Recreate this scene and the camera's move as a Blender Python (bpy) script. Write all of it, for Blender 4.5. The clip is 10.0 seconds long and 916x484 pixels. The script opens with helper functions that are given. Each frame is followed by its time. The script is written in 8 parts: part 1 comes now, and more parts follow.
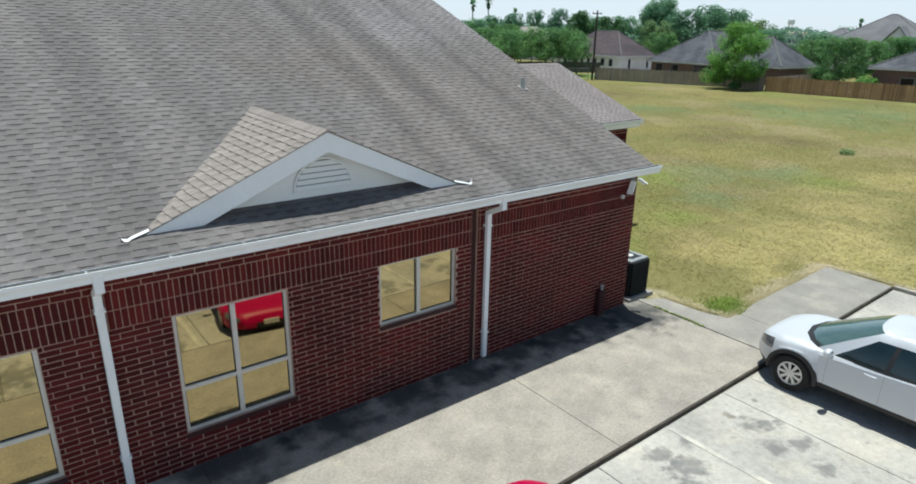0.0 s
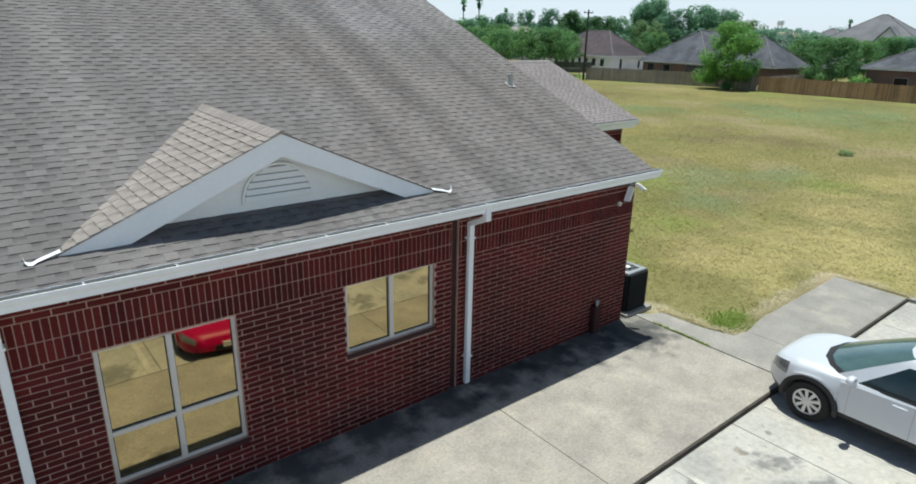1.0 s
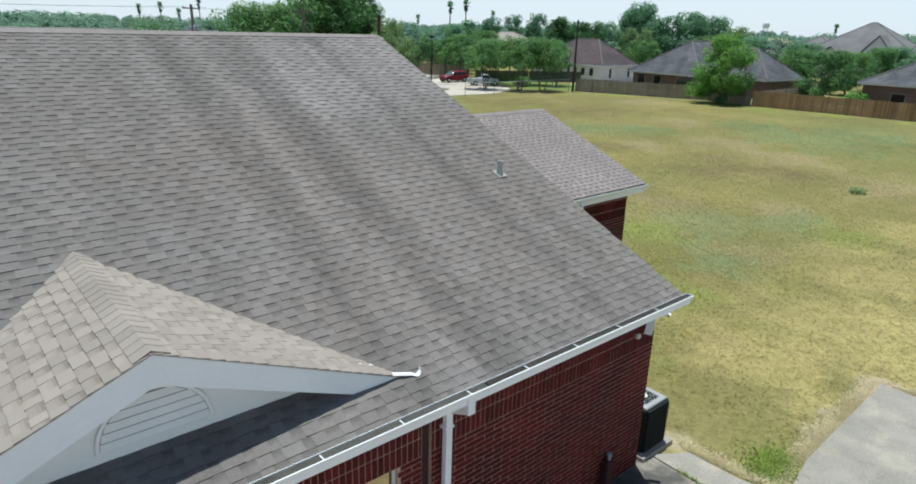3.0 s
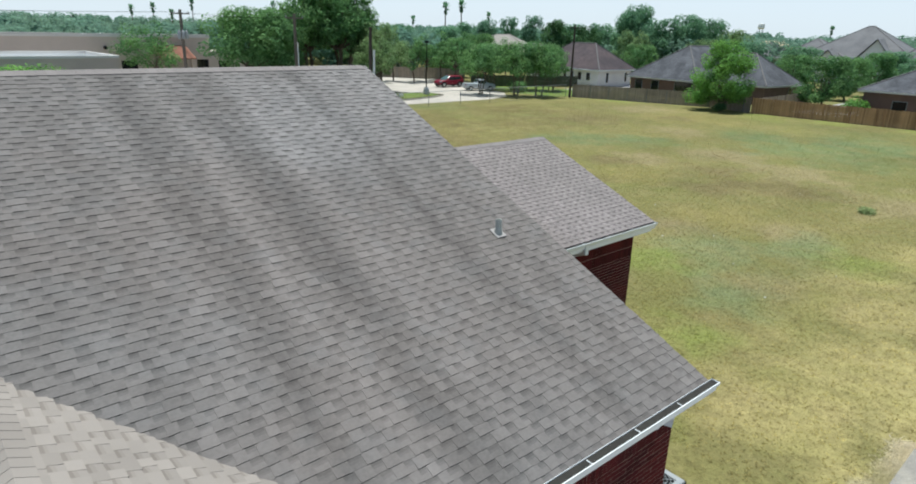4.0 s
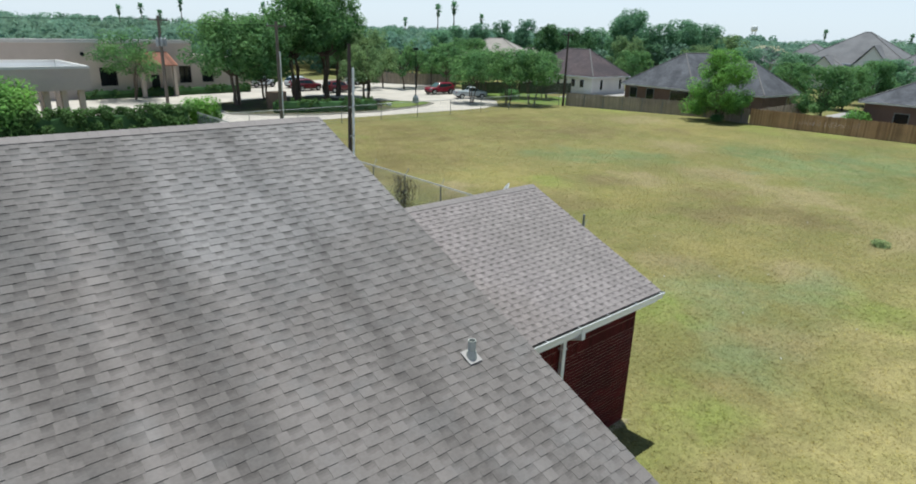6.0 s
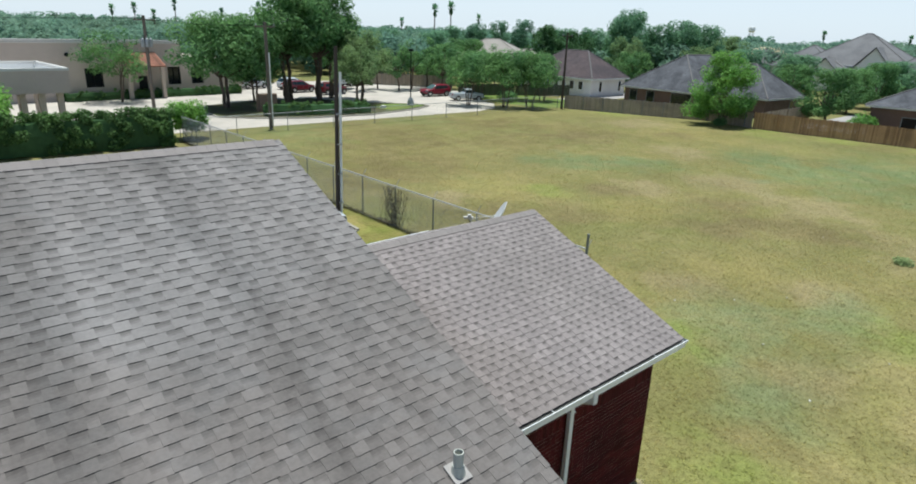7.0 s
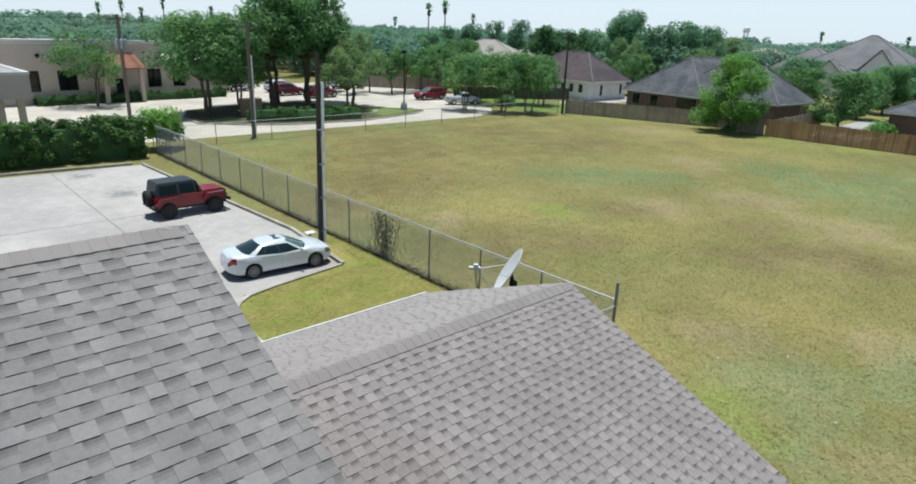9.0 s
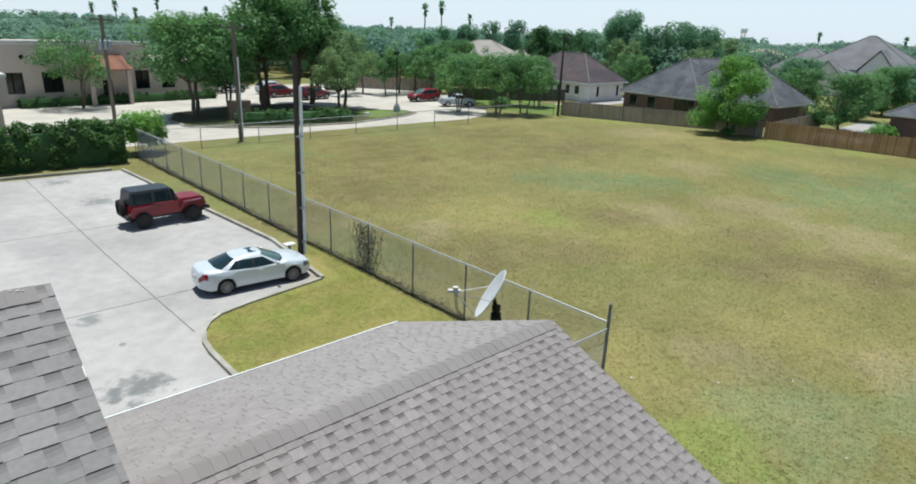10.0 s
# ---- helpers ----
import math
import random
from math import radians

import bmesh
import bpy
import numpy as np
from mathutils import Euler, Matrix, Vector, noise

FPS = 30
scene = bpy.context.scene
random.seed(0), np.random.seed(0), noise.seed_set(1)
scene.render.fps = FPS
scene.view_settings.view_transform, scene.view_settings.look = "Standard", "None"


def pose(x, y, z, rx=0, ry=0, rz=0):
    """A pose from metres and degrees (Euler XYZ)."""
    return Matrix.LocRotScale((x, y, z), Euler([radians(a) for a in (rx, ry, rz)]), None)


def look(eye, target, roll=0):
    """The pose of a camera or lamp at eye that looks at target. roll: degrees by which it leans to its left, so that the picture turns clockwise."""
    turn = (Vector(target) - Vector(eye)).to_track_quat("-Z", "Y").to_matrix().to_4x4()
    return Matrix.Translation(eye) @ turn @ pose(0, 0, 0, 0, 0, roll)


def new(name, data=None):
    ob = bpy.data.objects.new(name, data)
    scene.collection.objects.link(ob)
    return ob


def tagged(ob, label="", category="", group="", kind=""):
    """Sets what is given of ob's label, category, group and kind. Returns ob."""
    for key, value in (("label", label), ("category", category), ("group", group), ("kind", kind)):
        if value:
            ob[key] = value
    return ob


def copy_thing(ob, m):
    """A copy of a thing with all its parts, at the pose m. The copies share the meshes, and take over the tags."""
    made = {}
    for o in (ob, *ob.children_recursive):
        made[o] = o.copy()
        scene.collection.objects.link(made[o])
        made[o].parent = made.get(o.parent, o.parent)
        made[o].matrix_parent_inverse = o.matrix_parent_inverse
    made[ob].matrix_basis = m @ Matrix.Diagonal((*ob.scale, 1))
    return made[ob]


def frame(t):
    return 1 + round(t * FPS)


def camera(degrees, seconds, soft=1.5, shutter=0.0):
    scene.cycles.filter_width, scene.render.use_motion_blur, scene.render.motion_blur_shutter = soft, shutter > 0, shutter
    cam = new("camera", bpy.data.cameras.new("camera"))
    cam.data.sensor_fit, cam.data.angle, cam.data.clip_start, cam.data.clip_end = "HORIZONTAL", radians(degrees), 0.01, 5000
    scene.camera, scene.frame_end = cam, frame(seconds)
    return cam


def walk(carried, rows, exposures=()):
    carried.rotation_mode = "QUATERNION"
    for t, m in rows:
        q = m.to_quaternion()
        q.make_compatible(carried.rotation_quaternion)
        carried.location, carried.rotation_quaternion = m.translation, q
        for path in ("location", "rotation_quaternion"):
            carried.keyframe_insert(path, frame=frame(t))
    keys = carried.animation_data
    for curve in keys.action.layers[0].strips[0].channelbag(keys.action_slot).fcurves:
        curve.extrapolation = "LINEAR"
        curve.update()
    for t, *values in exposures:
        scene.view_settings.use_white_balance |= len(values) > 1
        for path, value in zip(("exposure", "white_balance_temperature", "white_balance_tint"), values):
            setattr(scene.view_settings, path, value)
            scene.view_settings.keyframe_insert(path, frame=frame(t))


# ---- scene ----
cam = camera(72.7, 10.0, soft=1.85)
PATH = [
    (0, (-11.671, -8.352, 6.174), (-10.502, -6.863, 5.529), 1.1),
    (0.5, (-11.153, -7.963, 6.059), (-9.974, -6.482, 5.415), 1.1),
    (1, (-10.729, -7.493, 5.995), (-9.539, -6.02, 5.352), 1.2),
    (1.5, (-10.317, -6.974, 6.117), (-9.12, -5.507, 5.473), 1.4),
    (2, (-9.889, -6.395, 6.551), (-8.682, -4.937, 5.905), 1.5),
    (2.5, (-9.311, -5.76, 6.967), (-8.097, -4.307, 6.322), 1.5),
    (3, (-8.551, -5.014, 7.308), (-7.33, -3.567, 6.664), 1.5),
    (4.5, (-7.193, -3.432, 8.307), (-5.957, -1.998, 7.661), 1.7),
    (5, (-6.753, -3.051, 8.641), (-5.513, -1.621, 7.995), 1.8),
    (5.5, (-6.193, -2.606, 8.715), (-4.949, -1.179, 8.07), 1.8),
    (7, (-4.145, -0.617, 8.824), (-2.89, 0.801, 8.18), 2.0),
    (7.5, (-3.318, 0.422, 8.882), (-2.059, 1.836, 8.238), 2.0),
    (8, (-2.687, 1.484, 8.91), (-1.422, 2.893, 8.266), 2.1),
    (8.5, (-2.233, 2.097, 8.942), (-0.966, 3.504, 8.297), 2.2),
    (9, (-1.788, 2.498, 8.981), (-0.518, 3.902, 8.336), 2.2),
    (9.5, (-1.317, 2.834, 9.01), (-0.046, 4.237, 8.366), 2.2),
    (10, (-0.558, 3.203, 9.034), (0.717, 4.603, 8.39), 2.2),
]
walk(cam, [(t, look(eye, target, roll)) for t, eye, target, roll in PATH], exposures=[(0, 0.35, 6200, 3), (10, 0.35, 6200, 3)])

# ---- light ----
SUN = Vector((0.30, 0.47, 3.45)).normalized()
world = bpy.data.worlds.new("sky")
scene.world = world
world.use_nodes = True
wn = world.node_tree
sky = wn.nodes.new("ShaderNodeTexSky")
sky.sky_type = "NISHITA"
sky.sun_disc = False
sky.sun_elevation = math.asin(SUN.z)
sky.sun_rotation = math.atan2(SUN.x, SUN.y)
sky.air_density, sky.dust_density, sky.ozone_density = 1.0, 0.6, 2.5
wn.nodes["Background"].inputs["Strength"].default_value = 0.095
# haze: the sky is paler and brighter towards the horizon
coord = wn.nodes.new("ShaderNodeTexCoord")
split = wn.nodes.new("ShaderNodeSeparateXYZ")
wn.links.new(coord.outputs["Generated"], split.inputs[0])
height = wn.nodes.new("ShaderNodeMapRange")
height.interpolation_type = "SMOOTHSTEP"
height.inputs["From Min"].default_value, height.inputs["From Max"].default_value = 0.0, 0.55
wn.links.new(split.outputs["Z"], height.inputs["Value"])
grade = wn.nodes.new("ShaderNodeMix")
grade.data_type = "RGBA"
grade.inputs["A"].default_value = (1.36, 1.42, 1.62, 1)
grade.inputs["B"].default_value = (0.72, 0.71, 0.68, 1)
wn.links.new(height.outputs["Result"], grade.inputs["Factor"])
tint = wn.nodes.new("ShaderNodeMix")
tint.data_type, tint.blend_type = "RGBA", "MULTIPLY"
tint.inputs["Factor"].default_value = 1.0
wn.links.new(sky.outputs["Color"], tint.inputs["A"])
wn.links.new(grade.outputs["Result"], tint.inputs["B"])
haze = wn.nodes.new("ShaderNodeMix")
haze.data_type = "RGBA"
haze.inputs["A"].default_value = (6.4, 6.9, 7.6, 1)
veil = wn.nodes.new("ShaderNodeMapRange")
veil.interpolation_type = "SMOOTHSTEP"
veil.inputs["From Min"].default_value, veil.inputs["From Max"].default_value = 0.05, 0.45
veil.inputs["To Min"].default_value = 0.12
wn.links.new(split.outputs["Z"], veil.inputs["Value"])
wn.links.new(veil.outputs["Result"], haze.inputs["Factor"])
wn.links.new(tint.outputs["Result"], haze.inputs["B"])
wn.links.new(haze.outputs["Result"], wn.nodes["Background"].inputs["Color"])
sun = new("sun", bpy.data.lights.new("sun", "SUN"))
sun.data.energy, sun.data.angle, sun.data.color = 4.1, radians(0.6), (1.0, 0.97, 0.91)
sun.matrix_world = look(SUN * 60, (0, 0, 0))


# ---- materials ----
def mat(name, base, rough=0.8, metal=0.0, var=0.25, big=1.5, fine=40.0, bump=0.0, depth=0.01, rand=0.0, island=0.0,
        second=None, stretch=(1, 1, 1), patch=0.5, spec=0.5, coat=0.0, trans=0.0, spots=(), spot_col=(0.16, 0.16, 0.155), thin=0.0, third=None, soft_mix=0.12, spot_grain=3.0, spot_mix=0.6, mid=0.0, mid_var=0.0, accent=0.0, shift=(0, 0, 0), tufts=(), under=False, bands=(), band_gain=1.0, spot_wob=3.6, gain=1.0):
    """A surface whose colour varies at two scales in world space, with fine relief."""
    m = bpy.data.materials.new(name)
    m.use_nodes = True
    nt = m.node_tree
    n, l = nt.nodes, nt.links
    b = n["Principled BSDF"]
    b.inputs["Roughness"].default_value = rough
    b.inputs["Metallic"].default_value = metal
    b.inputs["Specular IOR Level"].default_value = spec
    b.inputs["Coat Weight"].default_value = coat
    b.inputs["Transmission Weight"].default_value = trans
    geo = n.new("ShaderNodeNewGeometry")
    mp = n.new("ShaderNodeMapping")
    mp.inputs["Scale"].default_value = stretch
    mp.inputs["Location"].default_value = shift
    l.new(geo.outputs["Position"], mp.inputs["Vector"])

    def noise_at(scale, detail, vec=mp.outputs["Vector"]):
        t = n.new("ShaderNodeTexNoise")
        t.inputs["Scale"].default_value, t.inputs["Detail"].default_value = scale, detail
        l.new(vec, t.inputs["Vector"])
        return t.outputs["Fac"]

    def calc(op, a, c):
        t = n.new("ShaderNodeMath")
        t.operation = op
        for k, v in enumerate((a, c)):
            if isinstance(v, (int, float)):
                t.inputs[k].default_value = v
            else:
                l.new(v, t.inputs[k])
        return t.outputs[0]

    n1, n2 = noise_at(big, 5.0), noise_at(fine, 3.0, geo.outputs["Position"])
    value = calc("ADD", 1.0, calc("MULTIPLY", calc("SUBTRACT", n1, 0.5), var * 2.4))
    value = calc("ADD", value, calc("MULTIPLY", calc("SUBTRACT", n2, 0.5), var * 1.6))
    if mid:
        value = calc("ADD", value, calc("MULTIPLY", calc("SUBTRACT", noise_at(mid, 6.0, geo.outputs["Position"]), 0.5), mid_var * 2))
    if rand or island:
        own = geo.outputs["Random Per Island"]
        if rand:
            info = n.new("ShaderNodeObjectInfo")
            own = calc("FRACT", calc("ADD", info.outputs["Random"], geo.outputs["Random Per Island"]), 0.0)
        value = calc("ADD", value, calc("MULTIPLY", calc("SUBTRACT", own, 0.5), max(rand, island) * 2))
        if accent:
            value = calc("ADD", value, calc("MULTIPLY", calc("GREATER_THAN", own, 0.86), accent))
    if bands:
        # rain streaks that run straight down the slope, at given places along x, fading in and out on the way
        pos = n.new("ShaderNodeSeparateXYZ")
        l.new(geo.outputs["Position"], pos.inputs[0])
        drift = n.new("ShaderNodeMapping")
        drift.inputs["Scale"].default_value = (2.2, 0.45, 0.45)
        l.new(geo.outputs["Position"], drift.inputs["Vector"])
        sway = calc("MULTIPLY", calc("SUBTRACT", noise_at(1.0, 3.0, drift.outputs["Vector"]), 0.5), 0.75)
        ruler = n.new("ShaderNodeMapRange")
        ruler.inputs["From Min"].default_value, ruler.inputs["From Max"].default_value = bands[0][0], bands[-1][0]
        l.new(calc("ADD", pos.outputs["X"], sway), ruler.inputs["Value"])
        ramp_x = n.new("ShaderNodeValToRGB")
        ramp_x.color_ramp.interpolation = "EASE"
        for k, (bx, off) in enumerate(bands):
            place = (bx - bands[0][0]) / (bands[-1][0] - bands[0][0])
            stop = ramp_x.color_ramp.elements[k] if k < 2 else ramp_x.color_ramp.elements.new(place)
            stop.position, stop.color = place, (0.5 + off, 0.5 + off, 0.5 + off, 1)
        l.new(ruler.outputs["Result"], ramp_x.inputs["Fac"])
        fade = calc("ADD", 0.45, calc("MULTIPLY", noise_at(0.55, 2.0, geo.outputs["Position"]), 1.1))
        value = calc("ADD", value, calc("MULTIPLY", calc("MULTIPLY", calc("SUBTRACT", ramp_x.outputs["Color"], 0.5), fade), band_gain))
    if gain != 1.0:
        value = calc("MULTIPLY", value, gain)
    col = n.new("ShaderNodeMix")
    col.data_type = "RGBA"
    col.inputs["A"].default_value = (*base, 1)
    col.inputs["B"].default_value = (*(second or base), 1)
    ramp = n.new("ShaderNodeMapRange")
    ramp.inputs["From Min"].default_value, ramp.inputs["From Max"].default_value = patch - soft_mix, patch + soft_mix
    l.new(noise_at(big * 0.6, 6.0), ramp.inputs["Value"])
    l.new(ramp.outputs["Result"], col.inputs["Factor"])
    blend = col.outputs["Result"]
    if third:
        c3 = n.new("ShaderNodeMix")
        c3.data_type = "RGBA"
        c3.inputs["B"].default_value = (*third, 1)
        r3 = n.new("ShaderNodeMapRange")
        r3.inputs["From Min"].default_value, r3.inputs["From Max"].default_value = 0.52, 0.68
        away = n.new("ShaderNodeMapping")
        away.inputs["Location"].default_value = (31.0, 17.0, 5.0)
        l.new(mp.outputs["Vector"], away.inputs["Vector"])
        l.new(noise_at(big * 0.5, 5.0, away.outputs["Vector"]), r3.inputs["Value"])
        l.new(r3.outputs["Result"], c3.inputs["Factor"])
        l.new(blend, c3.inputs["A"])
        blend = c3.outputs["Result"]

    def lay_spots(shade):
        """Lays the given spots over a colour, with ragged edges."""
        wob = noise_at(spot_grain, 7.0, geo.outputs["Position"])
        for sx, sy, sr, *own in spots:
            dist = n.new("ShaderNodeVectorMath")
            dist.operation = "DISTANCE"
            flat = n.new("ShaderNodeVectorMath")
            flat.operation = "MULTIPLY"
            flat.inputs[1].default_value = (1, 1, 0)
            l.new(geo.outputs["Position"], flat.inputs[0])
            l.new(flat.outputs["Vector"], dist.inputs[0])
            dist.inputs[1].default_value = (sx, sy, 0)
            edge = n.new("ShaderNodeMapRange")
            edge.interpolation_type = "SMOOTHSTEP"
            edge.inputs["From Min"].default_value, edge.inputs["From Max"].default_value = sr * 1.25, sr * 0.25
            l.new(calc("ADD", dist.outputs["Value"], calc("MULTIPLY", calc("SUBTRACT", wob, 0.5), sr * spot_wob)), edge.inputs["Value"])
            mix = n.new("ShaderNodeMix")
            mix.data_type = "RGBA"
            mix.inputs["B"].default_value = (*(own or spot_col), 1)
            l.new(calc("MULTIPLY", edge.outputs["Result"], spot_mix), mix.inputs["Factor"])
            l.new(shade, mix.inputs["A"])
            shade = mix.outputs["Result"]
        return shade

    if spots and under:
        blend = lay_spots(blend)
    for k, (col4, scale4, lo4, hi4, most4) in enumerate(tufts):
        c4 = n.new("ShaderNodeMix")
        c4.data_type = "RGBA"
        c4.inputs["B"].default_value = (*col4, 1)
        r4 = n.new("ShaderNodeMapRange")
        r4.inputs["From Min"].default_value, r4.inputs["From Max"].default_value, r4.inputs["To Max"].default_value = lo4, hi4, most4
        off4 = n.new("ShaderNodeMapping")
        off4.inputs["Location"].default_value = (13.0 + 7 * k, 29.0 - 5 * k, 3.0)
        l.new(geo.outputs["Position"], off4.inputs["Vector"])
        l.new(noise_at(scale4, 6.0, off4.outputs["Vector"]), r4.inputs["Value"])
        l.new(r4.outputs["Result"], c4.inputs["Factor"])
        l.new(blend, c4.inputs["A"])
        blend = c4.outputs["Result"]
    mul = n.new("ShaderNodeMix")
    mul.data_type, mul.blend_type = "RGBA", "MULTIPLY"
    mul.inputs["Factor"].default_value = 1.0
    grey = n.new("ShaderNodeCombineColor")
    for k in range(3):
        l.new(value, grey.inputs[k])
    l.new(blend, mul.inputs["A"])
    l.new(grey.outputs[0], mul.inputs["B"])
    shade = mul.outputs["Result"]
    if spots and not under:
        shade = lay_spots(shade)
    l.new(shade, b.inputs["Base Color"])
    if thin:
        tl = n.new("ShaderNodeBsdfTranslucent")
        l.new(shade, tl.inputs["Color"])
        ms = n.new("ShaderNodeMixShader")
        ms.inputs[0].default_value = thin
        l.new(b.outputs[0], ms.inputs[1])
        l.new(tl.outputs[0], ms.inputs[2])
        l.new(ms.outputs[0], n["Material Output"].inputs["Surface"])
    if bump:
        bp = n.new("ShaderNodeBump")
        bp.inputs["Strength"].default_value, bp.inputs["Distance"].default_value = bump, depth
        l.new(n2, bp.inputs["Height"])
        l.new(bp.outputs["Normal"], b.inputs["Normal"])
    return m


RAIN = [(-12.5, 0.10), (-11.0, 0.12), (-10.1, -0.02), (-9.3, 0.08), (-8.6, -0.03), (-7.9, 0.05), (-7.15, -0.12), (-6.7, 0.04), (-6.2, -0.10), (-5.85, 0.03), (-5.5, 0.12), (-5.28, -0.06),
        (-5.08, -0.27), (-4.88, -0.17), (-4.66, 0.06), (-4.42, 0.29), (-4.18, 0.12), (-3.95, -0.14), (-3.75, -0.24), (-3.45, -0.08), (-3.1, 0.2), (-2.8, 0.07), (-2.45, -0.06), (-2.15, 0.1), (-1.9, -0.16), (-1.68, -0.28), (-1.42, -0.05), (-1.1, 0.06), (-0.8, -0.07), (-0.4, 0.1), (0.1, 0.06)]
STREAK = dict(bands=RAIN, accent=0.06, band_gain=0.82, tufts=[((0.172, 0.17, 0.172), 2.4, 0.5, 0.66, 0.22)], big=1.0, fine=180, bump=0.5, depth=0.004, mid=26.0, mid_var=0.2, stretch=(1.5, 0.13, 0.13), patch=0.5, soft_mix=0.16, spec=0.2, under=True, spot_grain=0.3, spot_mix=0.85)
SHINGLE = mat("shingle", (0.182, 0.168, 0.162), 0.95, var=0.14, rand=0.075, island=0.075, second=(0.15, 0.139, 0.135), spots=[(-4.2, 3.4, 3.4, 0.163, 0.145, 0.137), (-0.6, 2.6, 3.6, 0.168, 0.151, 0.143), (-0.5, 7.4, 2, 0.235, 0.222, 0.218), (-2.4, 6.2, 1.8, 0.207, 0.197, 0.195)], **STREAK)
# mid and low tones colour in the shadow line of the thin tabs
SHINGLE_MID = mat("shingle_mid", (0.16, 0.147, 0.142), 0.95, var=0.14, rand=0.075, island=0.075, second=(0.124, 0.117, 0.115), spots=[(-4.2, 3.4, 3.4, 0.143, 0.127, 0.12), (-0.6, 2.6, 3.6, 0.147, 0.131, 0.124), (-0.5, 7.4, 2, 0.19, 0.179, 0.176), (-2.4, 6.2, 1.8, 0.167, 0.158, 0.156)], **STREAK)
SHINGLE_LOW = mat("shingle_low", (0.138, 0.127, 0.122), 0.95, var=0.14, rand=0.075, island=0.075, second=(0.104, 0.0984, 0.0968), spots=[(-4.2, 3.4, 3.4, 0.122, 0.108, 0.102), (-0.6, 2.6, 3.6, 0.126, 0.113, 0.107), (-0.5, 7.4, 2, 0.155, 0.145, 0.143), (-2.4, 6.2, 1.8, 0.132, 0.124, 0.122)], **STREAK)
SHINGLE_DORMER = mat("shingle_dormer", (0.285, 0.254, 0.23), 0.95, var=0.10, big=1.2, fine=180, bump=0.5, depth=0.004, island=0.1, rand=0.1, spec=0.2)
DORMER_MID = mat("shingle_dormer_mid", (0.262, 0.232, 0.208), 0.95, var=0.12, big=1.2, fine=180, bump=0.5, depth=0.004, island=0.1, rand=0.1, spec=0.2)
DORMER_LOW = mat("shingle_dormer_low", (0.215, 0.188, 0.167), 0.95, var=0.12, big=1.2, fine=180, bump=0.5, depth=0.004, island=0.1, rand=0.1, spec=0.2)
WING_STAIN = dict(under=True, spot_grain=0.5, spot_mix=0.75, var=0.14, big=0.8, fine=180, bump=0.5, depth=0.004, spec=0.2)
SHINGLE_WING = mat("shingle_wing", (0.252, 0.224, 0.22), 0.95, mid=20.0, mid_var=0.2, rand=0.08, island=0.08, accent=0.05, spots=[(1.2, 5.6, 2, 0.211, 0.185, 0.176), (4.4, 7, 1.6, 0.235, 0.211, 0.204)], **WING_STAIN)
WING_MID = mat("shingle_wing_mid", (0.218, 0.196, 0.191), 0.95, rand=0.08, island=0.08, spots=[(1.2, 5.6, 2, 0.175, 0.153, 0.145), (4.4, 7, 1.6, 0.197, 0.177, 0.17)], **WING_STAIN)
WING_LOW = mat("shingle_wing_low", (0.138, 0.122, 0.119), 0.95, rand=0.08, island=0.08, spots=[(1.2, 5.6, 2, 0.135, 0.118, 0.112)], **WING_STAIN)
SHINGLE_BACK = mat("shingle_back", (0.285, 0.259, 0.253), 0.95, mid=9.0, mid_var=0.2, var=0.12, big=1.5, fine=180, bump=0.5, depth=0.004, rand=0.05, island=0.05, spec=0.2)
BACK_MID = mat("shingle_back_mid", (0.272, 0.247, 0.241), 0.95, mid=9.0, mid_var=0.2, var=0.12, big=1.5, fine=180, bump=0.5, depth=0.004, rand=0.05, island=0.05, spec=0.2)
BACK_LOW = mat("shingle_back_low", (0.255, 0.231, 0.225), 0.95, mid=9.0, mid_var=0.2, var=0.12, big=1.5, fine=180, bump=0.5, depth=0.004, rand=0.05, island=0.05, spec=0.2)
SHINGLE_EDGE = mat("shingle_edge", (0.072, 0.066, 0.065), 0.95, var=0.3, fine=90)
SHINGLE_CAP = mat("shingle_cap", (0.245, 0.222, 0.215), 0.95, var=0.14, big=1.2, fine=180, bump=0.5, depth=0.004, island=0.05, spec=0.2)
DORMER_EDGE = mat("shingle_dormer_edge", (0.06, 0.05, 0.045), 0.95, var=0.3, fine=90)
RIM_DARK = mat("rim_dark", (0.2, 0.2, 0.205), 0.4, metal=0.5, var=0.1)
BRICK = mat("brick", (0.105, 0.015, 0.014), 0.9, var=0.3, big=1.2, fine=70, bump=0.4, depth=0.004, rand=0.25, island=0.25, second=(0.066, 0.012, 0.013), spec=0.15)
BRICK_DARK = mat("dark_brick_red", (0.04, 0.009, 0.009), 0.8, var=0.2, big=3, fine=60, bump=0.3)
MORTAR = mat("mortar", (0.40, 0.275, 0.215), 0.95, var=0.3, big=1.5, fine=120, bump=0.3, depth=0.003, mid=6.0, mid_var=0.4)
WHITE_METAL = mat("white_enamelled_metal", (0.80, 0.82, 0.83), 0.45, var=0.07, big=1.2, fine=9)
WHITE_TRIM = mat("white_painted_trim", (0.82, 0.84, 0.85), 0.6, var=0.06, big=1.5, fine=25, bump=0.05)
SIDING = mat("white_siding", (0.84, 0.84, 0.82), 0.65, var=0.06, big=1.5, fine=25)
ALU = mat("window_aluminium", (0.55, 0.55, 0.53), 0.4, metal=0.3, var=0.1, big=3, fine=30)
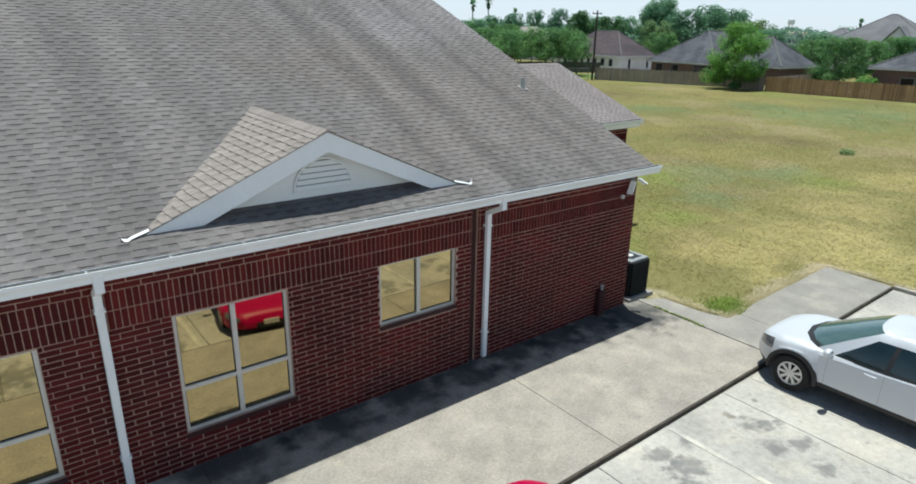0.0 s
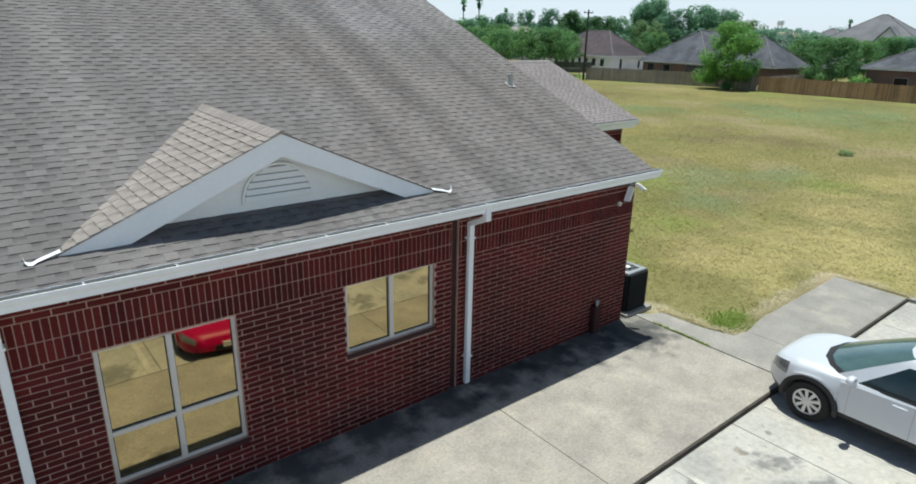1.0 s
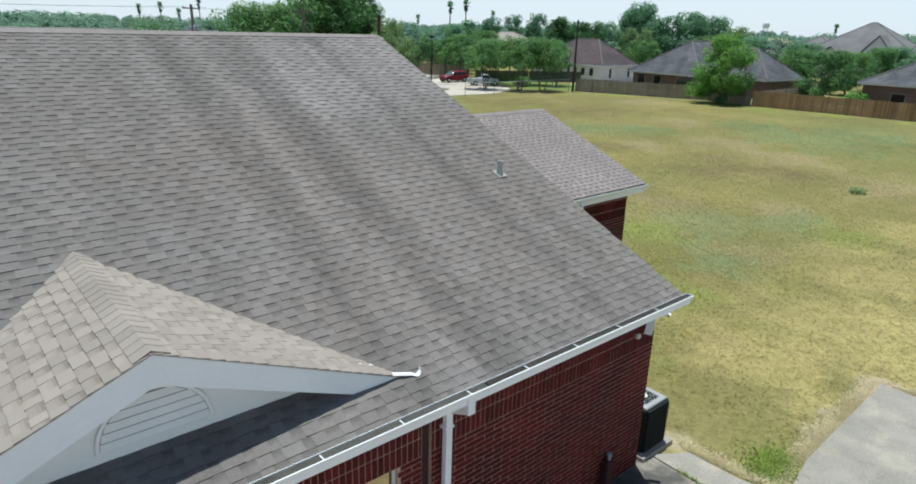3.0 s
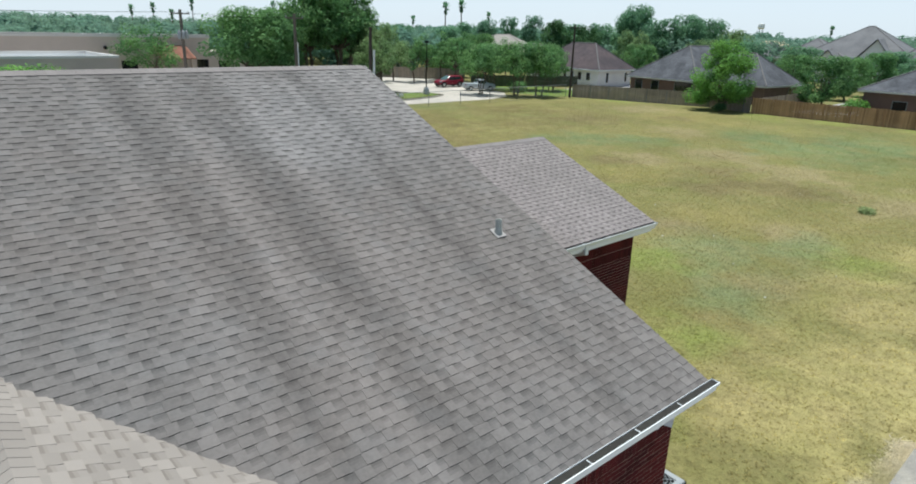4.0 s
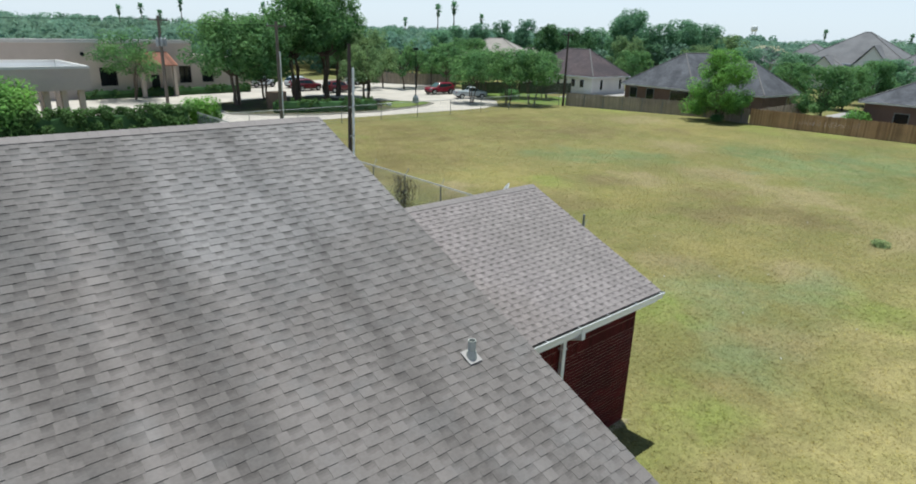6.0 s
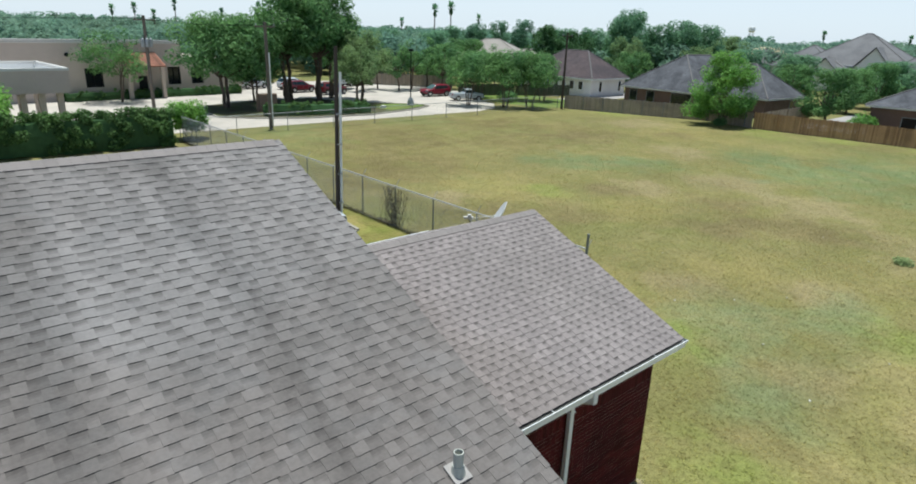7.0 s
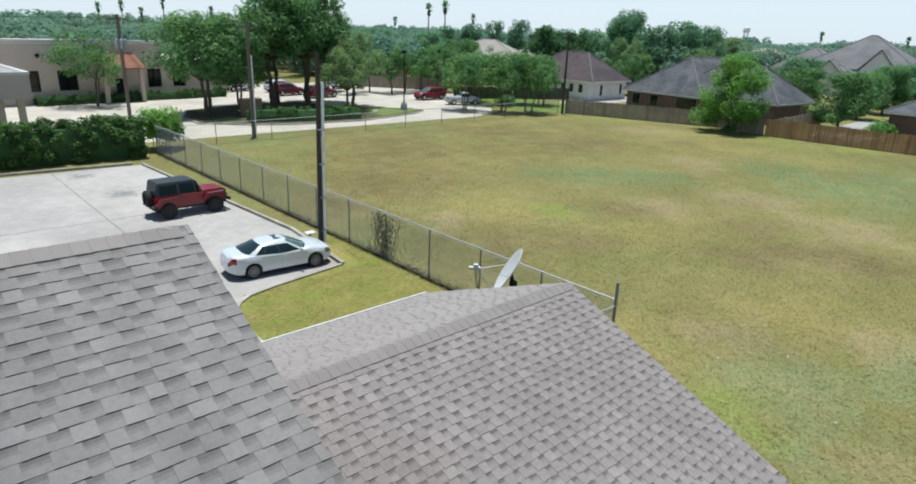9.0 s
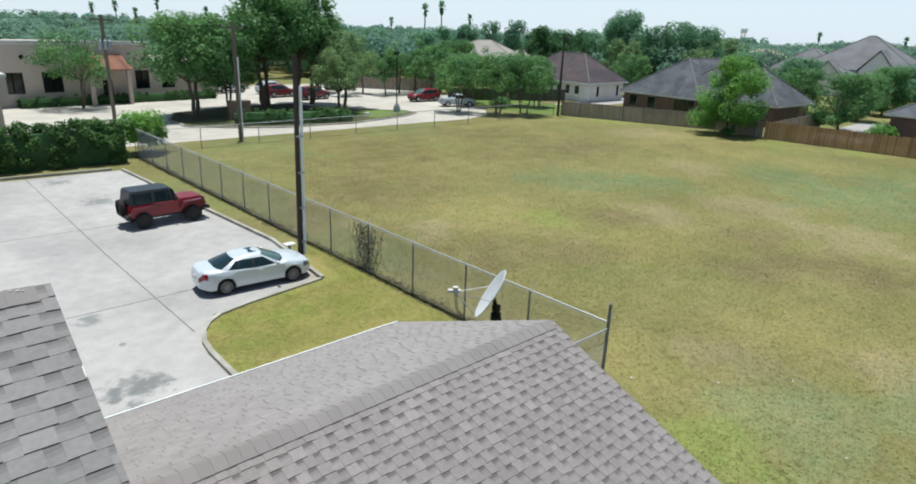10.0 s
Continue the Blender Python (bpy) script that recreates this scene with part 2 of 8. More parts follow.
GASKET = mat("black_gasket", (0.02, 0.02, 0.02), 0.6, var=0.2)
GLASS_GOLD = mat("bronze_mirror_glass", (0.43, 0.36, 0.20), 0.03, metal=1.0, var=0.1, big=1.5, fine=1.3, bump=0.03, depth=0.02)
FRONT_SPOTS = [(-2.2, -4.0, 0.10, 0.16, 0.12, 0.085), (-2.18, -4.3, 0.24), (-1.9, -4.5, 0.16), (-1.7, -4.65, 0.12), (-1.95, -5.1, 0.25), (-2.3, -5.6, 0.2), (-4.0, -4.35, 0.34), (-4.3, -4.7, 0.3), (-3.45, -3.95, 0.14), (-11.9, -4.4, 0.7, 0.09, 0.095, 0.08), (-9.3, -3.95, 0.5, 0.1, 0.1, 0.09), (-2.4, -4.9, 0.2), (-5.0, -5.4, 0.5), (-7.5, -6.2, 0.5), (-9.6, -6.0, 0.4), (-1.35, -4.0, 0.09), (-2.9, -5.9, 0.15), (-4.1, -3.9, 0.25)]
REAR_SPOTS = [(9.7, 23.3, 0.7, 0.3, 0.24, 0.17), (2.75, 19.0, 0.75), (3.2, 19.0, 0.5), (2.3, 18.9, 0.4), (2.45, 17.85, 0.13), (2.7, 17.85, 0.10), (3.15, 21.65, 0.10), (2.77, 23.9, 0.4), (6.5, 38.5, 0.8), (1.6, 20.2, 0.3), (5.6, 44.0, 0.7)]
CONCRETE = mat("concrete", (0.44, 0.42, 0.375), 0.9, mid=9.0, mid_var=0.26, spot_grain=6.0, spot_mix=0.66, spot_wob=3.0, spot_col=(0.12, 0.123, 0.123), tufts=[((0.50, 0.46, 0.385), 1.4, 0.5, 0.64, 0.5), ((0.2, 0.195, 0.18), 7.0, 0.62, 0.72, 0.55)], var=0.25, big=0.7, fine=28, bump=0.25, depth=0.006, second=(0.33, 0.32, 0.295), patch=0.53, spots=FRONT_SPOTS, spec=0.3)
# spots along the wall: mould, and the eave's shade deepened in the colour
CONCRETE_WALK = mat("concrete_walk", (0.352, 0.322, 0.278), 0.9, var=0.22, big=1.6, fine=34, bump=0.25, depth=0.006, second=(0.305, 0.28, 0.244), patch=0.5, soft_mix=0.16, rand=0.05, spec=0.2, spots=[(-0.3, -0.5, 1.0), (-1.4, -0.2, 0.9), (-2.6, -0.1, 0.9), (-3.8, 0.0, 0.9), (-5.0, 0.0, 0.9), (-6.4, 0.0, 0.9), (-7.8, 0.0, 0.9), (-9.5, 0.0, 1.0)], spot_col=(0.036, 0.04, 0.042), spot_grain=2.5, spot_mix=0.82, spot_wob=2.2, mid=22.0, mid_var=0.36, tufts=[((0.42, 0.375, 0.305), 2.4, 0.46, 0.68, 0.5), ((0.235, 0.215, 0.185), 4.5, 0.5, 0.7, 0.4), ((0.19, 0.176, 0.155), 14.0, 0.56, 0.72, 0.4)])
CONCRETE_DARK = mat("concrete_weathered", (0.305, 0.286, 0.256), 0.95, var=0.2, big=1.4, fine=30, bump=0.3, depth=0.006, second=(0.262, 0.248, 0.224), rand=0.06, spec=0.3, mid=22.0, mid_var=0.3, soft_mix=0.14, tufts=[((0.385, 0.352, 0.29), 2.2, 0.5, 0.68, 0.5), ((0.2, 0.188, 0.166), 4.0, 0.54, 0.72, 0.4)])
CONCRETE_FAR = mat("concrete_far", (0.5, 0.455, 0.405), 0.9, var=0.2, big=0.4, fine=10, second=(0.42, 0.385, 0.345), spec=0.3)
MULCH = mat("mulch", (0.095, 0.08, 0.055), 0.95, var=0.4, big=1.0, fine=12, bump=0.6, depth=0.03, second=(0.085, 0.10, 0.045), spec=0.1)
CONCRETE_LOT = mat("concrete_lot", (0.415, 0.39, 0.378), 0.9, var=0.16, big=0.3, fine=18, bump=0.2, depth=0.005, second=(0.33, 0.312, 0.303), spots=REAR_SPOTS, spot_col=(0.16, 0.165, 0.165), spot_mix=0.72, spec=0.3, mid=2.0, mid_var=0.2)
GUTTER_DARK = mat("dark_gutter_fill", (0.028, 0.026, 0.022), 0.95, var=0.5, big=5, fine=40, bump=0.6)
GUTTER_GREY = mat("gutter_grit", (0.06, 0.06, 0.055), 0.95, var=0.5, big=5, fine=40, bump=0.6)
KERB_DARK = mat("dark_kerb", (0.075, 0.066, 0.055), 0.95, var=0.6, big=4, fine=40, bump=0.4, spec=0.1)
JOINT = mat("joint_filler", (0.10, 0.09, 0.08), 0.95, var=0.4, big=3, fine=40)
PAINT_LINE = mat("worn_line_paint", (0.56, 0.53, 0.45), 0.85, var=0.3, big=3, fine=30, second=(0.42, 0.40, 0.36), patch=0.46)
STRAW, LIME, SAGE, UMBER, GOLD, FERN, BEIGE, DUSK = (0.36, 0.305, 0.135), (0.20, 0.23, 0.064), (0.18, 0.21, 0.1), (0.172, 0.14, 0.068), (0.258, 0.222, 0.086), (0.15, 0.194, 0.09), (0.275, 0.228, 0.126), (0.165, 0.136, 0.06)
DUST = (0.46, 0.41, 0.30)
FIELD = [(x, y, r, *c) for c, row in ((DUSK, ((22, 36, 7), (44, 38, 7), (27, 45, 7), (40, 46, 6), (34, 36, 5), (19, 31, 4), (14.6, 30.5, 4))), (GOLD, ((22, 25, 4), (24, 17.5, 3.2), (13.2, 12.8, 3.0), (20, 9.5, 3.0), (52, 30, 6))), (STRAW, ((8.6, -1.6, 4.2), (14.2, 0.6, 3.4), (6.4, 0.6, 2.4), (21, 0.5, 4.0))),
         (BEIGE, ((33.2, 11.2, 3.4), (35.5, 17.5, 3.2), (42.8, 25.4, 3.0), (29.2, 20.5, 2.4), (18.1, 25.3, 1.4), (14.8, 28.0, 1.2), (13.0, 4.4, 1.6), (16.8, 9.4, 2.0), (19.5, 6.6, 1.8), (30, 4, 4.0), (55, 38, 4.0), (17.0, 24.0, 1.2))), (UMBER, ((28.0, 10.4, 3.0), (29.8, 15.6, 2.4), (25.0, 13.2, 2.2), (17.6, 20.8, 2.8), (21.0, 18.8, 2.4), (42.4, 34.8, 3.6), (51.0, 30.7, 2.6), (26.9, 21.2, 2.0))), (FERN, ((43, 14.0, 6.0), (46.0, 20.0, 3.0), (35.7, 24.6, 3.4), (32, 28.2, 3.4), (50, 13, 5.0))),
         (SAGE, ((15.2, 7.0, 2.8), (18.7, 5.0, 2.0), (11.5, 4.6, 1.8))), (DUST, ((2.6, -1.72, 0.34), (3.6, -1.70, 0.34), (4.6, -1.68, 0.36), (5.6, -1.66, 0.34), (6.6, -1.62, 0.4), (7.0, -2.6, 0.3), (1.25, -0.2, 0.4))), (LIME, ((7.7, 3.9, 1.5), (2.6, 2.9, 1.6), (4.6, 3.6, 1.3), (18.6, 3.2, 1.8), (12.3, 8.2, 1.6), (61.5, 27.0, 2.6), (24.0, 23.2, 1.8), (58.7, 25.4, 2.0), (62.8, 20.0, 2.6), (63.5, 12.5, 2.8), (59.5, 44.0, 2.6)))) for x, y, r in row]
MEADOW = dict(spot_wob=2.6, big=0.16, second=(0.178, 0.174, 0.066), patch=0.5, soft_mix=0.16, third=(0.155, 0.176, 0.068), spec=0.1, spots=FIELD, under=True, spot_grain=0.45, spot_mix=0.78, mid=7.0, mid_var=0.36, tufts=[((0.18, 0.185, 0.056), 0.5, 0.46, 0.68, 0.35), ((0.28, 0.235, 0.112), 0.9, 0.46, 0.70, 0.4), ((0.14, 0.118, 0.05), 2.6, 0.5, 0.72, 0.42)])
GRASS = mat("grass", (0.212, 0.19, 0.078), 0.95, var=0.27, fine=22, bump=0.9, depth=0.03, **MEADOW)
LAWN = mat("lawn", (0.205, 0.205, 0.055), 0.95, var=0.25, big=0.7, fine=20, bump=0.8, depth=0.03, second=(0.275, 0.225, 0.085), patch=0.55, soft_mix=0.16, spec=0.1, mid=6.0, mid_var=0.4, tufts=[((0.29, 0.235, 0.095), 0.6, 0.5, 0.66, 0.7), ((0.165, 0.20, 0.045), 0.9, 0.5, 0.68, 0.55)])
BLADES = mat("grass_blades", (0.285, 0.24, 0.10), 0.9, var=0.15, fine=3, island=0.3, thin=0.12, **MEADOW)
BLADES_CLUMP = mat("grass_clump_blades", (0.285, 0.24, 0.10), 0.9, var=0.15, fine=3, island=0.3, thin=0.5, gain=1.75, **MEADOW)
BLADES_GREEN = mat("grass_blades_green", (0.225, 0.242, 0.068), 0.9, var=0.2, big=0.7, fine=3, island=0.2, second=(0.275, 0.24, 0.085), patch=0.58, soft_mix=0.16, spec=0.1, thin=0.12)
BLADES_FRESH = mat("grass_blades_fresh", (0.27, 0.35, 0.085), 0.9, var=0.2, big=0.7, fine=3, island=0.25, spec=0.1, thin=0.2)
BLADES_STRAW = mat("grass_blades_straw", (0.56, 0.50, 0.37), 0.9, gain=1.3, var=0.2, big=0.9, fine=3, island=0.2, second=(0.40, 0.36, 0.21), spec=0.1, thin=0.4)
BLADES_WEED = mat("grass_blades_weed", (0.25, 0.235, 0.11), 0.9, var=0.2, big=0.7, fine=3, island=0.25, second=(0.14, 0.11, 0.06), spec=0.1, thin=0.2)
KERB_PALE = mat("kerb_concrete", (0.40, 0.38, 0.33), 0.95, var=0.25, big=1.5, fine=30, bump=0.3, depth=0.006, second=(0.30, 0.28, 0.24), spec=0.2)
LEAF = mat("leaf", (0.158, 0.29, 0.102), 0.6, var=0.3, big=0.5, fine=3, island=0.35, second=(0.11, 0.232, 0.092), spec=0.15, thin=0.5, gain=1.08)
LEAF_BRIGHT = mat("leaf_bright", (0.20, 0.375, 0.085), 0.6, var=0.3, big=0.6, fine=3, island=0.4, second=(0.125, 0.265, 0.072), spec=0.15, thin=0.5, gain=1.15)
LEAF_OLIVE = mat("leaf_olive", (0.20, 0.29, 0.125), 0.65, var=0.3, big=0.5, fine=3, island=0.35, second=(0.155, 0.245, 0.11), spec=0.12, thin=0.5, gain=1.15)
LEAF_HEDGE = mat("leaf_hedge", (0.135, 0.25, 0.075), 0.6, var=0.35, big=0.8, fine=4, island=0.5, second=(0.09, 0.175, 0.056), spec=0.15, thin=0.45, gain=0.85)
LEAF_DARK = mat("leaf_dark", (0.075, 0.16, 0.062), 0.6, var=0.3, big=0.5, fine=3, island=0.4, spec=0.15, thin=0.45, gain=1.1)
LEAF_WEED = mat("leaf_weed", (0.19, 0.245, 0.11), 0.8, gain=1.5, var=0.3, big=1.5, fine=8, island=0.3, spec=0.1, thin=0.3)
LAWN_LUSH = mat("lush_grass", (0.12, 0.185, 0.045), 0.95, var=0.3, big=0.5, fine=12, bump=0.8, depth=0.03, second=(0.16, 0.19, 0.06), spec=0.1)
VENT_GREY = mat("galvanised_vent", (0.42, 0.43, 0.39), 0.7, var=0.15, big=4, fine=30)
# both leaf colours are paler and bluer, with the distance haze mixed in
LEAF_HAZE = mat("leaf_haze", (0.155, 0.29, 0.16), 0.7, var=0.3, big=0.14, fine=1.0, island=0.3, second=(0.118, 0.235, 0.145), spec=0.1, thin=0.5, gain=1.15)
LEAF_FAR_HAZE = mat("leaf_far_haze", (0.185, 0.285, 0.205), 0.85, var=0.35, big=0.05, fine=0.3, island=0.2, second=(0.125, 0.23, 0.175), spec=0.1, thin=0.45, gain=1.2)
BARK = mat("bark", (0.11, 0.085, 0.065), 0.95, var=0.35, big=2, fine=20, bump=0.5)
POLE_DARK = mat("creosoted_pole", (0.055, 0.043, 0.036), 0.9, var=0.35, big=1.5, fine=30, bump=0.4, stretch=(1, 1, 0.15))
POLE_GREY = mat("weathered_pole", (0.14, 0.12, 0.10), 0.9, var=0.3, big=1.5, fine=30, bump=0.4, stretch=(1, 1, 0.15))
GALV = mat("galvanised_steel", (0.42, 0.43, 0.44), 0.5, metal=0.6, var=0.15, big=2, fine=30)
GALV_DARK = mat("weathered_steel", (0.2, 0.22, 0.22), 0.6, metal=0.25, var=0.25, big=2, fine=30)
BLACK_METAL = mat("black_metal", (0.010, 0.013, 0.013), 0.75, var=0.3, big=3, fine=30, spec=0.2)
GREY_METAL = mat("grey_metal", (0.33, 0.35, 0.36), 0.5, metal=0.2, var=0.15, big=3, fine=30)
CONDUIT = mat("pale_conduit", (0.8, 0.82, 0.82), 0.5, var=0.15, big=2, fine=20)
DISH_GREY = mat("dish_grey", (0.55, 0.56, 0.57), 0.55, var=0.1, big=3, fine=20)
WOOD_BROWN = mat("cedar_fence", (0.36, 0.22, 0.115), 0.85, var=0.25, big=1.2, fine=15, rand=0.25, island=0.25, bump=0.2)
WOOD_PALE = mat("pale_fence", (0.40, 0.32, 0.25), 0.9, var=0.2, big=1.2, fine=15, rand=0.12, island=0.12, bump=0.2)
DARK_GROWTH = mat("dark_growth", (0.075, 0.09, 0.065), 0.9, var=0.3, big=1.2, fine=15, rand=0.15, island=0.15, bump=0.2)
WOOD_GREY = mat("grey_fence", (0.29, 0.245, 0.2), 0.9, var=0.25, big=1.2, fine=15, rand=0.15, island=0.15, bump=0.2)
STUCCO = mat("beige_stucco", (0.52, 0.44, 0.385), 0.9, var=0.12, big=0.5, fine=12, bump=0.1)
ROOF_DECK = mat("white_roof_membrane", (0.72, 0.72, 0.71), 0.7, var=0.12, big=0.4, fine=8)
STUCCO_CAP = mat("pale_parapet", (0.62, 0.60, 0.57), 0.7, var=0.1, big=0.5, fine=12)
TILE_RED = mat("clay_tile", (0.27, 0.12, 0.08), 0.8, var=0.3, big=1, fine=10, rand=0.4, island=0.4)
ROOF_BROWN = mat("roof_brown", (0.088, 0.066, 0.07), 0.95, var=0.3, big=0.7, fine=5, second=(0.06, 0.048, 0.054), bump=0.4, depth=0.03, mid=2.5, mid_var=0.4)
ROOF_GREY = mat("roof_grey", (0.098, 0.102, 0.116), 0.95, var=0.35, big=0.9, fine=5, second=(0.06, 0.063, 0.074), bump=0.4, depth=0.03, stretch=(1.0, 1.0, 0.35), mid=2.5, mid_var=0.4)
# grey roof lightened in its colour for the haze of distance
ROOF_FAR_HAZE = mat("roof_far_haze", (0.17, 0.17, 0.178), 0.95, var=0.2, big=0.5, fine=4, second=(0.13, 0.13, 0.138), bump=0.4, depth=0.03)
ROOF_CAP = mat("roof_cap", (0.16, 0.155, 0.155), 0.95, var=0.3, big=1.0, fine=6)
ROOF_TAN = mat("roof_tan", (0.3, 0.275, 0.25), 0.95, var=0.2, big=0.5, fine=5, bump=0.4, depth=0.03)
WALL_WHITE = mat("white_brick", (0.78, 0.76, 0.73), 0.9, var=0.1, big=0.6, fine=10)
CABINET_BROWN = mat("brown_stained_boards", (0.2, 0.14, 0.10), 0.9, var=0.25, big=2, fine=15)
WALL_BRICK_FAR = mat("brown_brick", (0.15, 0.095, 0.08), 0.9, var=0.3, big=0.8, fine=12)
WALL_GREY = mat("grey_render", (0.6, 0.59, 0.57), 0.9, var=0.1, big=0.6, fine=10)
LUMBER = mat("new_lumber", (0.62, 0.52, 0.36), 0.8, var=0.2, big=1, fine=10)
DARK_GLASS = mat("dark_glass", (0.012, 0.015, 0.018), 0.08, var=0.1)
CAR_GLASS = mat("car_glass", (0.012, 0.026, 0.03), 0.04, var=0.4, big=3, fine=9)
WINDSCREEN = mat("windscreen_glass", (0.07, 0.12, 0.12), 0.05, var=0.3, big=2.5, fine=6)
RUBBER = mat("rubber", (0.014, 0.014, 0.014), 0.85, var=0.2, fine=60)
PLASTIC_BLACK = mat("black_plastic", (0.018, 0.018, 0.019), 0.6, var=0.15)
RIM = mat("rim_silver", (0.55, 0.56, 0.57), 0.35, metal=0.7, var=0.08)
PAINT_SILVER = mat("paint_silver_white", (0.60, 0.625, 0.655), 0.38, metal=0.15, var=0.03, coat=0.4)
PAINT_STEEL = mat("paint_steel_blue", (0.42, 0.46, 0.50), 0.4, metal=0.2, var=0.05, coat=0.4)
PAINT_WHITE = mat("paint_pearl_white", (0.62, 0.655, 0.69), 0.32, metal=0.15, var=0.03, coat=0.7)
PAINT_RED = mat("paint_red", (0.40, 0.0, 0.05), 0.35, var=0.05, spec=0.25)
PAINT_DEEP = mat("paint_deep_red", (0.19, 0.004, 0.014), 0.4, metal=0.0, var=0.05, coat=0.25)
PAINT_CHERRY = mat("paint_cherry", (0.2, 0.004, 0.022), 0.35, var=0.05, coat=0.3)
PAINT_MAROON = mat("paint_maroon", (0.15, 0.012, 0.02), 0.3, metal=0.1, var=0.05, coat=0.8)
PAINT_BLACK = mat("hard_top_black", (0.022, 0.028, 0.033), 0.38, var=0.15)
LIGHT_CLEAR = mat("lamp_glass", (0.17, 0.175, 0.185), 0.12, metal=0.3, var=0.7, big=8, fine=18, coat=0.6)
LIGHT_RED = mat("tail_lamp_glass", (0.28, 0.01, 0.012), 0.15, var=0.1, coat=0.5)
PLATE = mat("plate_white", (0.7, 0.7, 0.68), 0.5, var=0.05)


# ---- building helpers ----
def box(bm, lo, hi, m=None):
    """An axis-aligned box, turned by m."""
    c = [bm.verts.new((x, y, z)) for x in (lo[0], hi[0]) for y in (lo[1], hi[1]) for z in (lo[2], hi[2])]
    for f in ((0, 1, 3, 2), (4, 6, 7, 5), (0, 4, 5, 1), (2, 3, 7, 6), (0, 2, 6, 4), (1, 5, 7, 3)):
        bm.faces.new([c[i] for i in f])
    if m is not None:
        for v in c:
            v.co = m @ v.co
    return c


def tube(bm, a, b, r0, r1=None, sides=8, caps=True):
    """A tapered round bar from a to b."""
    a, b = Vector(a), Vector(b)
    r1 = r0 if r1 is None else r1
    w = (b - a).normalized()
    u = w.orthogonal().normalized()
    v = w.cross(u)
    rings = []
    for p, r in ((a, r0), (b, r1)):
        rings.append([bm.verts.new(p + r * (math.cos(k * math.tau / sides) * u + math.sin(k * math.tau / sides) * v)) for k in range(sides)])
    for k in range(sides):
        bm.faces.new((rings[0][k], rings[0][(k + 1) % sides], rings[1][(k + 1) % sides], rings[1][k]))
    if caps:
        bm.faces.new(rings[0][::-1])
        bm.faces.new(rings[1])


def lathe(bm, profile, m, sides=20):
    """A surface turned round the local z axis from (radius, height) pairs."""
    rings = [[bm.verts.new(m @ Vector((r * math.cos(k * math.tau / sides), r * math.sin(k * math.tau / sides), h))) for k in range(sides)] for r, h in profile]
    for p, q in zip(rings, rings[1:]):
        for k in range(sides):
            bm.faces.new((p[k], p[(k + 1) % sides], q[(k + 1) % sides], q[k]))
    bm.faces.new(rings[0][::-1])
    bm.faces.new(rings[-1])


def prism(bm, outline, z0, z1, m=None):
    """A plate with the given outline in plan, between two heights."""
    m = m or Matrix()
    low = [bm.verts.new(m @ Vector((x, y, z0))) for x, y in outline]
    top = [bm.verts.new(m @ Vector((x, y, z1))) for x, y in outline]
    k = len(outline)
    bm.faces.new(low[::-1])
    bm.faces.new(top)
    for i in range(k):
        bm.faces.new((low[i], low[(i + 1) % k], top[(i + 1) % k], top[i]))


def mesh_of(name, bm, material, smooth=0.0):
    bmesh.ops.recalc_face_normals(bm, faces=bm.faces)
    me = bpy.data.meshes.new(name)
    bm.to_mesh(me)
    bm.free()
    for m in material if isinstance(material, (list, tuple)) else (material,):
        me.materials.append(m)
    if smooth:
        me.polygons.foreach_set("use_smooth", [True] * len(me.polygons))
        me.set_sharp_from_angle(angle=radians(smooth))
    return me


def part(name, bm, material, parent, label="", smooth=0.0):
    ob = new(name, mesh_of(name, bm, material, smooth))
    ob.parent = parent
    return tagged(ob, label)


def thing(name, label, category, group="", kind="", at=None):
    """An empty at the thing's base, for its parts."""
    ob = new(name)
    ob.empty_display_size = 0.2
    if at is not None:
        ob.matrix_basis = at
    return tagged(ob, label, category, group, kind)


def solid(name, bm, material, label, category, kind="", group="", smooth=0.0):
    """A thing of one mesh."""
    return tagged(new(name, mesh_of(name, bm, material, smooth)), label, category, group, kind)


def joined(name, verts, faces, material, parent=None, edge=None):
    """One mesh of many small pieces; edge: the faces that take the second material."""
    me = bpy.data.meshes.new(name)
    me.from_pydata(verts, [], faces)
    for m in material if isinstance(material, (list, tuple)) else (material,):
        me.materials.append(m)
    if edge is not None:
        me.polygons.foreach_set("material_index", edge)
    me.update()
    ob = new(name, me)
    ob.parent = parent
    return tagged(ob, kind="stuff")


BOX_FACES = ((0, 1, 3, 2), (4, 6, 7, 5), (0, 4, 5, 1), (2, 3, 7, 6), (0, 2, 6, 4), (1, 5, 7, 3))


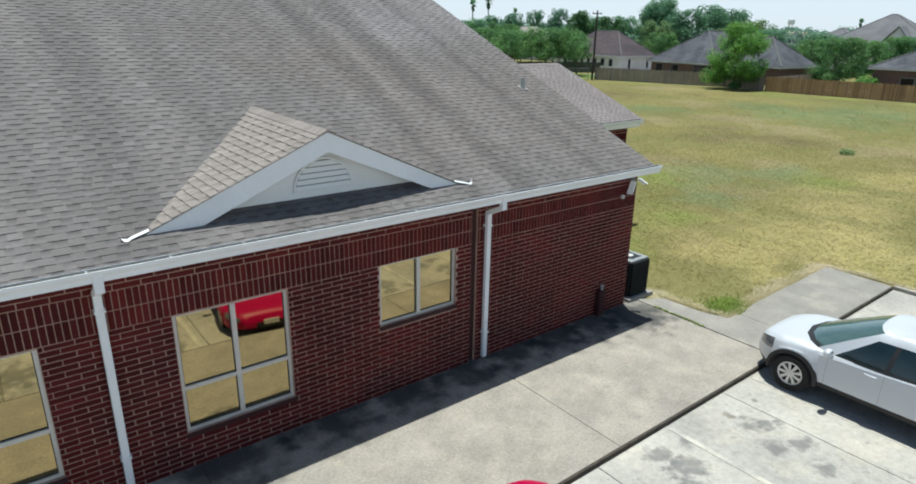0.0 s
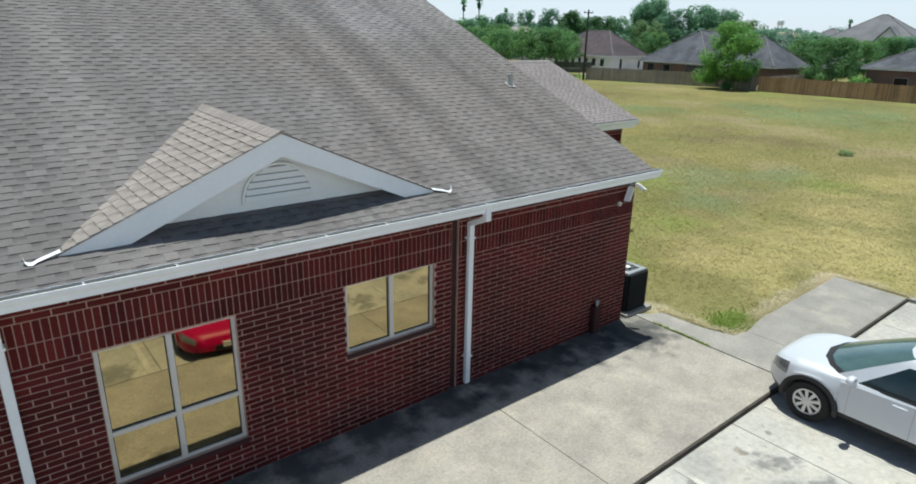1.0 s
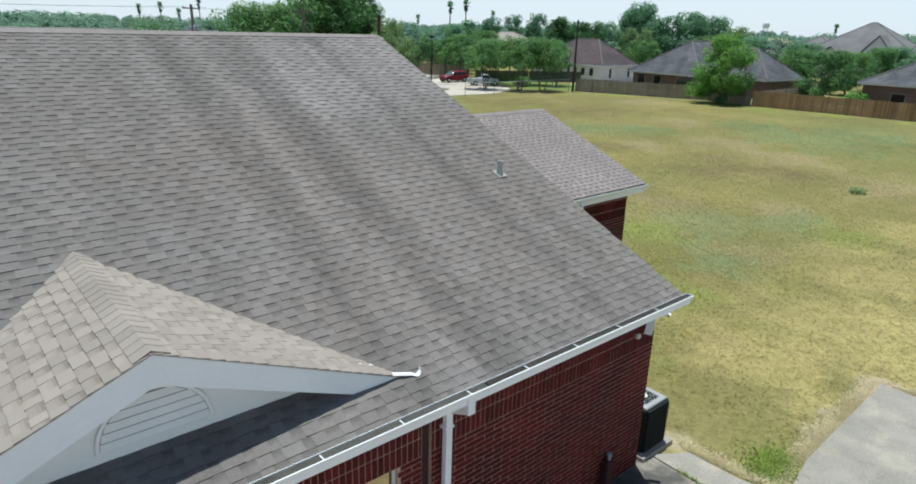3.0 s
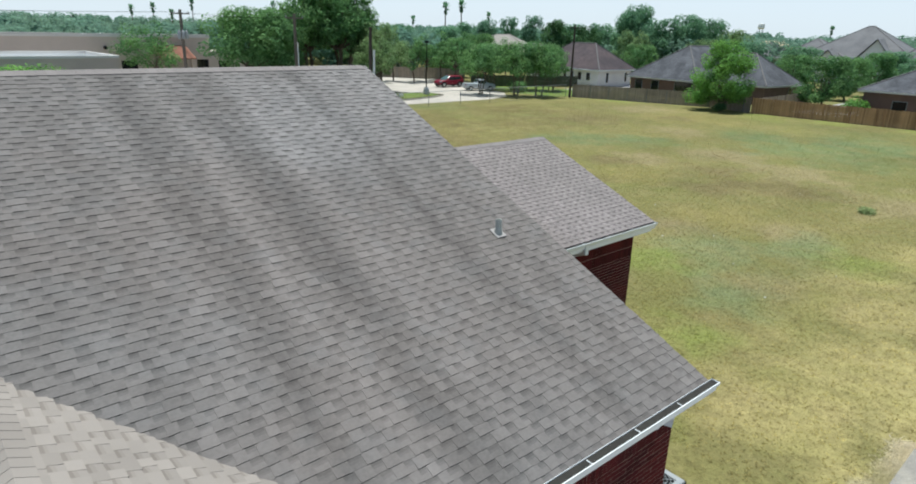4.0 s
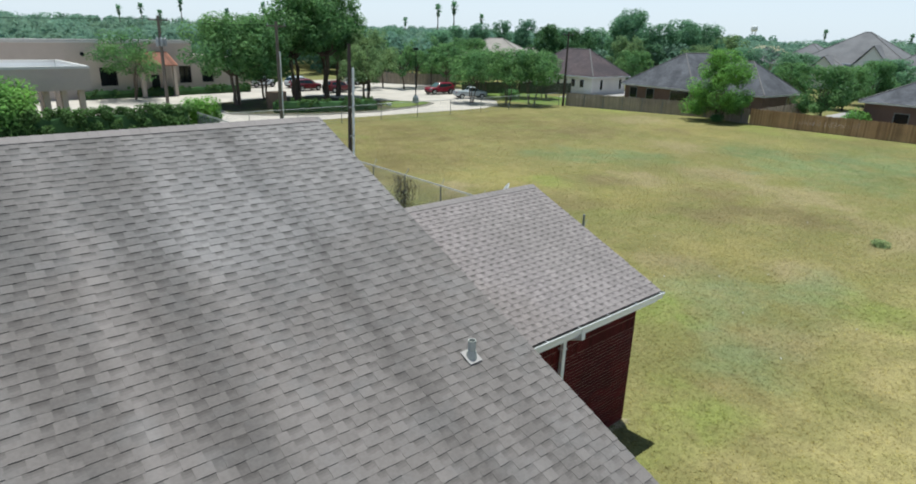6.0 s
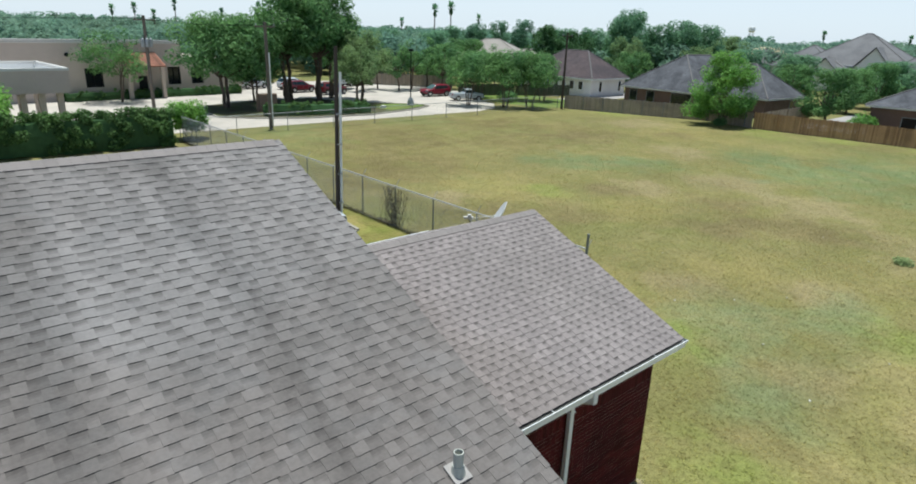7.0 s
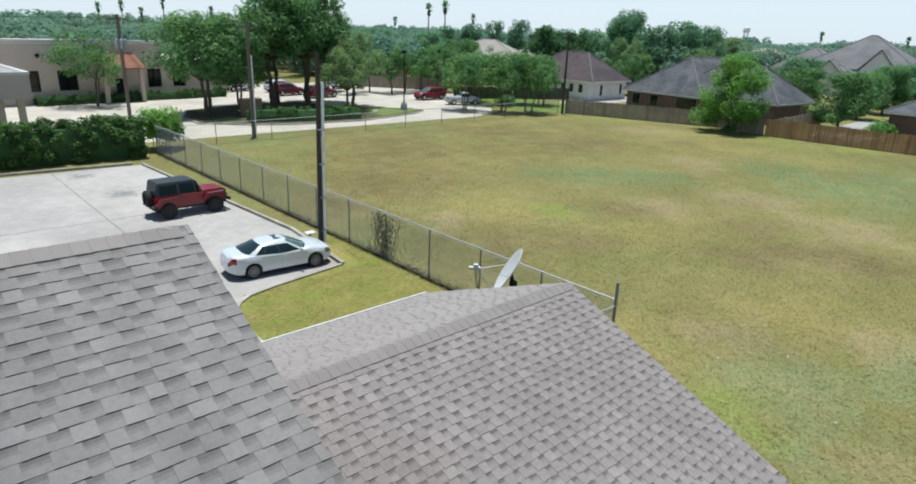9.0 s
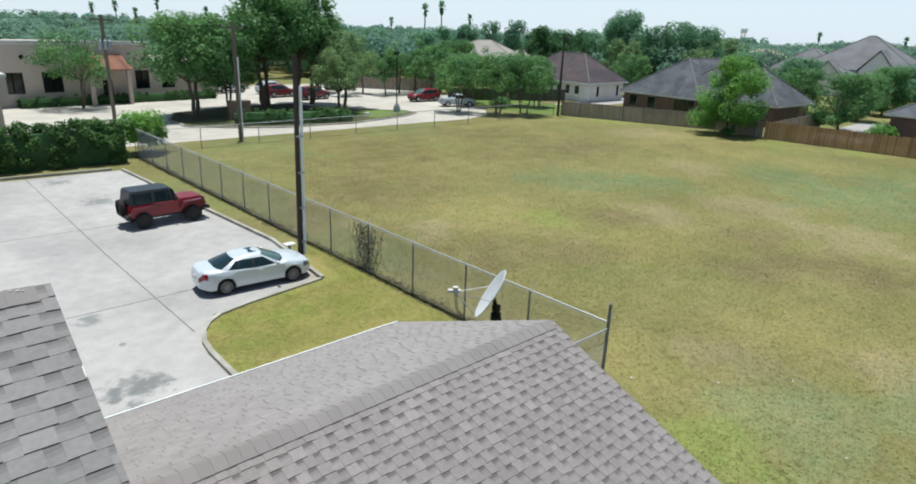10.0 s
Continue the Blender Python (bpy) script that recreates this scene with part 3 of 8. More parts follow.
def pieces(name, parent, m, items, material, near, shape, edges, fcs, most=300):
    """Small alike pieces laid on the plane of m. items: (u, v, size key). The near ones are objects that share meshes, the rest one mesh."""
    shared, verts, faces, slots, count = {}, [], [], [], 0
    for u, v, key in items:
        pts = shape(key)
        if near(u, v) and count < most:
            if key not in shared:
                me = bpy.data.meshes.new(name)
                me.from_pydata(pts, [], fcs)
                for mm in material if isinstance(material, (list, tuple)) else (material,):
                    me.materials.append(mm)
                me.polygons.foreach_set("material_index", edges(key))
                me.update()
                shared[key] = me
            ob = new(name, shared[key])
            ob.parent = parent
            ob.matrix_basis = m @ Matrix.Translation((u, v, 0))
            count += 1
        else:
            base = len(verts)
            verts += [tuple(m @ Vector((x + u, y + v, z))) for x, y, z in pts]
            faces += [tuple(i + base for i in f) for f in fcs]
            slots += edges(key)
    joined(name + "_field", verts, faces, material, parent, slots)


def plane_frame(origin, along, up):
    """A frame whose x runs along, y up the slope, z out of the plane."""
    along, up = Vector(along).normalized(), Vector(up).normalized()
    out = along.cross(up)
    m = Matrix((along, up, out)).transposed().to_4x4()
    m.translation = origin
    return m

# ---- ground ----
LOT_X, LOT_Y = 6.72, -3.50
bm = bmesh.new()
xs, ys = (-900, -60, LOT_X, 900), (-900, -60, LOT_Y, 900)
gv = [[bm.verts.new((x, y, -0.03)) for y in ys] for x in xs]
for i in range(3):
    for j in range(3):
        if (i, j) != (1, 1):
            bm.faces.new((gv[i][j], gv[i + 1][j], gv[i + 1][j + 1], gv[i][j + 1]))
ground = solid("ground", bm, GRASS, "dry yellow-green mown grass field", "ground", "structure")

# front car park, a step below the walk, in bays between joints
car_park = thing("parking_lot", "pale stained concrete car park in front", "car park", kind="structure")
joints_x = [-60, -26.1, -22.6, -19.1, -15.6, -12.1, -8.6, -5.08, -1.58, 1.9, LOT_X]
for a, b in zip(joints_x, joints_x[1:]):
    for c, d in ((-60, -30), (-30, -18), (-18, -9.5), (-9.5, LOT_Y)):
        bm = bmesh.new()
        g = 0.008
        box(bm, (a + 0.008, c + g, -0.3), (b - 0.008, d - (0 if d == LOT_Y else g), -0.09))
        part("slab", bm, CONCRETE, car_park)
bm = bmesh.new()
box(bm, (-60, -60, -0.35), (LOT_X, LOT_Y, -0.105))
part("joint_filler", bm, JOINT, car_park)

# the walk along the building and the pad beside it
walk_slab = thing("pavement", "grey weathered concrete walk along the brick wall", "pavement", kind="structure")
wx = [-40, -34, -28, -22, -15.6, -9.9, -4.5, 0.42]
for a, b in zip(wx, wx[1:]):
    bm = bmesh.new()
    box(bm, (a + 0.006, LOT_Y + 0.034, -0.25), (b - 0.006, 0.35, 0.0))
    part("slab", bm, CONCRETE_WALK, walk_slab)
bm = bmesh.new()
prism(bm, [(0.44, LOT_Y + 0.034), (1.72, LOT_Y + 0.034), (1.72, -2.02), (1.30, -1.95), (1.10, -1.35), (1.06, -0.42), (0.44, -0.02)], -0.25, 0.005)
part("slab", bm, CONCRETE_DARK, walk_slab)
bm = bmesh.new()
prism(bm, [(1.74, LOT_Y + 0.034), (6.70, LOT_Y + 0.034), (6.78, -1.80), (2.60, -1.88), (1.74, -2.02)], -0.25, 0.0)
part("slab", bm, CONCRETE_DARK, walk_slab)
bm = bmesh.new()
box(bm, (-40, LOT_Y + 0.02, -0.3), (0.44, 0.3, -0.02))
box(bm, (0.44, LOT_Y + 0.02, -0.3), (6.6, -2.1, -0.02))
part("joint_filler", bm, JOINT, walk_slab)

kerb = thing("kerb", "dark mottled concrete kerb edge of the walk", "kerb", kind="structure")
for a, b in zip(range(-40, 7, 5), range(-35, 12, 5)):
    bm = bmesh.new()
    box(bm, (a + 0.005, LOT_Y - 0.008, -0.3), (min(b, LOT_X) - 0.005, LOT_Y + 0.031, -0.004))
    bmesh.ops.bevel(bm, geom=[e for e in bm.edges if e.verts[0].co.z > -0.1 and e.verts[1].co.z > -0.1 and abs(e.verts[0].co.y - e.verts[1].co.y) < 0.01 and e.verts[0].co.y < LOT_Y], offset=0.006, segments=1, affect="EDGES")
    part("kerb_stone", bm, KERB_DARK, kerb)
bm = bmesh.new()
box(bm, (LOT_X, -60, -0.3), (LOT_X + 0.14, LOT_Y - 0.01, 0.0))
part("kerb_stone", bm, KERB_PALE, kerb)

# painted bay lines in the front car park
for k in range(-9, 4):
    x = -3.33 + 2.72 * k
    if x > 6:
        continue
    bm = bmesh.new()
    prism(bm, [(x - 0.05, -8.7), (x + 0.05, -8.7), (x + 0.05, LOT_Y - 0.08), (x - 0.05, LOT_Y - 0.08)], -0.088, -0.084)
    solid("bay_line", bm, PAINT_LINE, "worn pale painted parking bay line", "road marking", "structure", "front bay lines")

# rear car park behind the building, its kerbs and lawn island
REAR = [(-40, 17.0), (4.95, 12.6), (4.95, 19.6), (5.2, 20.9), (5.9, 21.7), (7.2, 22.1), (10.2, 22.55), (10.75, 27.7), (9.35, 45.6), (-40, 47.0)]
rear_lot = thing("parking_lot", "pale concrete car park behind the building", "car park", kind="structure")
bm = bmesh.new()
prism(bm, REAR, -0.2, -0.012)
part("slab", bm, CONCRETE_LOT, rear_lot)
for a, b in (((5.05, 21.2), (4.72, 30.0)), ((4.72, 30.0), (4.35, 45.7)), ((-30, 24.3), (10.4, 24.5)), ((-30, 34.6), (10.2, 33.8)), ((-1.5, 17), (-1.6, 45.7)), ((4.35, 33.9), (4.3, 34.0))):
    bm = bmesh.new()
    d = (Vector(b) - Vector(a)).normalized()
    w = Vector((-d.y, d.x)) * 0.014
    prism(bm, [tuple(Vector(a) - w), tuple(Vector(b) - w), tuple(Vector(b) + w), tuple(Vector(a) + w)], -0.011, -0.008)
    part("joint", bm, JOINT, rear_lot)


def kerb_run(pts, w=0.15, h=0.13, material=KERB_PALE, base=-0.05):
    """A raised kerb along a line in plan."""
    bm = bmesh.new()
    pts = [Vector(p) for p in pts]
    left, right = [], []
    for i, p in enumerate(pts):
        d = (pts[min(i + 1, len(pts) - 1)] - pts[max(i - 1, 0)]).normalized()
        nrm = Vector((-d.y, d.x))
        left.append(p + nrm * w / 2)
        right.append(p - nrm * w / 2)
    for a, b, c, d in zip(left, left[1:], right[1:], right):
        prism(bm, [tuple(a), tuple(d), tuple(c), tuple(b)], base, h)
    bmesh.ops.remove_doubles(bm, verts=bm.verts, dist=0.001)
    return solid("kerb", bm, material, "pale concrete kerb round the rear car park", "kerb", "structure")


kerb_run([(4.95, 12.6), (4.95, 19.6), (5.03, 20.3), (5.25, 20.95), (5.6, 21.45), (6.1, 21.82), (7.2, 22.1), (10.2, 22.55)], h=0.1)
kerb_run([(10.3, 22.6), (10.78, 27.7), (9.4, 45.5)], h=0.12)
kerb_run([(8.9, 45.9), (2.5, 46.3), (-40, 47.0)], h=0.12)
lawn = thing("lawn", "green lawn island behind the wing", "lawn", kind="structure")
bm = bmesh.new()
prism(bm, [(5.02, 12.3), (11.9, 11.4), (11.7, 26), (10.85, 26), (10.27, 22.5), (7.2, 22.03), (6.1, 21.75), (5.6, 21.35), (5.3, 20.9), (5.1, 20.2), (5.02, 19.6)], -0.1, 0.03)
part("turf", bm, LAWN, lawn)
# far drive and car park beyond the field
far_lot = thing("parking_lot", "pale concrete drive and car park beyond the field", "car park", kind="structure")
bm = bmesh.new()
prism(bm, [(-40, 52.8), (12, 53.6), (46, 53.2), (50, 54.6), (53.5, 58.5), (55, 66), (60, 72), (62, 96), (30, 96), (-40, 79)], -0.2, -0.015)
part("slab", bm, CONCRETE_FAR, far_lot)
ISLAND = [(18.5, 61.0), (21.5, 58.4), (26, 56.4), (33, 55.8), (40.5, 57.6), (43.6, 59.4), (43.4, 61.4), (39.5, 64.0), (36, 68), (34.5, 72.5), (27.5, 72.5), (20.5, 70.0), (18.6, 65.5)]
island = thing("planted_island", "grass and mulch island with kerb in the far car park", "island", kind="structure")
bm = bmesh.new()
prism(bm, ISLAND, -0.1, 0.1)
part("kerb_stone", bm, KERB_PALE, island)
bm = bmesh.new()
prism(bm, [(32.0 + (x - 32.0) * 0.985, 63.0 + (y - 63.0) * 0.96) for x, y in ISLAND], 0.0, 0.13)
part("mulch", bm, MULCH, island)
bm = bmesh.new()
prism(bm, [(36.5, 57.2), (40.3, 58.2), (43.0, 59.6), (42.8, 61.1), (39.0, 63.2), (36.0, 61.0)], 0.05, 0.145)
part("turf", bm, LAWN_LUSH, island, "green turf at the end of the island")

# ---- office building ----
SLOPE, RIDGE_Y, RIDGE_Z, EAVE_Y = 0.425, 8.36, 7.14, -0.40
WEST, EAST = -26.0, 0.05
office = thing("office_building", "single-storey red brick office with grey shingle gable roofs", "building")


def roof_z(y):
    return RIDGE_Z - SLOPE * abs(RIDGE_Y - y)


# front wall, with its windows cut out, as mortar backing
WIN = [(-13.20, -11.54, 0.57, 2.43), (-10.0, -8.36, 0.58, 2.43), (-6.76, -5.15, 1.34, 2.45), (-16.6, -15.0, 1.34, 2.45), (-20.0, -18.4, 0.58, 2.43)]
NOTCH = [(-4.80, -4.66)]


def wall_panels(bm, x0, x1, z0, z1, holes, y0, y1):
    """A wall along x with openings, of boxes that meet edge to edge."""
    cuts = sorted({x0, x1, *(h[0] for h in holes), *(h[1] for h in holes)})
    for a, b in zip(cuts, cuts[1:]):
        inside = [h for h in holes if h[0] <= a and b <= h[1]]
        if not inside:
            box(bm, (a, y0, z0), (b, y1, z1))
        else:
            h = inside[0]
            if h[2] > z0:
                box(bm, (a, y0, z0), (b, y1, h[2]))
            if h[3] < z1:
                box(bm, (a, y0, h[3]), (b, y1, z1))


bm = bmesh.new()
holes = WIN + [(a, b, -0.1, 3.3) for a, b in NOTCH]
wall_panels(bm, -25.9, 0.0, -0.1, 3.27, holes, 0.005, 0.24)
bmesh.ops.remove_doubles(bm, verts=bm.verts, dist=0.0005)
front_wall = part("front_wall", bm, MORTAR, office, "dark red brick wall with soldier courses")

# recess backing in a darker red than the wall's bricks
for a, b in NOTCH:
    bm = bmesh.new()
    box(bm, (a, 0.055, -0.1), (b, 0.24, 3.27))
    part("wall_recess", bm, BRICK_DARK, office, "recessed brick joint in the wall")

# end walls, rear walls and the wing's walls
for x0, x1 in ((-0.24, 0.0), (-25.9, -25.66)):
    bm = bmesh.new()
    m = Matrix(((0, 0, 1, 0), (1, 0, 0, 0), (0, 1, 0, 0), (0, 0, 0, 1)))
    prism(bm, [(0.24, -0.1), (16.7, -0.1), (16.7, roof_z(16.7) - 0.12), (RIDGE_Y, RIDGE_Z - 0.12), (0.24, roof_z(0.24) - 0.12)], x0, x1, m)
    part("gable_wall", bm, BRICK, office)
bm = bmesh.new()
box(bm, (-25.66, 16.46, -0.1), (-0.24, 16.7, 3.4))
part("rear_wall", bm, BRICK, office)
W_Y0, W_Y1, W_X, W_RIDGE, W_RZ, W_SLOPE = 4.90, 11.70, 5.97, 8.38, 5.06, 0.40
bm = bmesh.new()
box(bm, (0.0, W_Y0 + 0.008, -0.1), (W_X, W_Y0 + 0.24, 3.25))
wing_wall = part("wing_wall", bm, MORTAR, office, "dark red brick wall of the wing")
bm = bmesh.new()
box(bm, (0.0, W_Y1 - 0.24, -0.1), (W_X, W_Y1, 3.3))
m = Matrix(((0, 0, 1, 0), (1, 0, 0, 0), (0, 1, 0, 0), (0, 0, 0, 1)))
prism(bm, [(W_Y0 + 0.24, -0.1), (W_Y1 - 0.24, -0.1), (W_Y1 - 0.24, 3.55), (W_RIDGE, W_RZ - 0.12), (W_Y0 + 0.24, 3.55)], W_X - 0.24, W_X, m)
part("wing_end_wall", bm, BRICK, office)


# roof decks
def deck(bm, x0, x1, ridge_y, ridge_z, slope, y0, y1, thick=0.09):
    for ya, yb in ((y0, ridge_y), (ridge_y, y1)):
        za, zb = ridge_z - slope * abs(ridge_y - ya), ridge_z - slope * abs(ridge_y - yb)
        c = [bm.verts.new((x, y, z + o)) for x in (x0, x1) for y, z in ((ya, za), (yb, zb)) for o in (-thick, -0.012)]
        for f in BOX_FACES:
            bm.faces.new([c[i] for i in f])


bm = bmesh.new()
deck(bm, WEST, EAST, RIDGE_Y, RIDGE_Z, SLOPE, EAVE_Y, 17.1)
main_roof = part("main_roof", bm, SHINGLE, office, "grey-brown weathered asphalt shingle roof")
bm = bmesh.new()
deck(bm, 0.06, 6.06, W_RIDGE, W_RZ, W_SLOPE, 4.46, 12.14)
wing_roof = part("wing_roof", bm, SHINGLE_WING, office, "grey-brown asphalt shingle roof of the wing")

# soffits and fascia
bm = bmesh.new()
box(bm, (WEST + 0.05, -0.38, 3.30), (0.0, 0.06, 3.33))
box(bm, (WEST + 0.05, -0.022, 3.242), (0.0, 0.05, 3.30))
part("eave_soffit", bm, WHITE_TRIM, office, "white boxed eave")
bm = bmesh.new()
box(bm, (0.06, 4.5, 3.22), (6.0, 4.95, 3.25))
box(bm, (0.06, 4.47, 3.22), (6.04, 4.5, 3.40))
part("wing_eave", bm, WHITE_TRIM, office, "white boxed eave of the wing")
for y0, y1, rz, ry, sl, x in ((EAVE_Y, RIDGE_Y, RIDGE_Z, RIDGE_Y, SLOPE, EAST), (RIDGE_Y, 17.1, RIDGE_Z, RIDGE_Y, SLOPE, EAST), (4.46, W_RIDGE, W_RZ, W_RIDGE, W_SLOPE, 6.06), (W_RIDGE, 12.14, W_RZ, W_RIDGE, W_SLOPE, 6.06)):
    bm = bmesh.new()
    za, zb = rz - sl * abs(ry - y0), rz - sl * abs(ry - y1)
    c = [bm.verts.new((xx, y, z + o)) for xx in (x - 0.03, x + 0.017) for y, z in ((y0, za), (y1, zb)) for o in (-0.12, -0.014)]
    for f in BOX_FACES:
        bm.faces.new([c[i] for i in f])
    part("rake_board", bm, WHITE_TRIM, office, "white rake board")


def gutter(x0, x1, y, z, w=0.13, h=0.155):
    """A K-style gutter: back, floor, ogee front with a rolled lip, and end caps."""
    bm = bmesh.new()
    prof = [(0.0, 0.0), (0.0, -h), (-w * 0.62, -h), (-w * 0.66, -h * 0.62), (-w * 0.95, -h * 0.32), (-w, -0.008), (-w, 0.0), (-w + 0.014, 0.0), (-w + 0.014, -0.012), (-w * 0.95 + 0.008, -h * 0.32), (-w * 0.66 + 0.006, -h * 0.6), (-w * 0.60, -h + 0.006), (-0.006, -h + 0.006), (-0.006, 0.0)]
    rows = [[bm.verts.new((x, y + a, z + b)) for a, b in prof] for x in (x0, x1)]
    k = len(prof)
    for i in range(k):
        bm.faces.new((rows[0][i], rows[0][(i + 1) % k], rows[1][(i + 1) % k], rows[1][i]))
    cap = prof[:7]
    for x in (x0, x1):
        for o in (0.0, 0.004):
            bm.faces.new([bm.verts.new((x + o - 0.002, y + a, z + b)) for a, b in cap])
    g = part("gutter", bm, WHITE_METAL, office, "white metal eaves gutter")
    x = x0 + 0.35
    while x < x1:
        bm = bmesh.new()
        box(bm, (x - 0.006, y - w + 0.002, z - 0.006), (x + 0.006, y - 0.03, z - 0.001))
        part("gutter_hanger", bm, WHITE_METAL, g)
        x += 0.92
    return g


gutter(WEST, 0.12, -0.395, 3.452)
# strips added in the gutters, so that their white insides look dark
bm = bmesh.new()
box(bm, (-4.2, -0.508, 3.41), (0.1, -0.405, 3.443))
part("leaf_litter", bm, GUTTER_DARK, office, "near-black strip laid in the gutter")
bm = bmesh.new()
box(bm, (WEST + 0.1, -0.508, 3.41), (-4.22, -0.405, 3.441))
part("gutter_grit", bm, GUTTER_GREY, office, "dark grey strip laid in the gutter")
bm = bmesh.new()
box(bm, (0.2, 4.362, 3.425), (6.06, 4.465, 3.444))
part("gutter_grit", bm, GUTTER_GREY, office, "dark grey strip laid in the gutter")
gutter(0.12, 6.10, 4.475, 3.468)
bm = bmesh.new()
box(bm, (0.1, 12.15, 3.36), (6.08, 12.26, 3.50))
part("gutter", bm, WHITE_METAL, office, "white metal eaves gutter")
bm = bmesh.new()
box(bm, (0.1, 12.178, 3.46), (6.09, 12.202, 3.561))
part("drip_edge", bm, WHITE_METAL, office, "thin white metal drip edge")


def downspout(x, y_wall, y_gutter, z_top, z_bottom=0.12):
    """A square pipe with an outlet, two elbows, straps and a shoe."""
    bm = bmesh.new()
    w, d = 0.055, 0.045
    box(bm, (x - w, y_gutter - d, z_top - 0.30), (x + w, y_gutter + d, z_top - 0.04))
    path = [(y_gutter, z_top - 0.26), (y_wall - 0.075, z_top - 0.44), (y_wall - 0.065, z_bottom + 0.05)]
    for (ya, za), (yb, zb) in zip(path, path[1:]):
        a, b = Vector((x, ya, za)), Vector((x, yb, zb))
        q = (b - a).normalized().to_track_quat("Z", "Y").to_matrix().to_4x4()
        box(bm, (-w * 0.92, -d * 0.92, -0.02), (w * 0.92, d * 0.92, (b - a).length + 0.02), Matrix.Translation(a) @ q)
    bmesh.ops.bevel(bm, geom=bm.edges[:], offset=0.008, segments=1, affect="EDGES")
    ds = part("downspout", bm, WHITE_METAL, office, "white square metal downspout")
    for z in (z_top - 0.7, z_bottom + 0.55):
        bm = bmesh.new()
        box(bm, (x - w - 0.012, y_wall - 0.122, z), (x + w + 0.012, y_wall - 0.004, z + 0.03))
        part("strap", bm, WHITE_METAL, ds)


downspout(-4.47, 0.0, -0.46, 3.46, 0.03)
downspout(-10.83, 0.0, -0.46, 3.46, 0.03)
downspout(3.35, W_Y0, 4.41, 3.47, 0.05)


# windows: outer frame, mullion, transom, mirrored panes, brick sill
def office_window(x0, x1, z0, z1, transom):
    win = new("window")
    win.parent = office
    tagged(win, "window with bronze mirror glass and pale aluminium frame")
    yf, yb, fw = 0.045, 0.10, 0.05
    bars = [(x0, x0 + fw, z0, z1), (x1 - fw, x1, z0, z1), (x0 + fw, x1 - fw, z0, z0 + fw), (x0 + fw, x1 - fw, z1 - fw * 0.6, z1)]
    xm = (x0 + x1) / 2
    bm = bmesh.new()
    for a, b, c, d in bars:
        box(bm, (a, yf, c), (b, yb, d))
    part("window_frame", bm, ALU, win)
    bm = bmesh.new()
    box(bm, (xm - 0.035, yf - 0.012, z0 + fw), (xm + 0.035, yb, z1 - fw * 0.6))
    part("mullion", bm, ALU, win)
    levels = [z0 + fw, z1 - fw * 0.6]
    if transom:
        levels.insert(1, transom)
        for a, b in ((x0 + fw, xm - 0.035), (xm + 0.035, x1 - fw)):
            bm = bmesh.new()
            box(bm, (a, yf - 0.008, transom - 0.03), (b, yb, transom + 0.03))
            part("transom", bm, ALU, win)
    for a, b in ((x0 + fw, xm - 0.035), (xm + 0.035, x1 - fw)):
        for c, d in zip(levels, levels[1:]):
            c, d = c + (0.03 if c == transom else 0), d - (0.03 if d == transom else 0)
            bm = bmesh.new()
            box(bm, (a + 0.012, 0.078, c + 0.012), (b - 0.012, 0.086, d - 0.012))
            pane = part("pane", bm, GLASS_GOLD, win)
            bm = bmesh.new()
            for p in ((a, a + 0.012, c, d), (b - 0.012, b, c, d), (a + 0.012, b - 0.012, c, c + 0.012), (a + 0.012, b - 0.012, d - 0.012, d)):
                box(bm, (p[0], 0.07, p[2]), (p[1], 0.09, p[3]))
            part("gasket", bm, GASKET, pane)
    bm = bmesh.new()
    box(bm, (x0 - 0.02, 0.0 - 0.025, z0 - 0.075), (x1 + 0.02, 0.05, z0 - 0.008))
    part("window_sill", bm, BRICK_DARK, win, "sloping brick sill")


for x0, x1, z0, z1 in WIN:
    office_window(x0, x1, z0, z1, 1.28 if z0 < 1 else None)
bm = bmesh.new()
box(bm, (-25.6, 0.6, 0.0), (-0.3, 0.62, 3.2))
part("inner_partition", bm, STUCCO, office)

# ---- decorative gable over the eave ----
DX0, DX1, DPX, DZ, DPZ, DY = -10.33, -4.94, -7.54, 3.56, 4.73, 0.10
BACK = Vector((-7.62, 2.86, 4.80))
dormer = new("gable_dormer")
dormer.parent = office
tagged(dormer, "white boarded gable with half-round louvre vent")
d_slope = (DPZ - DZ) / (DPX - DX0)
bm = bmesh.new()
for x in (DX0, DX1):
    e, p = Vector((x, DY, DZ)), Vector((DPX, DY, DPZ))
    back_e = Vector((x, DY + 0.06, DZ))
    back_p = BACK
    c = [bm.verts.new(q + Vector((0, 0, o))) for o in (-0.05, -0.012) for q in (e, p, back_p, back_e)]
    for f in ((0, 1, 2, 3), (4, 5, 6, 7), (0, 1, 5, 4), (1, 2, 6, 5), (2, 3, 7, 6), (3, 0, 4, 7)):
        bm.faces.new([c[i] for i in f])
part("dormer_deck", bm, SHINGLE_DORMER, dormer)
BW = 0.29
m = Matrix(((1, 0, 0, 0), (0, 0, 1, 0), (0, 1, 0, 0), (0, 0, 0, 1)))
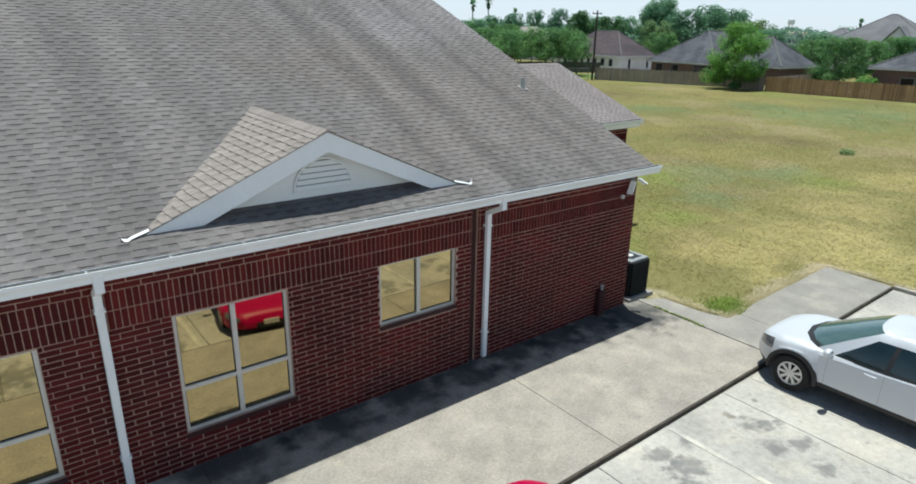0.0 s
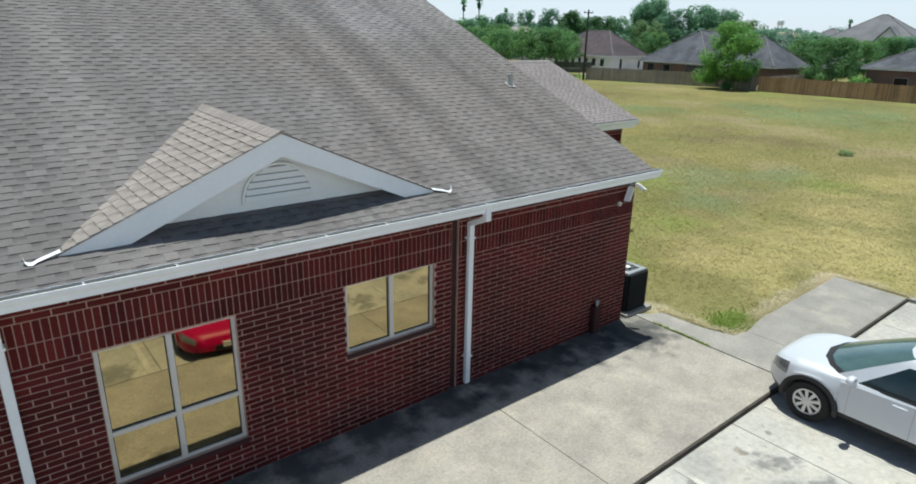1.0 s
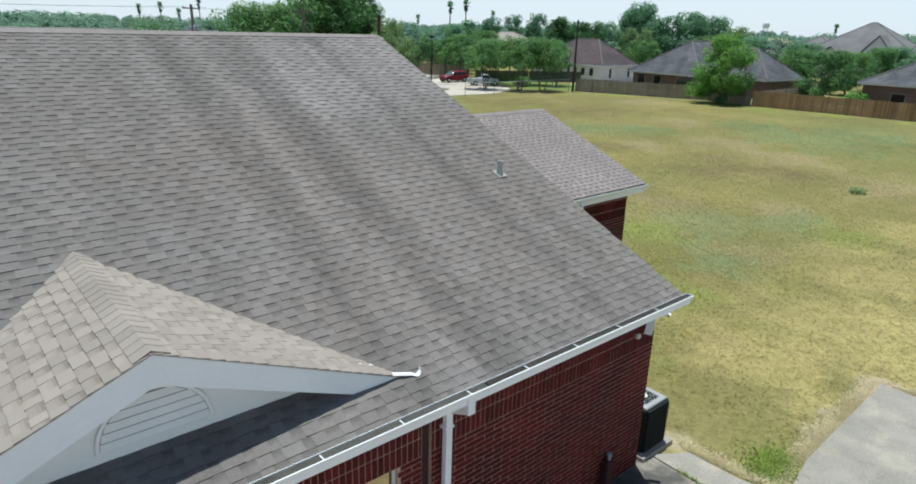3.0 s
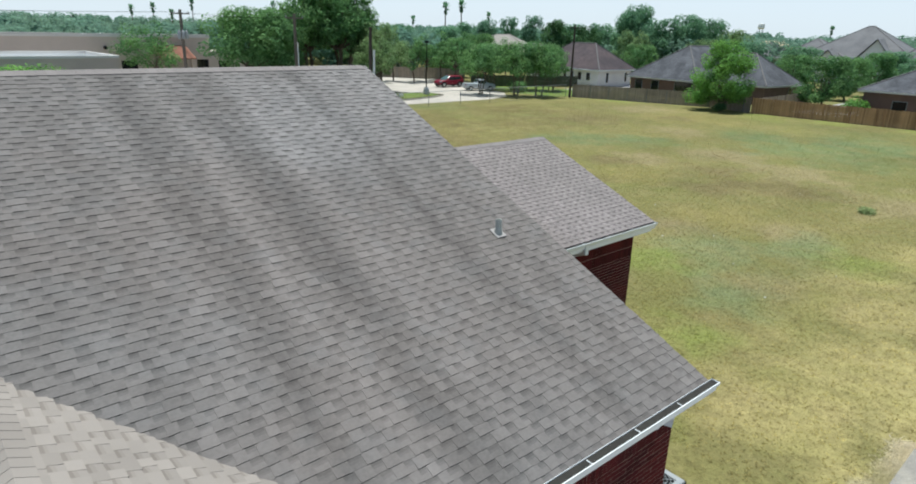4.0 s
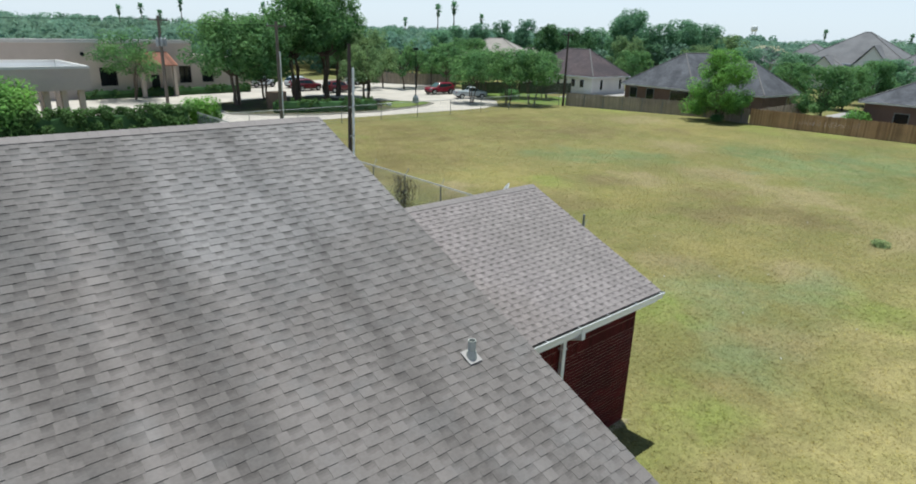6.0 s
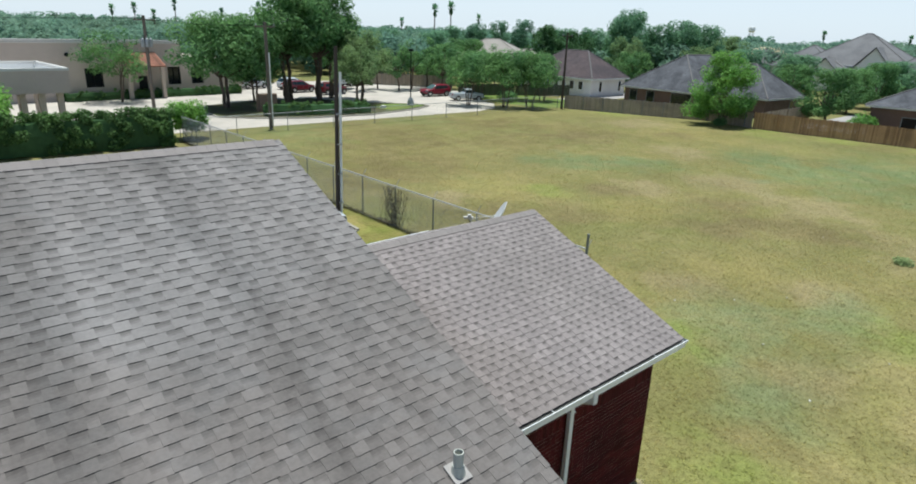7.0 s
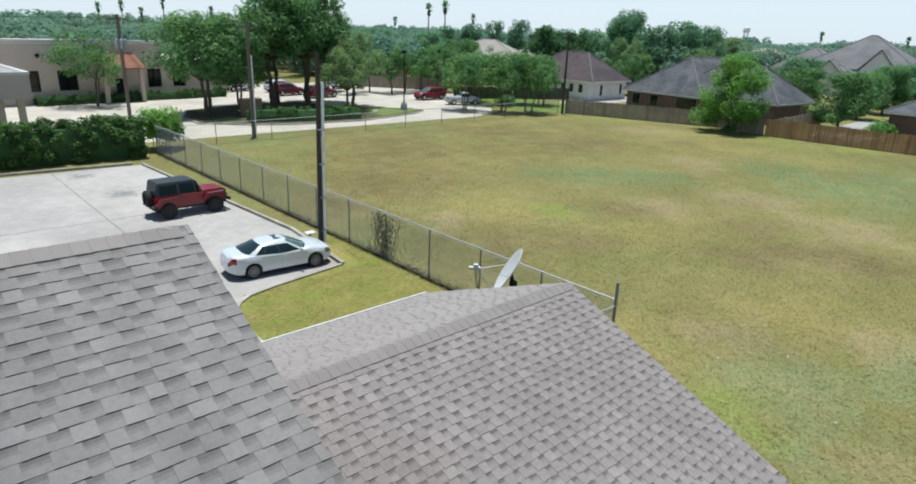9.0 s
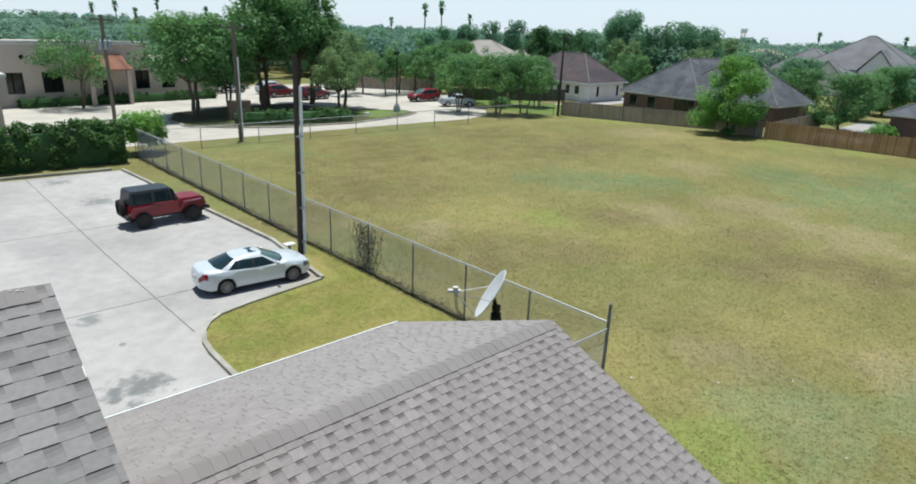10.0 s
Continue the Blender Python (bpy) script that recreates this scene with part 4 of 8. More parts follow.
for x, inner in ((DX0, -9.62), (DX1, -5.48)):
    bm = bmesh.new()
    prism(bm, [(x, DZ - 0.02), (inner, DZ - 0.03), (DPX, DPZ - 0.015 - BW), (DPX, DPZ - 0.015)], DY - 0.04, DY + 0.03, m)
    part("rake_board", bm, WHITE_TRIM, dormer, "wide white rake board")
PY = 0.31
base_z = roof_z(PY) - 0.02
bm = bmesh.new()
k = 0
z = base_z
while z < DPZ - 0.1:
    zt = min(z + 0.115, DPZ - 0.08)
    half0, half1 = (DPZ - 0.05 - z) / d_slope - 0.02, (DPZ - 0.05 - zt) / d_slope - 0.02
    if half1 <= 0.03:
        break
    c = [bm.verts.new(q) for q in ((DPX - half0, PY - 0.014, z), (DPX + half0, PY - 0.014, z), (DPX + half1, PY, zt), (DPX - half1, PY, zt), (DPX - half0, PY + 0.03, z), (DPX + half0, PY + 0.03, z), (DPX + half1, PY + 0.03, zt), (DPX - half1, PY + 0.03, zt))]
    for f in ((0, 1, 2, 3), (4, 5, 6, 7), (0, 1, 5, 4), (1, 2, 6, 5), (2, 3, 7, 6), (3, 0, 4, 7)):
        bm.faces.new([c[i] for i in f])
    z = zt
part("siding", bm, SIDING, dormer, "white lap siding")
# half-round louvre
VX, VZ, VR, VH = -7.54, 3.84, 0.47, 0.45
lv = new("louvre_vent")
lv.parent = dormer
tagged(lv, "pale half-round louvre vent")
m = Matrix(((1, 0, 0, 0), (0, 0, 1, 0), (0, 1, 0, 0), (0, 0, 0, 1)))
arc = [math.pi * i / 20 for i in range(21)]
# dark grey backing makes the shadow lines between the slats by colour
bm = bmesh.new()
prism(bm, [(VX + VR * math.cos(a), VZ + VH * math.sin(a)) for a in arc], PY - 0.028, PY - 0.018, m)
part("vent_back", bm, GALV_DARK, lv)
bm = bmesh.new()
for a, b in zip(arc, arc[1:]):
    prism(bm, [(VX + VR * r * math.cos(q), VZ + VH * r * math.sin(q)) for r, q in ((0.985, a), (1.05, a), (1.05, b), (0.985, b))], PY - 0.045, PY - 0.015, m)
prism(bm, [(VX - VR * 1.05, VZ - 0.03), (VX + VR * 1.05, VZ - 0.03), (VX + VR * 1.05, VZ), (VX - VR * 1.05, VZ)], PY - 0.045, PY - 0.015, m)
part("vent_frame", bm, SIDING, lv)
for i in range(5):
    z0 = VZ + 0.004 + i * 0.088
    lo_q, hi_q = ((z0 - VZ) / VH, min(0.985, (z0 + 0.064 - VZ) / VH))
    lo_w, hi_w = (VR * math.sqrt(1 - q * q) - 0.012 for q in (lo_q, hi_q))
    bm = bmesh.new()
    c = [(-lo_w, PY - 0.058, z0), (lo_w, PY - 0.058, z0), (hi_w, PY - 0.034, z0 + 0.06), (-hi_w, PY - 0.034, z0 + 0.06)]
    top = [bm.verts.new((VX + a, b, c2)) for a, b, c2 in c]
    low = [bm.verts.new((VX + a, b + 0.005, c2 - 0.009)) for a, b, c2 in c]
    bm.faces.new(top)
    bm.faces.new(low[::-1])
    for j in range(4):
        bm.faces.new((low[j], low[(j + 1) % 4], top[(j + 1) % 4], top[j]))
    part("slat", bm, SIDING, lv)
# bent white flashing that runs out from the feet of the gable along the roof
for x, s, reach in ((DX0, -1, 0.12), (DX1, 1, 0.12)):
    bm = bmesh.new()
    steps = [(-0.22, 0.05, 0.05), (0.0, 0.0, 0.020), (reach * 0.4, -0.03, 0.014), (reach * 0.75, -0.02, 0.014), (reach * 0.92, -0.01, 0.030), (reach, 0.0, 0.075)]
    pts = [Vector((x + s * a, DY - 0.08 + b, roof_z(DY - 0.08 + b) + h)) for a, b, h in steps]
    for a, b in zip(pts, pts[1:]):
        u = [a + Vector((0, o, o * SLOPE)) for o in (-0.022, 0.022)] + [b + Vector((0, o, o * SLOPE)) for o in (0.022, -0.022)]
        lo = [bm.verts.new(q) for q in u]
        hi = [bm.verts.new(q + Vector((0, 0, 0.006))) for q in u]
        bm.faces.new(lo[::-1])
        bm.faces.new(hi)
        for j in range(4):
            bm.faces.new((lo[j], lo[(j + 1) % 4], hi[(j + 1) % 4], hi[j]))
    part("flashing", bm, WHITE_METAL, dormer, "bent white metal flashing")

# plumbing vent through the roof
vent = new("roof_vent")
vent.parent = office
tagged(vent, "grey plumbing vent pipe with pale flashing")
vx, vy = -0.86, 2.98
bm = bmesh.new()
m = plane_frame((vx, vy, roof_z(vy)), (1, 0, 0), (0, 1, SLOPE))
prism(bm, [(-0.10, -0.10), (0.10, -0.10), (0.10, 0.12), (-0.10, 0.12)], 0.016, 0.024, m)
part("vent_flashing", bm, CONCRETE_LOT, vent)
bm = bmesh.new()
zb = roof_z(vy)
lathe(bm, [(0.075, zb), (0.058, zb + 0.10), (0.05, zb + 0.10), (0.05, zb + 0.245), (0.04, zb + 0.245), (0.04, zb + 0.17)], Matrix.Translation((vx, vy, 0)), 16)
part("vent_pipe", bm, VENT_GREY, vent, smooth=40)


# ---- fittings on the wall ----
def ac_unit(x, y):
    t = thing("air_conditioner", "black outdoor air conditioner with grey fan top, beside the wall", "air conditioner", at=pose(x, y, 0))
    bm = bmesh.new()
    box(bm, (-0.48, -0.48, -0.05), (0.48, 0.48, 0.07))
    part("pad", bm, CONCRETE_DARK, t, "concrete pad")
    bm = bmesh.new()
    box(bm, (-0.38, -0.38, 0.07), (0.38, 0.38, 0.93))
    bmesh.ops.bevel(bm, geom=[e for e in bm.edges if abs(e.verts[0].co.z - e.verts[1].co.z) > 0.5], offset=0.06, segments=3, affect="EDGES")
    cab = part("cabinet", bm, BLACK_METAL, t)
    for s in range(14):
        bm = bmesh.new()
        z = 0.14 + s * 0.055
        box(bm, (-0.33, -0.39, z), (0.33, -0.382, z + 0.02))
        part("louvre", bm, BLACK_METAL, cab)
    bm = bmesh.new()
    lathe(bm, [(0.30, 0.93), (0.46, 0.93), (0.47, 0.97), (0.44, 0.99), (0.31, 0.985), (0.30, 0.95)], pose(0, 0, 0, 0, 0, 45), 4)
    bmesh.ops.bevel(bm, geom=bm.edges[:], offset=0.012, segments=1, affect="EDGES")
    part("top_ring", bm, GREY_METAL, t, "grey top panel")
    bm = bmesh.new()
    lathe(bm, [(0.28, 0.955), (0.28, 0.962)], Matrix(), 24)
    part("fan_well", bm, BLACK_METAL, t)
    bm = bmesh.new()
    for r in (0.1, 0.16, 0.22, 0.28):
        for k in range(24):
            a, b = k * math.tau / 24, (k + 1) * math.tau / 24
            tube(bm, (r * math.cos(a), r * math.sin(a), 0.985), (r * math.cos(b), r * math.sin(b), 0.985), 0.005, sides=4, caps=False)
    for k in range(8):
        a = k * math.tau / 8
        tube(bm, (0.05 * math.cos(a), 0.05 * math.sin(a), 0.985), (0.31 * math.cos(a), 0.31 * math.sin(a), 0.985), 0.006, sides=4)
    part("fan_grille", bm, GREY_METAL, t)
    bm = bmesh.new()
    lathe(bm, [(0.10, 0.98), (0.10, 0.995), (0.07, 1.005)], Matrix(), 16)
    part("fan_hub", bm, STUCCO_CAP, t)


ac_unit(0.60, 0.42)

bm = bmesh.new()
tb = thing("utility_box", "dark red painted utility riser against the brick wall", "utility box", at=pose(-1.0, -0.11, 0))
box(bm, (-0.10, -0.03, 0.0), (0.10, 0.105, 0.62))
bmesh.ops.bevel(bm, geom=bm.edges[:], offset=0.02, segments=2, affect="EDGES")
part("cover", bm, BRICK_DARK, tb)
bm = bmesh.new()
lathe(bm, [(0.03, 0.61), (0.03, 0.70), (0.045, 0.71), (0.045, 0.74)], pose(0.02, 0.03, 0), 12)
part("cap", bm, GREY_METAL, tb)


def camera_fixture(x, y, z, tail, tip, label, size=0.052):
    """A hooded bullet camera: plate on the wall, short arm, housing from tail to tip, visor and lens."""
    t = thing("security_camera", label, "security camera", at=pose(x, y, z))
    o = Vector((x, y, z))
    tail, tip = Vector(tail) - o, Vector(tip) - o
    q = look(tail, tip)
    long = (tip - tail).length
    bm = bmesh.new()
    lathe(bm, [(0.05, 0.0), (0.05, 0.012), (0.03, 0.03)], Matrix.Translation((0, 0, 0)) @ Vector((0, 0, 1)).rotation_difference(Vector((tail.x, tail.y, 0)).normalized()).to_matrix().to_4x4(), 14)
    part("wall_plate", bm, GALV_DARK, t)
    bm = bmesh.new()
    tube(bm, (0, 0, 0), tail.lerp(tip, 0.25), 0.016)
    part("arm", bm, GALV_DARK, t)
    bm = bmesh.new()
    box(bm, (-size, -size * 0.8, -long), (size, size * 0.75, 0.0), q)
    bmesh.ops.bevel(bm, geom=bm.edges[:], offset=0.014, segments=2, affect="EDGES")
    part("housing", bm, WHITE_METAL, t)
    bm = bmesh.new()
    box(bm, (-size * 1.12, size * 0.78, -long - 0.035), (size * 1.12, size * 0.9, -0.02), q)
    part("visor", bm, WHITE_METAL, t)
    bm = bmesh.new()
    lathe(bm, [(0.036, 0.0), (0.036, 0.008), (0.02, 0.012)], q @ pose(0, 0, -long - 0.001, 180, 0, 0), 14)
    part("lens", bm, DARK_GLASS, t)


camera_fixture(-0.20, -0.024, 3.08, (-0.25, -0.10, 3.06), (-0.45, -0.17, 2.82), "white hooded security camera on the brick wall under the eave")
camera_fixture(0.02, 0.06, 3.05, (0.06, 0.02, 3.06), (0.15, -0.12, 2.95), "white security camera at the building corner", 0.04)
bm = bmesh.new()
box(bm, (-0.545, -0.06, 2.69), (-0.465, 0.0, 2.77))
bmesh.ops.bevel(bm, geom=bm.edges[:], offset=0.01, segments=1, affect="EDGES")
solid("junction_box", bm, STUCCO_CAP, "small pale junction box on the brick wall", "junction box")


# ---- vehicles ----
def smooth_at(x, table):
    """A smooth curve through (x, value) pairs."""
    if x <= table[0][0]:
        return table[0][1]
    for (a, p), (b, q) in zip(table, table[1:]):
        if x <= b:
            t = (x - a) / (b - a)
            return p + (q - p) * (t * t * (3 - 2 * t) * 0.5 + t * 0.5)
    return table[-1][1]


def wheel_parts(parent, x, y, r, width, side, spokes, rim_mat, rim_share):
    w = new("wheel")
    w.parent = parent
    turn = pose(x, y, r, 90 if side < 0 else -90, 0, 0)
    bm = bmesh.new()
    h = width / 2
    lathe(bm, [(r * 0.62, -h), (r * 0.9, -h), (r * 0.98, -h * 0.75), (r, -h * 0.3), (r, h * 0.3), (r * 0.98, h * 0.75), (r * 0.9, h), (r * rim_share, h), (r * rim_share * 0.97, h * 0.6), (0.05, h * 0.55)], turn, 28)
    part("tyre", bm, RUBBER, w, smooth=35)
    bm = bmesh.new()
    rr = r * rim_share
    for k in range(28):
        a, b = k * math.tau / 28, (k + 1) * math.tau / 28
        q = []
        for ang in (a, b):
            for rad, hh in ((rr * 0.98, h * 1.0), (rr * 0.86, h * 0.92)):
                q.append(bm.verts.new(turn @ Vector((rad * math.cos(ang), rad * math.sin(ang), hh))))
        bm.faces.new((q[0], q[2], q[3], q[1]))
    for k in range(spokes):
        m = turn @ pose(0, 0, 0, 0, 0, k * 360 / spokes)
        wd = rr * (0.42 if spokes <= 7 else 0.26)
        c = [m @ Vector(p) for p in ((rr * 0.1, -wd * 0.32, h * 0.98), (rr * 0.9, -wd * 0.5, h * 0.93), (rr * 0.9, wd * 0.5, h * 0.93), (rr * 0.1, wd * 0.32, h * 0.98))]
        d = [m @ Vector(p) for p in ((rr * 0.1, -wd * 0.32, h * 0.75), (rr * 0.9, -wd * 0.5, h * 0.75), (rr * 0.9, wd * 0.5, h * 0.75), (rr * 0.1, wd * 0.32, h * 0.75))]
        cv, dv = [bm.verts.new(p) for p in c], [bm.verts.new(p) for p in d]
        bm.faces.new(cv)
        for j in range(4):
            bm.faces.new((dv[j], dv[(j + 1) % 4], cv[(j + 1) % 4], cv[j]))
    lathe(bm, [(rr * 0.2, h * 0.8), (rr * 0.2, h * 0.99), (rr * 0.1, h * 1.02)], turn, 14)
    part("rim", bm, rim_mat, w)


def car(name, label, category, at, L, W, top, belt, cowl, roof0, roof1, tail, wheels, wheel_r, paint, sill=0.30, roof_w=0.70,
        glass_from=None, glass_to=None, spokes=10, rim_mat=RIM, rim_share=0.68, group="", lower=None, pillar=0.07, posts=(), sunroof=False, rails=False,
        plan=0.16, roof_mat=None, lamps=True, cab=None, front_plate=False):
    """A car along local x, nose at +L/2. top and belt: heights along its length; cowl, roof0, roof1, tail: where windscreen and rear window begin and end."""
    t = thing(name, label, category, group, at=at)
    hw = W / 2
    xs = set(np.linspace(-L / 2, L / 2, 41).round(3).tolist())
    for wx in wheels:
        ra = wheel_r * 1.16
        for k in range(13):
            xs.add(round(wx + ra * math.cos(math.pi * k / 12), 3))
    for x in (*(s * (L / 2 - d) for s in (1, -1) for d in (0.02, 0.05, 0.09, 0.14, 0.2)), cowl - 0.07, cowl, cowl + 0.06, L / 2 - 0.50, L / 2 - 0.06, -L / 2 + 0.30, L / 2 - 0.44, L / 2 - 0.24, -L / 2 + 0.16, -L / 2 + 0.36, roof0, roof1, tail, *(p + o for p in posts for o in (-0.035, 0.035))):
        xs.add(round(x, 3))
    if glass_from is not None:
        xs |= {round(glass_from, 3), round(glass_to, 3)}
    xs = sorted(xs)
    xs = [x for i, x in enumerate(xs) if i == 0 or x - xs[i - 1] > 0.012]

    def half_width(x):
        e = abs(x) / (L / 2)
        return hw * (1 - plan * max(0.0, (e - 0.66) / 0.34) ** (3.0 if cab else 2.2))

    rows = []
    for x in xs:
        w = half_width(x)
        zt, zb = smooth_at(x, top), smooth_at(x, belt)
        zb = min(zb, zt - 0.012)
        e = abs(x) / (L / 2)
        zs = sill + 0.10 * max(0.0, (e - 0.86) / 0.14)
        arch = False
        for wx in wheels:
            q = (wheel_r * 1.16) ** 2 - (x - wx) ** 2
            if q > 0:
                zs = max(zs, wheel_r + math.sqrt(q) * 0.98)
                arch = True
        cabin = min(1.0, max(0.0, (zt - zb - 0.05) / 0.35))
        wr = w * (0.86 * (1 - cabin) + roof_w * cabin)
        zm = zs + (zb - zs) * 0.45
        bulge = 1.025 if arch else 1.0
        half = [(w * 0.955 * bulge, zs), (w * bulge, zs + (zb - zs) * 0.15), (w * 1.0 * bulge, zm), (w * 0.997, zm + (zb - 0.05 - zm) * 0.4), (w * 0.985, zb - 0.05), (w * 0.945, zb), (w * 0.945 + (wr - w * 0.945) * 0.85, zb + (zt - 0.028 - 0.035 * cabin - zb) * 0.85), (wr, zt - 0.028 - 0.035 * cabin), (wr * 0.86, zt - 0.012), (wr * 0.5, zt), (0.0, zt + 0.008)]
        rows.append((x, half))
    kinds = {}
    for i in range(len(rows) - 1):
        xm = (rows[i][0] + rows[i + 1][0]) / 2
        for j in range(10):
            side = j == 5
            topf = j >= 7
            kind = "body"
            if cab and lamps and j in (3, 4) and L / 2 - 0.44 < xm < L / 2 - 0.09:
                kind = "headlight"
            elif cab and lamps and j in (3, 4) and xm < -L / 2 + 0.30:
                kind = "tail_light"
            elif cab:
                kind = "sill_trim" if j <= 0 and lower is not None else "body"
            elif lamps and (j == 4 and xm > L / 2 - 0.44 or j == 3 and xm > L / 2 - 0.24):
                kind = "headlight"
            elif lamps and (j == 4 and xm < -L / 2 + 0.36 or j == 3 and xm < -L / 2 + 0.16):
                kind = "tail_light"
            elif side and glass_from is not None and glass_from < xm < glass_to:
                near_post = [k for k, p in enumerate(posts) if abs(xm - p) < 0.035]
                kind = ("pillar_trim", "rear_pillar_trim")[near_post[0]] if near_post else "side_window"
            elif j >= 7 and roof0 < xm < cowl - 0.07:
                kind = "cowl_trim" if j == 7 else "windscreen"
            elif j >= 7 and cowl - 0.07 < xm < cowl + 0.06:
                kind = "cowl_trim"
            elif j >= 8 and tail < xm < roof1:
                kind = "rear_window"
            elif side and (roof0 < xm < cowl or tail < xm < roof1):
                kind = "body"
            elif j <= 0 and lower is not None:
                kind = "sill_trim"
            elif topf and roof1 <= xm <= roof0 and roof_mat is not None:
                kind = "roof_panel"
            kinds.setdefault(kind, []).append((i, j))
    look_of = {"body": paint, "side_window": CAR_GLASS, "headlight": LIGHT_CLEAR, "tail_light": LIGHT_RED, "windscreen": WINDSCREEN, "cowl_trim": PLASTIC_BLACK, "rear_window": CAR_GLASS, "sill_trim": lower, "roof_panel": roof_mat, "pillar_trim": PLASTIC_BLACK, "rear_pillar_trim": PLASTIC_BLACK}
    body = None
    for kind in ("body", "side_window", "headlight", "tail_light", "windscreen", "cowl_trim", "rear_window", "sill_trim", "roof_panel", "pillar_trim", "rear_pillar_trim"):
        if kind not in kinds:
            continue
        sides = (1, -1) if kind in ("side_window", "headlight", "tail_light", "pillar_trim", "rear_pillar_trim") else (0,)
        for only in sides:
            bm = bmesh.new()
            cache = {}

            def vert(i, j, s):
                key = (i, j, s if j < 10 else 0)
                if key not in cache:
                    x, half = rows[i]
                    y, z = half[j]
                    cache[key] = bm.verts.new((x, y * s, z))
                return cache[key]

            for i, j in kinds[kind]:
                for s in ((1, -1) if only == 0 else (only,)):
                    try:
                        bm.faces.new((vert(i, j, s), vert(i + 1, j, s), vert(i + 1, j + 1, s), vert(i, j + 1, s)))
                    except ValueError:
                        pass
            if kind == "body":
                for i in (0, len(rows) - 1):
                    ring = [vert(i, j, 1) for j in range(11)] + [vert(i, j, -1) for j in range(9, -1, -1)]
                    bm.faces.new(ring)
                body = part("body", bm, look_of[kind], t, smooth=32)
            else:
                part(kind, bm, look_of[kind], t, smooth=40)
    if cab:
        greenhouse(t, paint, *cab)
    # door gaps follow the flank
    for gx in [p for p in posts] + [cowl - 0.42]:
        for s in (1, -1):
            bm = bmesh.new()
            near = min(rows, key=lambda r: abs(r[0] - gx))
            pts = near[1][1:6]
            for (y0, z0), (y1, z1) in zip(pts, pts[1:]):
                c = [bm.verts.new((gx + o, s * (y + 0.0025), z)) for o, y, z in ((-0.003, y0, z0), (0.003, y0, z0), (0.003, y1, z1), (-0.003, y1, z1))]
                bm.faces.new(c)
            part("door_gap", bm, GREY_METAL, body)
    bm = bmesh.new()
    box(bm, (-L / 2 + 0.3, -hw * 0.72, sill - 0.10), (L / 2 - 0.3, hw * 0.72, sill + 0.2))
    part("underbody", bm, PLASTIC_BLACK, t)
    for wx in wheels:
        for s in (1, -1):
            wheel_parts(t, wx, s * (hw - 0.115), wheel_r, 0.225, s, spokes, rim_mat, rim_share)
    if lower is not None:
        for wx in wheels:
            for s in (1, -1):
                bm = bmesh.new()
                rim = []
                for k in range(17):
                    a = math.pi * (k / 16 * 1.06 - 0.03)
                    for rr, out in ((wheel_r * 1.10, 1.012), (wheel_r * 1.13, 1.045), (wheel_r * 1.32, 1.036), (wheel_r * 1.33, 1.0)):
                        x = wx + rr * math.cos(a)
                        rim.append(bm.verts.new((x, s * half_width(x) * out, max(0.2, wheel_r + rr * math.sin(a) * 0.98))))
                for k in range(16):
                    for q in range(3):
                        bm.faces.new((rim[k * 4 + q], rim[k * 4 + q + 1], rim[k * 4 + q + 5], rim[k * 4 + q + 4]))
                part("arch_cladding", bm, lower, t, "black plastic wheel arch", smooth=50)
    zf = smooth_at(L / 2, belt)
    # lamps, mirrors, handles, plate
    for s in (1, -1):
        bm = bmesh.new()
        xm = cowl - 0.46
        zmir = smooth_at(xm, belt) + 0.07
        bmesh.ops.create_uvsphere(bm, u_segments=16, v_segments=10, radius=1.0, matrix=Matrix.Translation((xm + 0.01, s * (hw + 0.10), zmir + 0.015)) @ Matrix.Diagonal((0.085, 0.11, 0.08, 1)))
        for v in bm.verts:
            v.co.x = max(v.co.x, xm - 0.035)
        box(bm, (xm - 0.02, s * (hw * 0.93), zmir - 0.05), (xm + 0.03, s * (hw + 0.03), zmir - 0.01))
        part("side_mirror", bm, paint, t, smooth=30)
        for hx in [p + 0.19 for p in posts] or [0.0]:
            bm = bmesh.new()
            zh = smooth_at(hx, belt) - 0.13
            box(bm, (hx - 0.10, s * (hw - 0.008), zh), (hx + 0.10, s * (hw + 0.02), zh + 0.03))
            bmesh.ops.bevel(bm, geom=bm.edges[:], offset=0.01, segments=1, affect="EDGES")
            part("door_handle", bm, paint, t)
    bm = bmesh.new()
    box(bm, (-L / 2 - 0.012, -0.17, 0.62), (-L / 2 + 0.01, 0.17, 0.76))
    part("rear_plate", bm, PLATE, t, "plain pale plate")
    bm = bmesh.new()
    box(bm, (L / 2 - 0.03, -hw * 0.34, sill + 0.14), (L / 2 + 0.004, hw * 0.34, sill + 0.26))
    part("grille", bm, PLASTIC_BLACK, t, "black lower grille")
    bm = bmesh.new()
    box(bm, (L / 2 - 0.03, -hw * 0.30, zf - 0.20), (L / 2 + 0.004, hw * 0.34, zf - 0.08))
    part("grille", bm, PLASTIC_BLACK, t, "black upper grille")
    if front_plate:
        bm = bmesh.new()
        box(bm, (L / 2 - 0.02, -0.16, sill + 0.17), (L / 2 + 0.015, 0.16, sill + 0.33))
        part("front_plate", bm, PLATE, t, "plain pale plate")
    if sunroof:
        bm = bmesh.new()
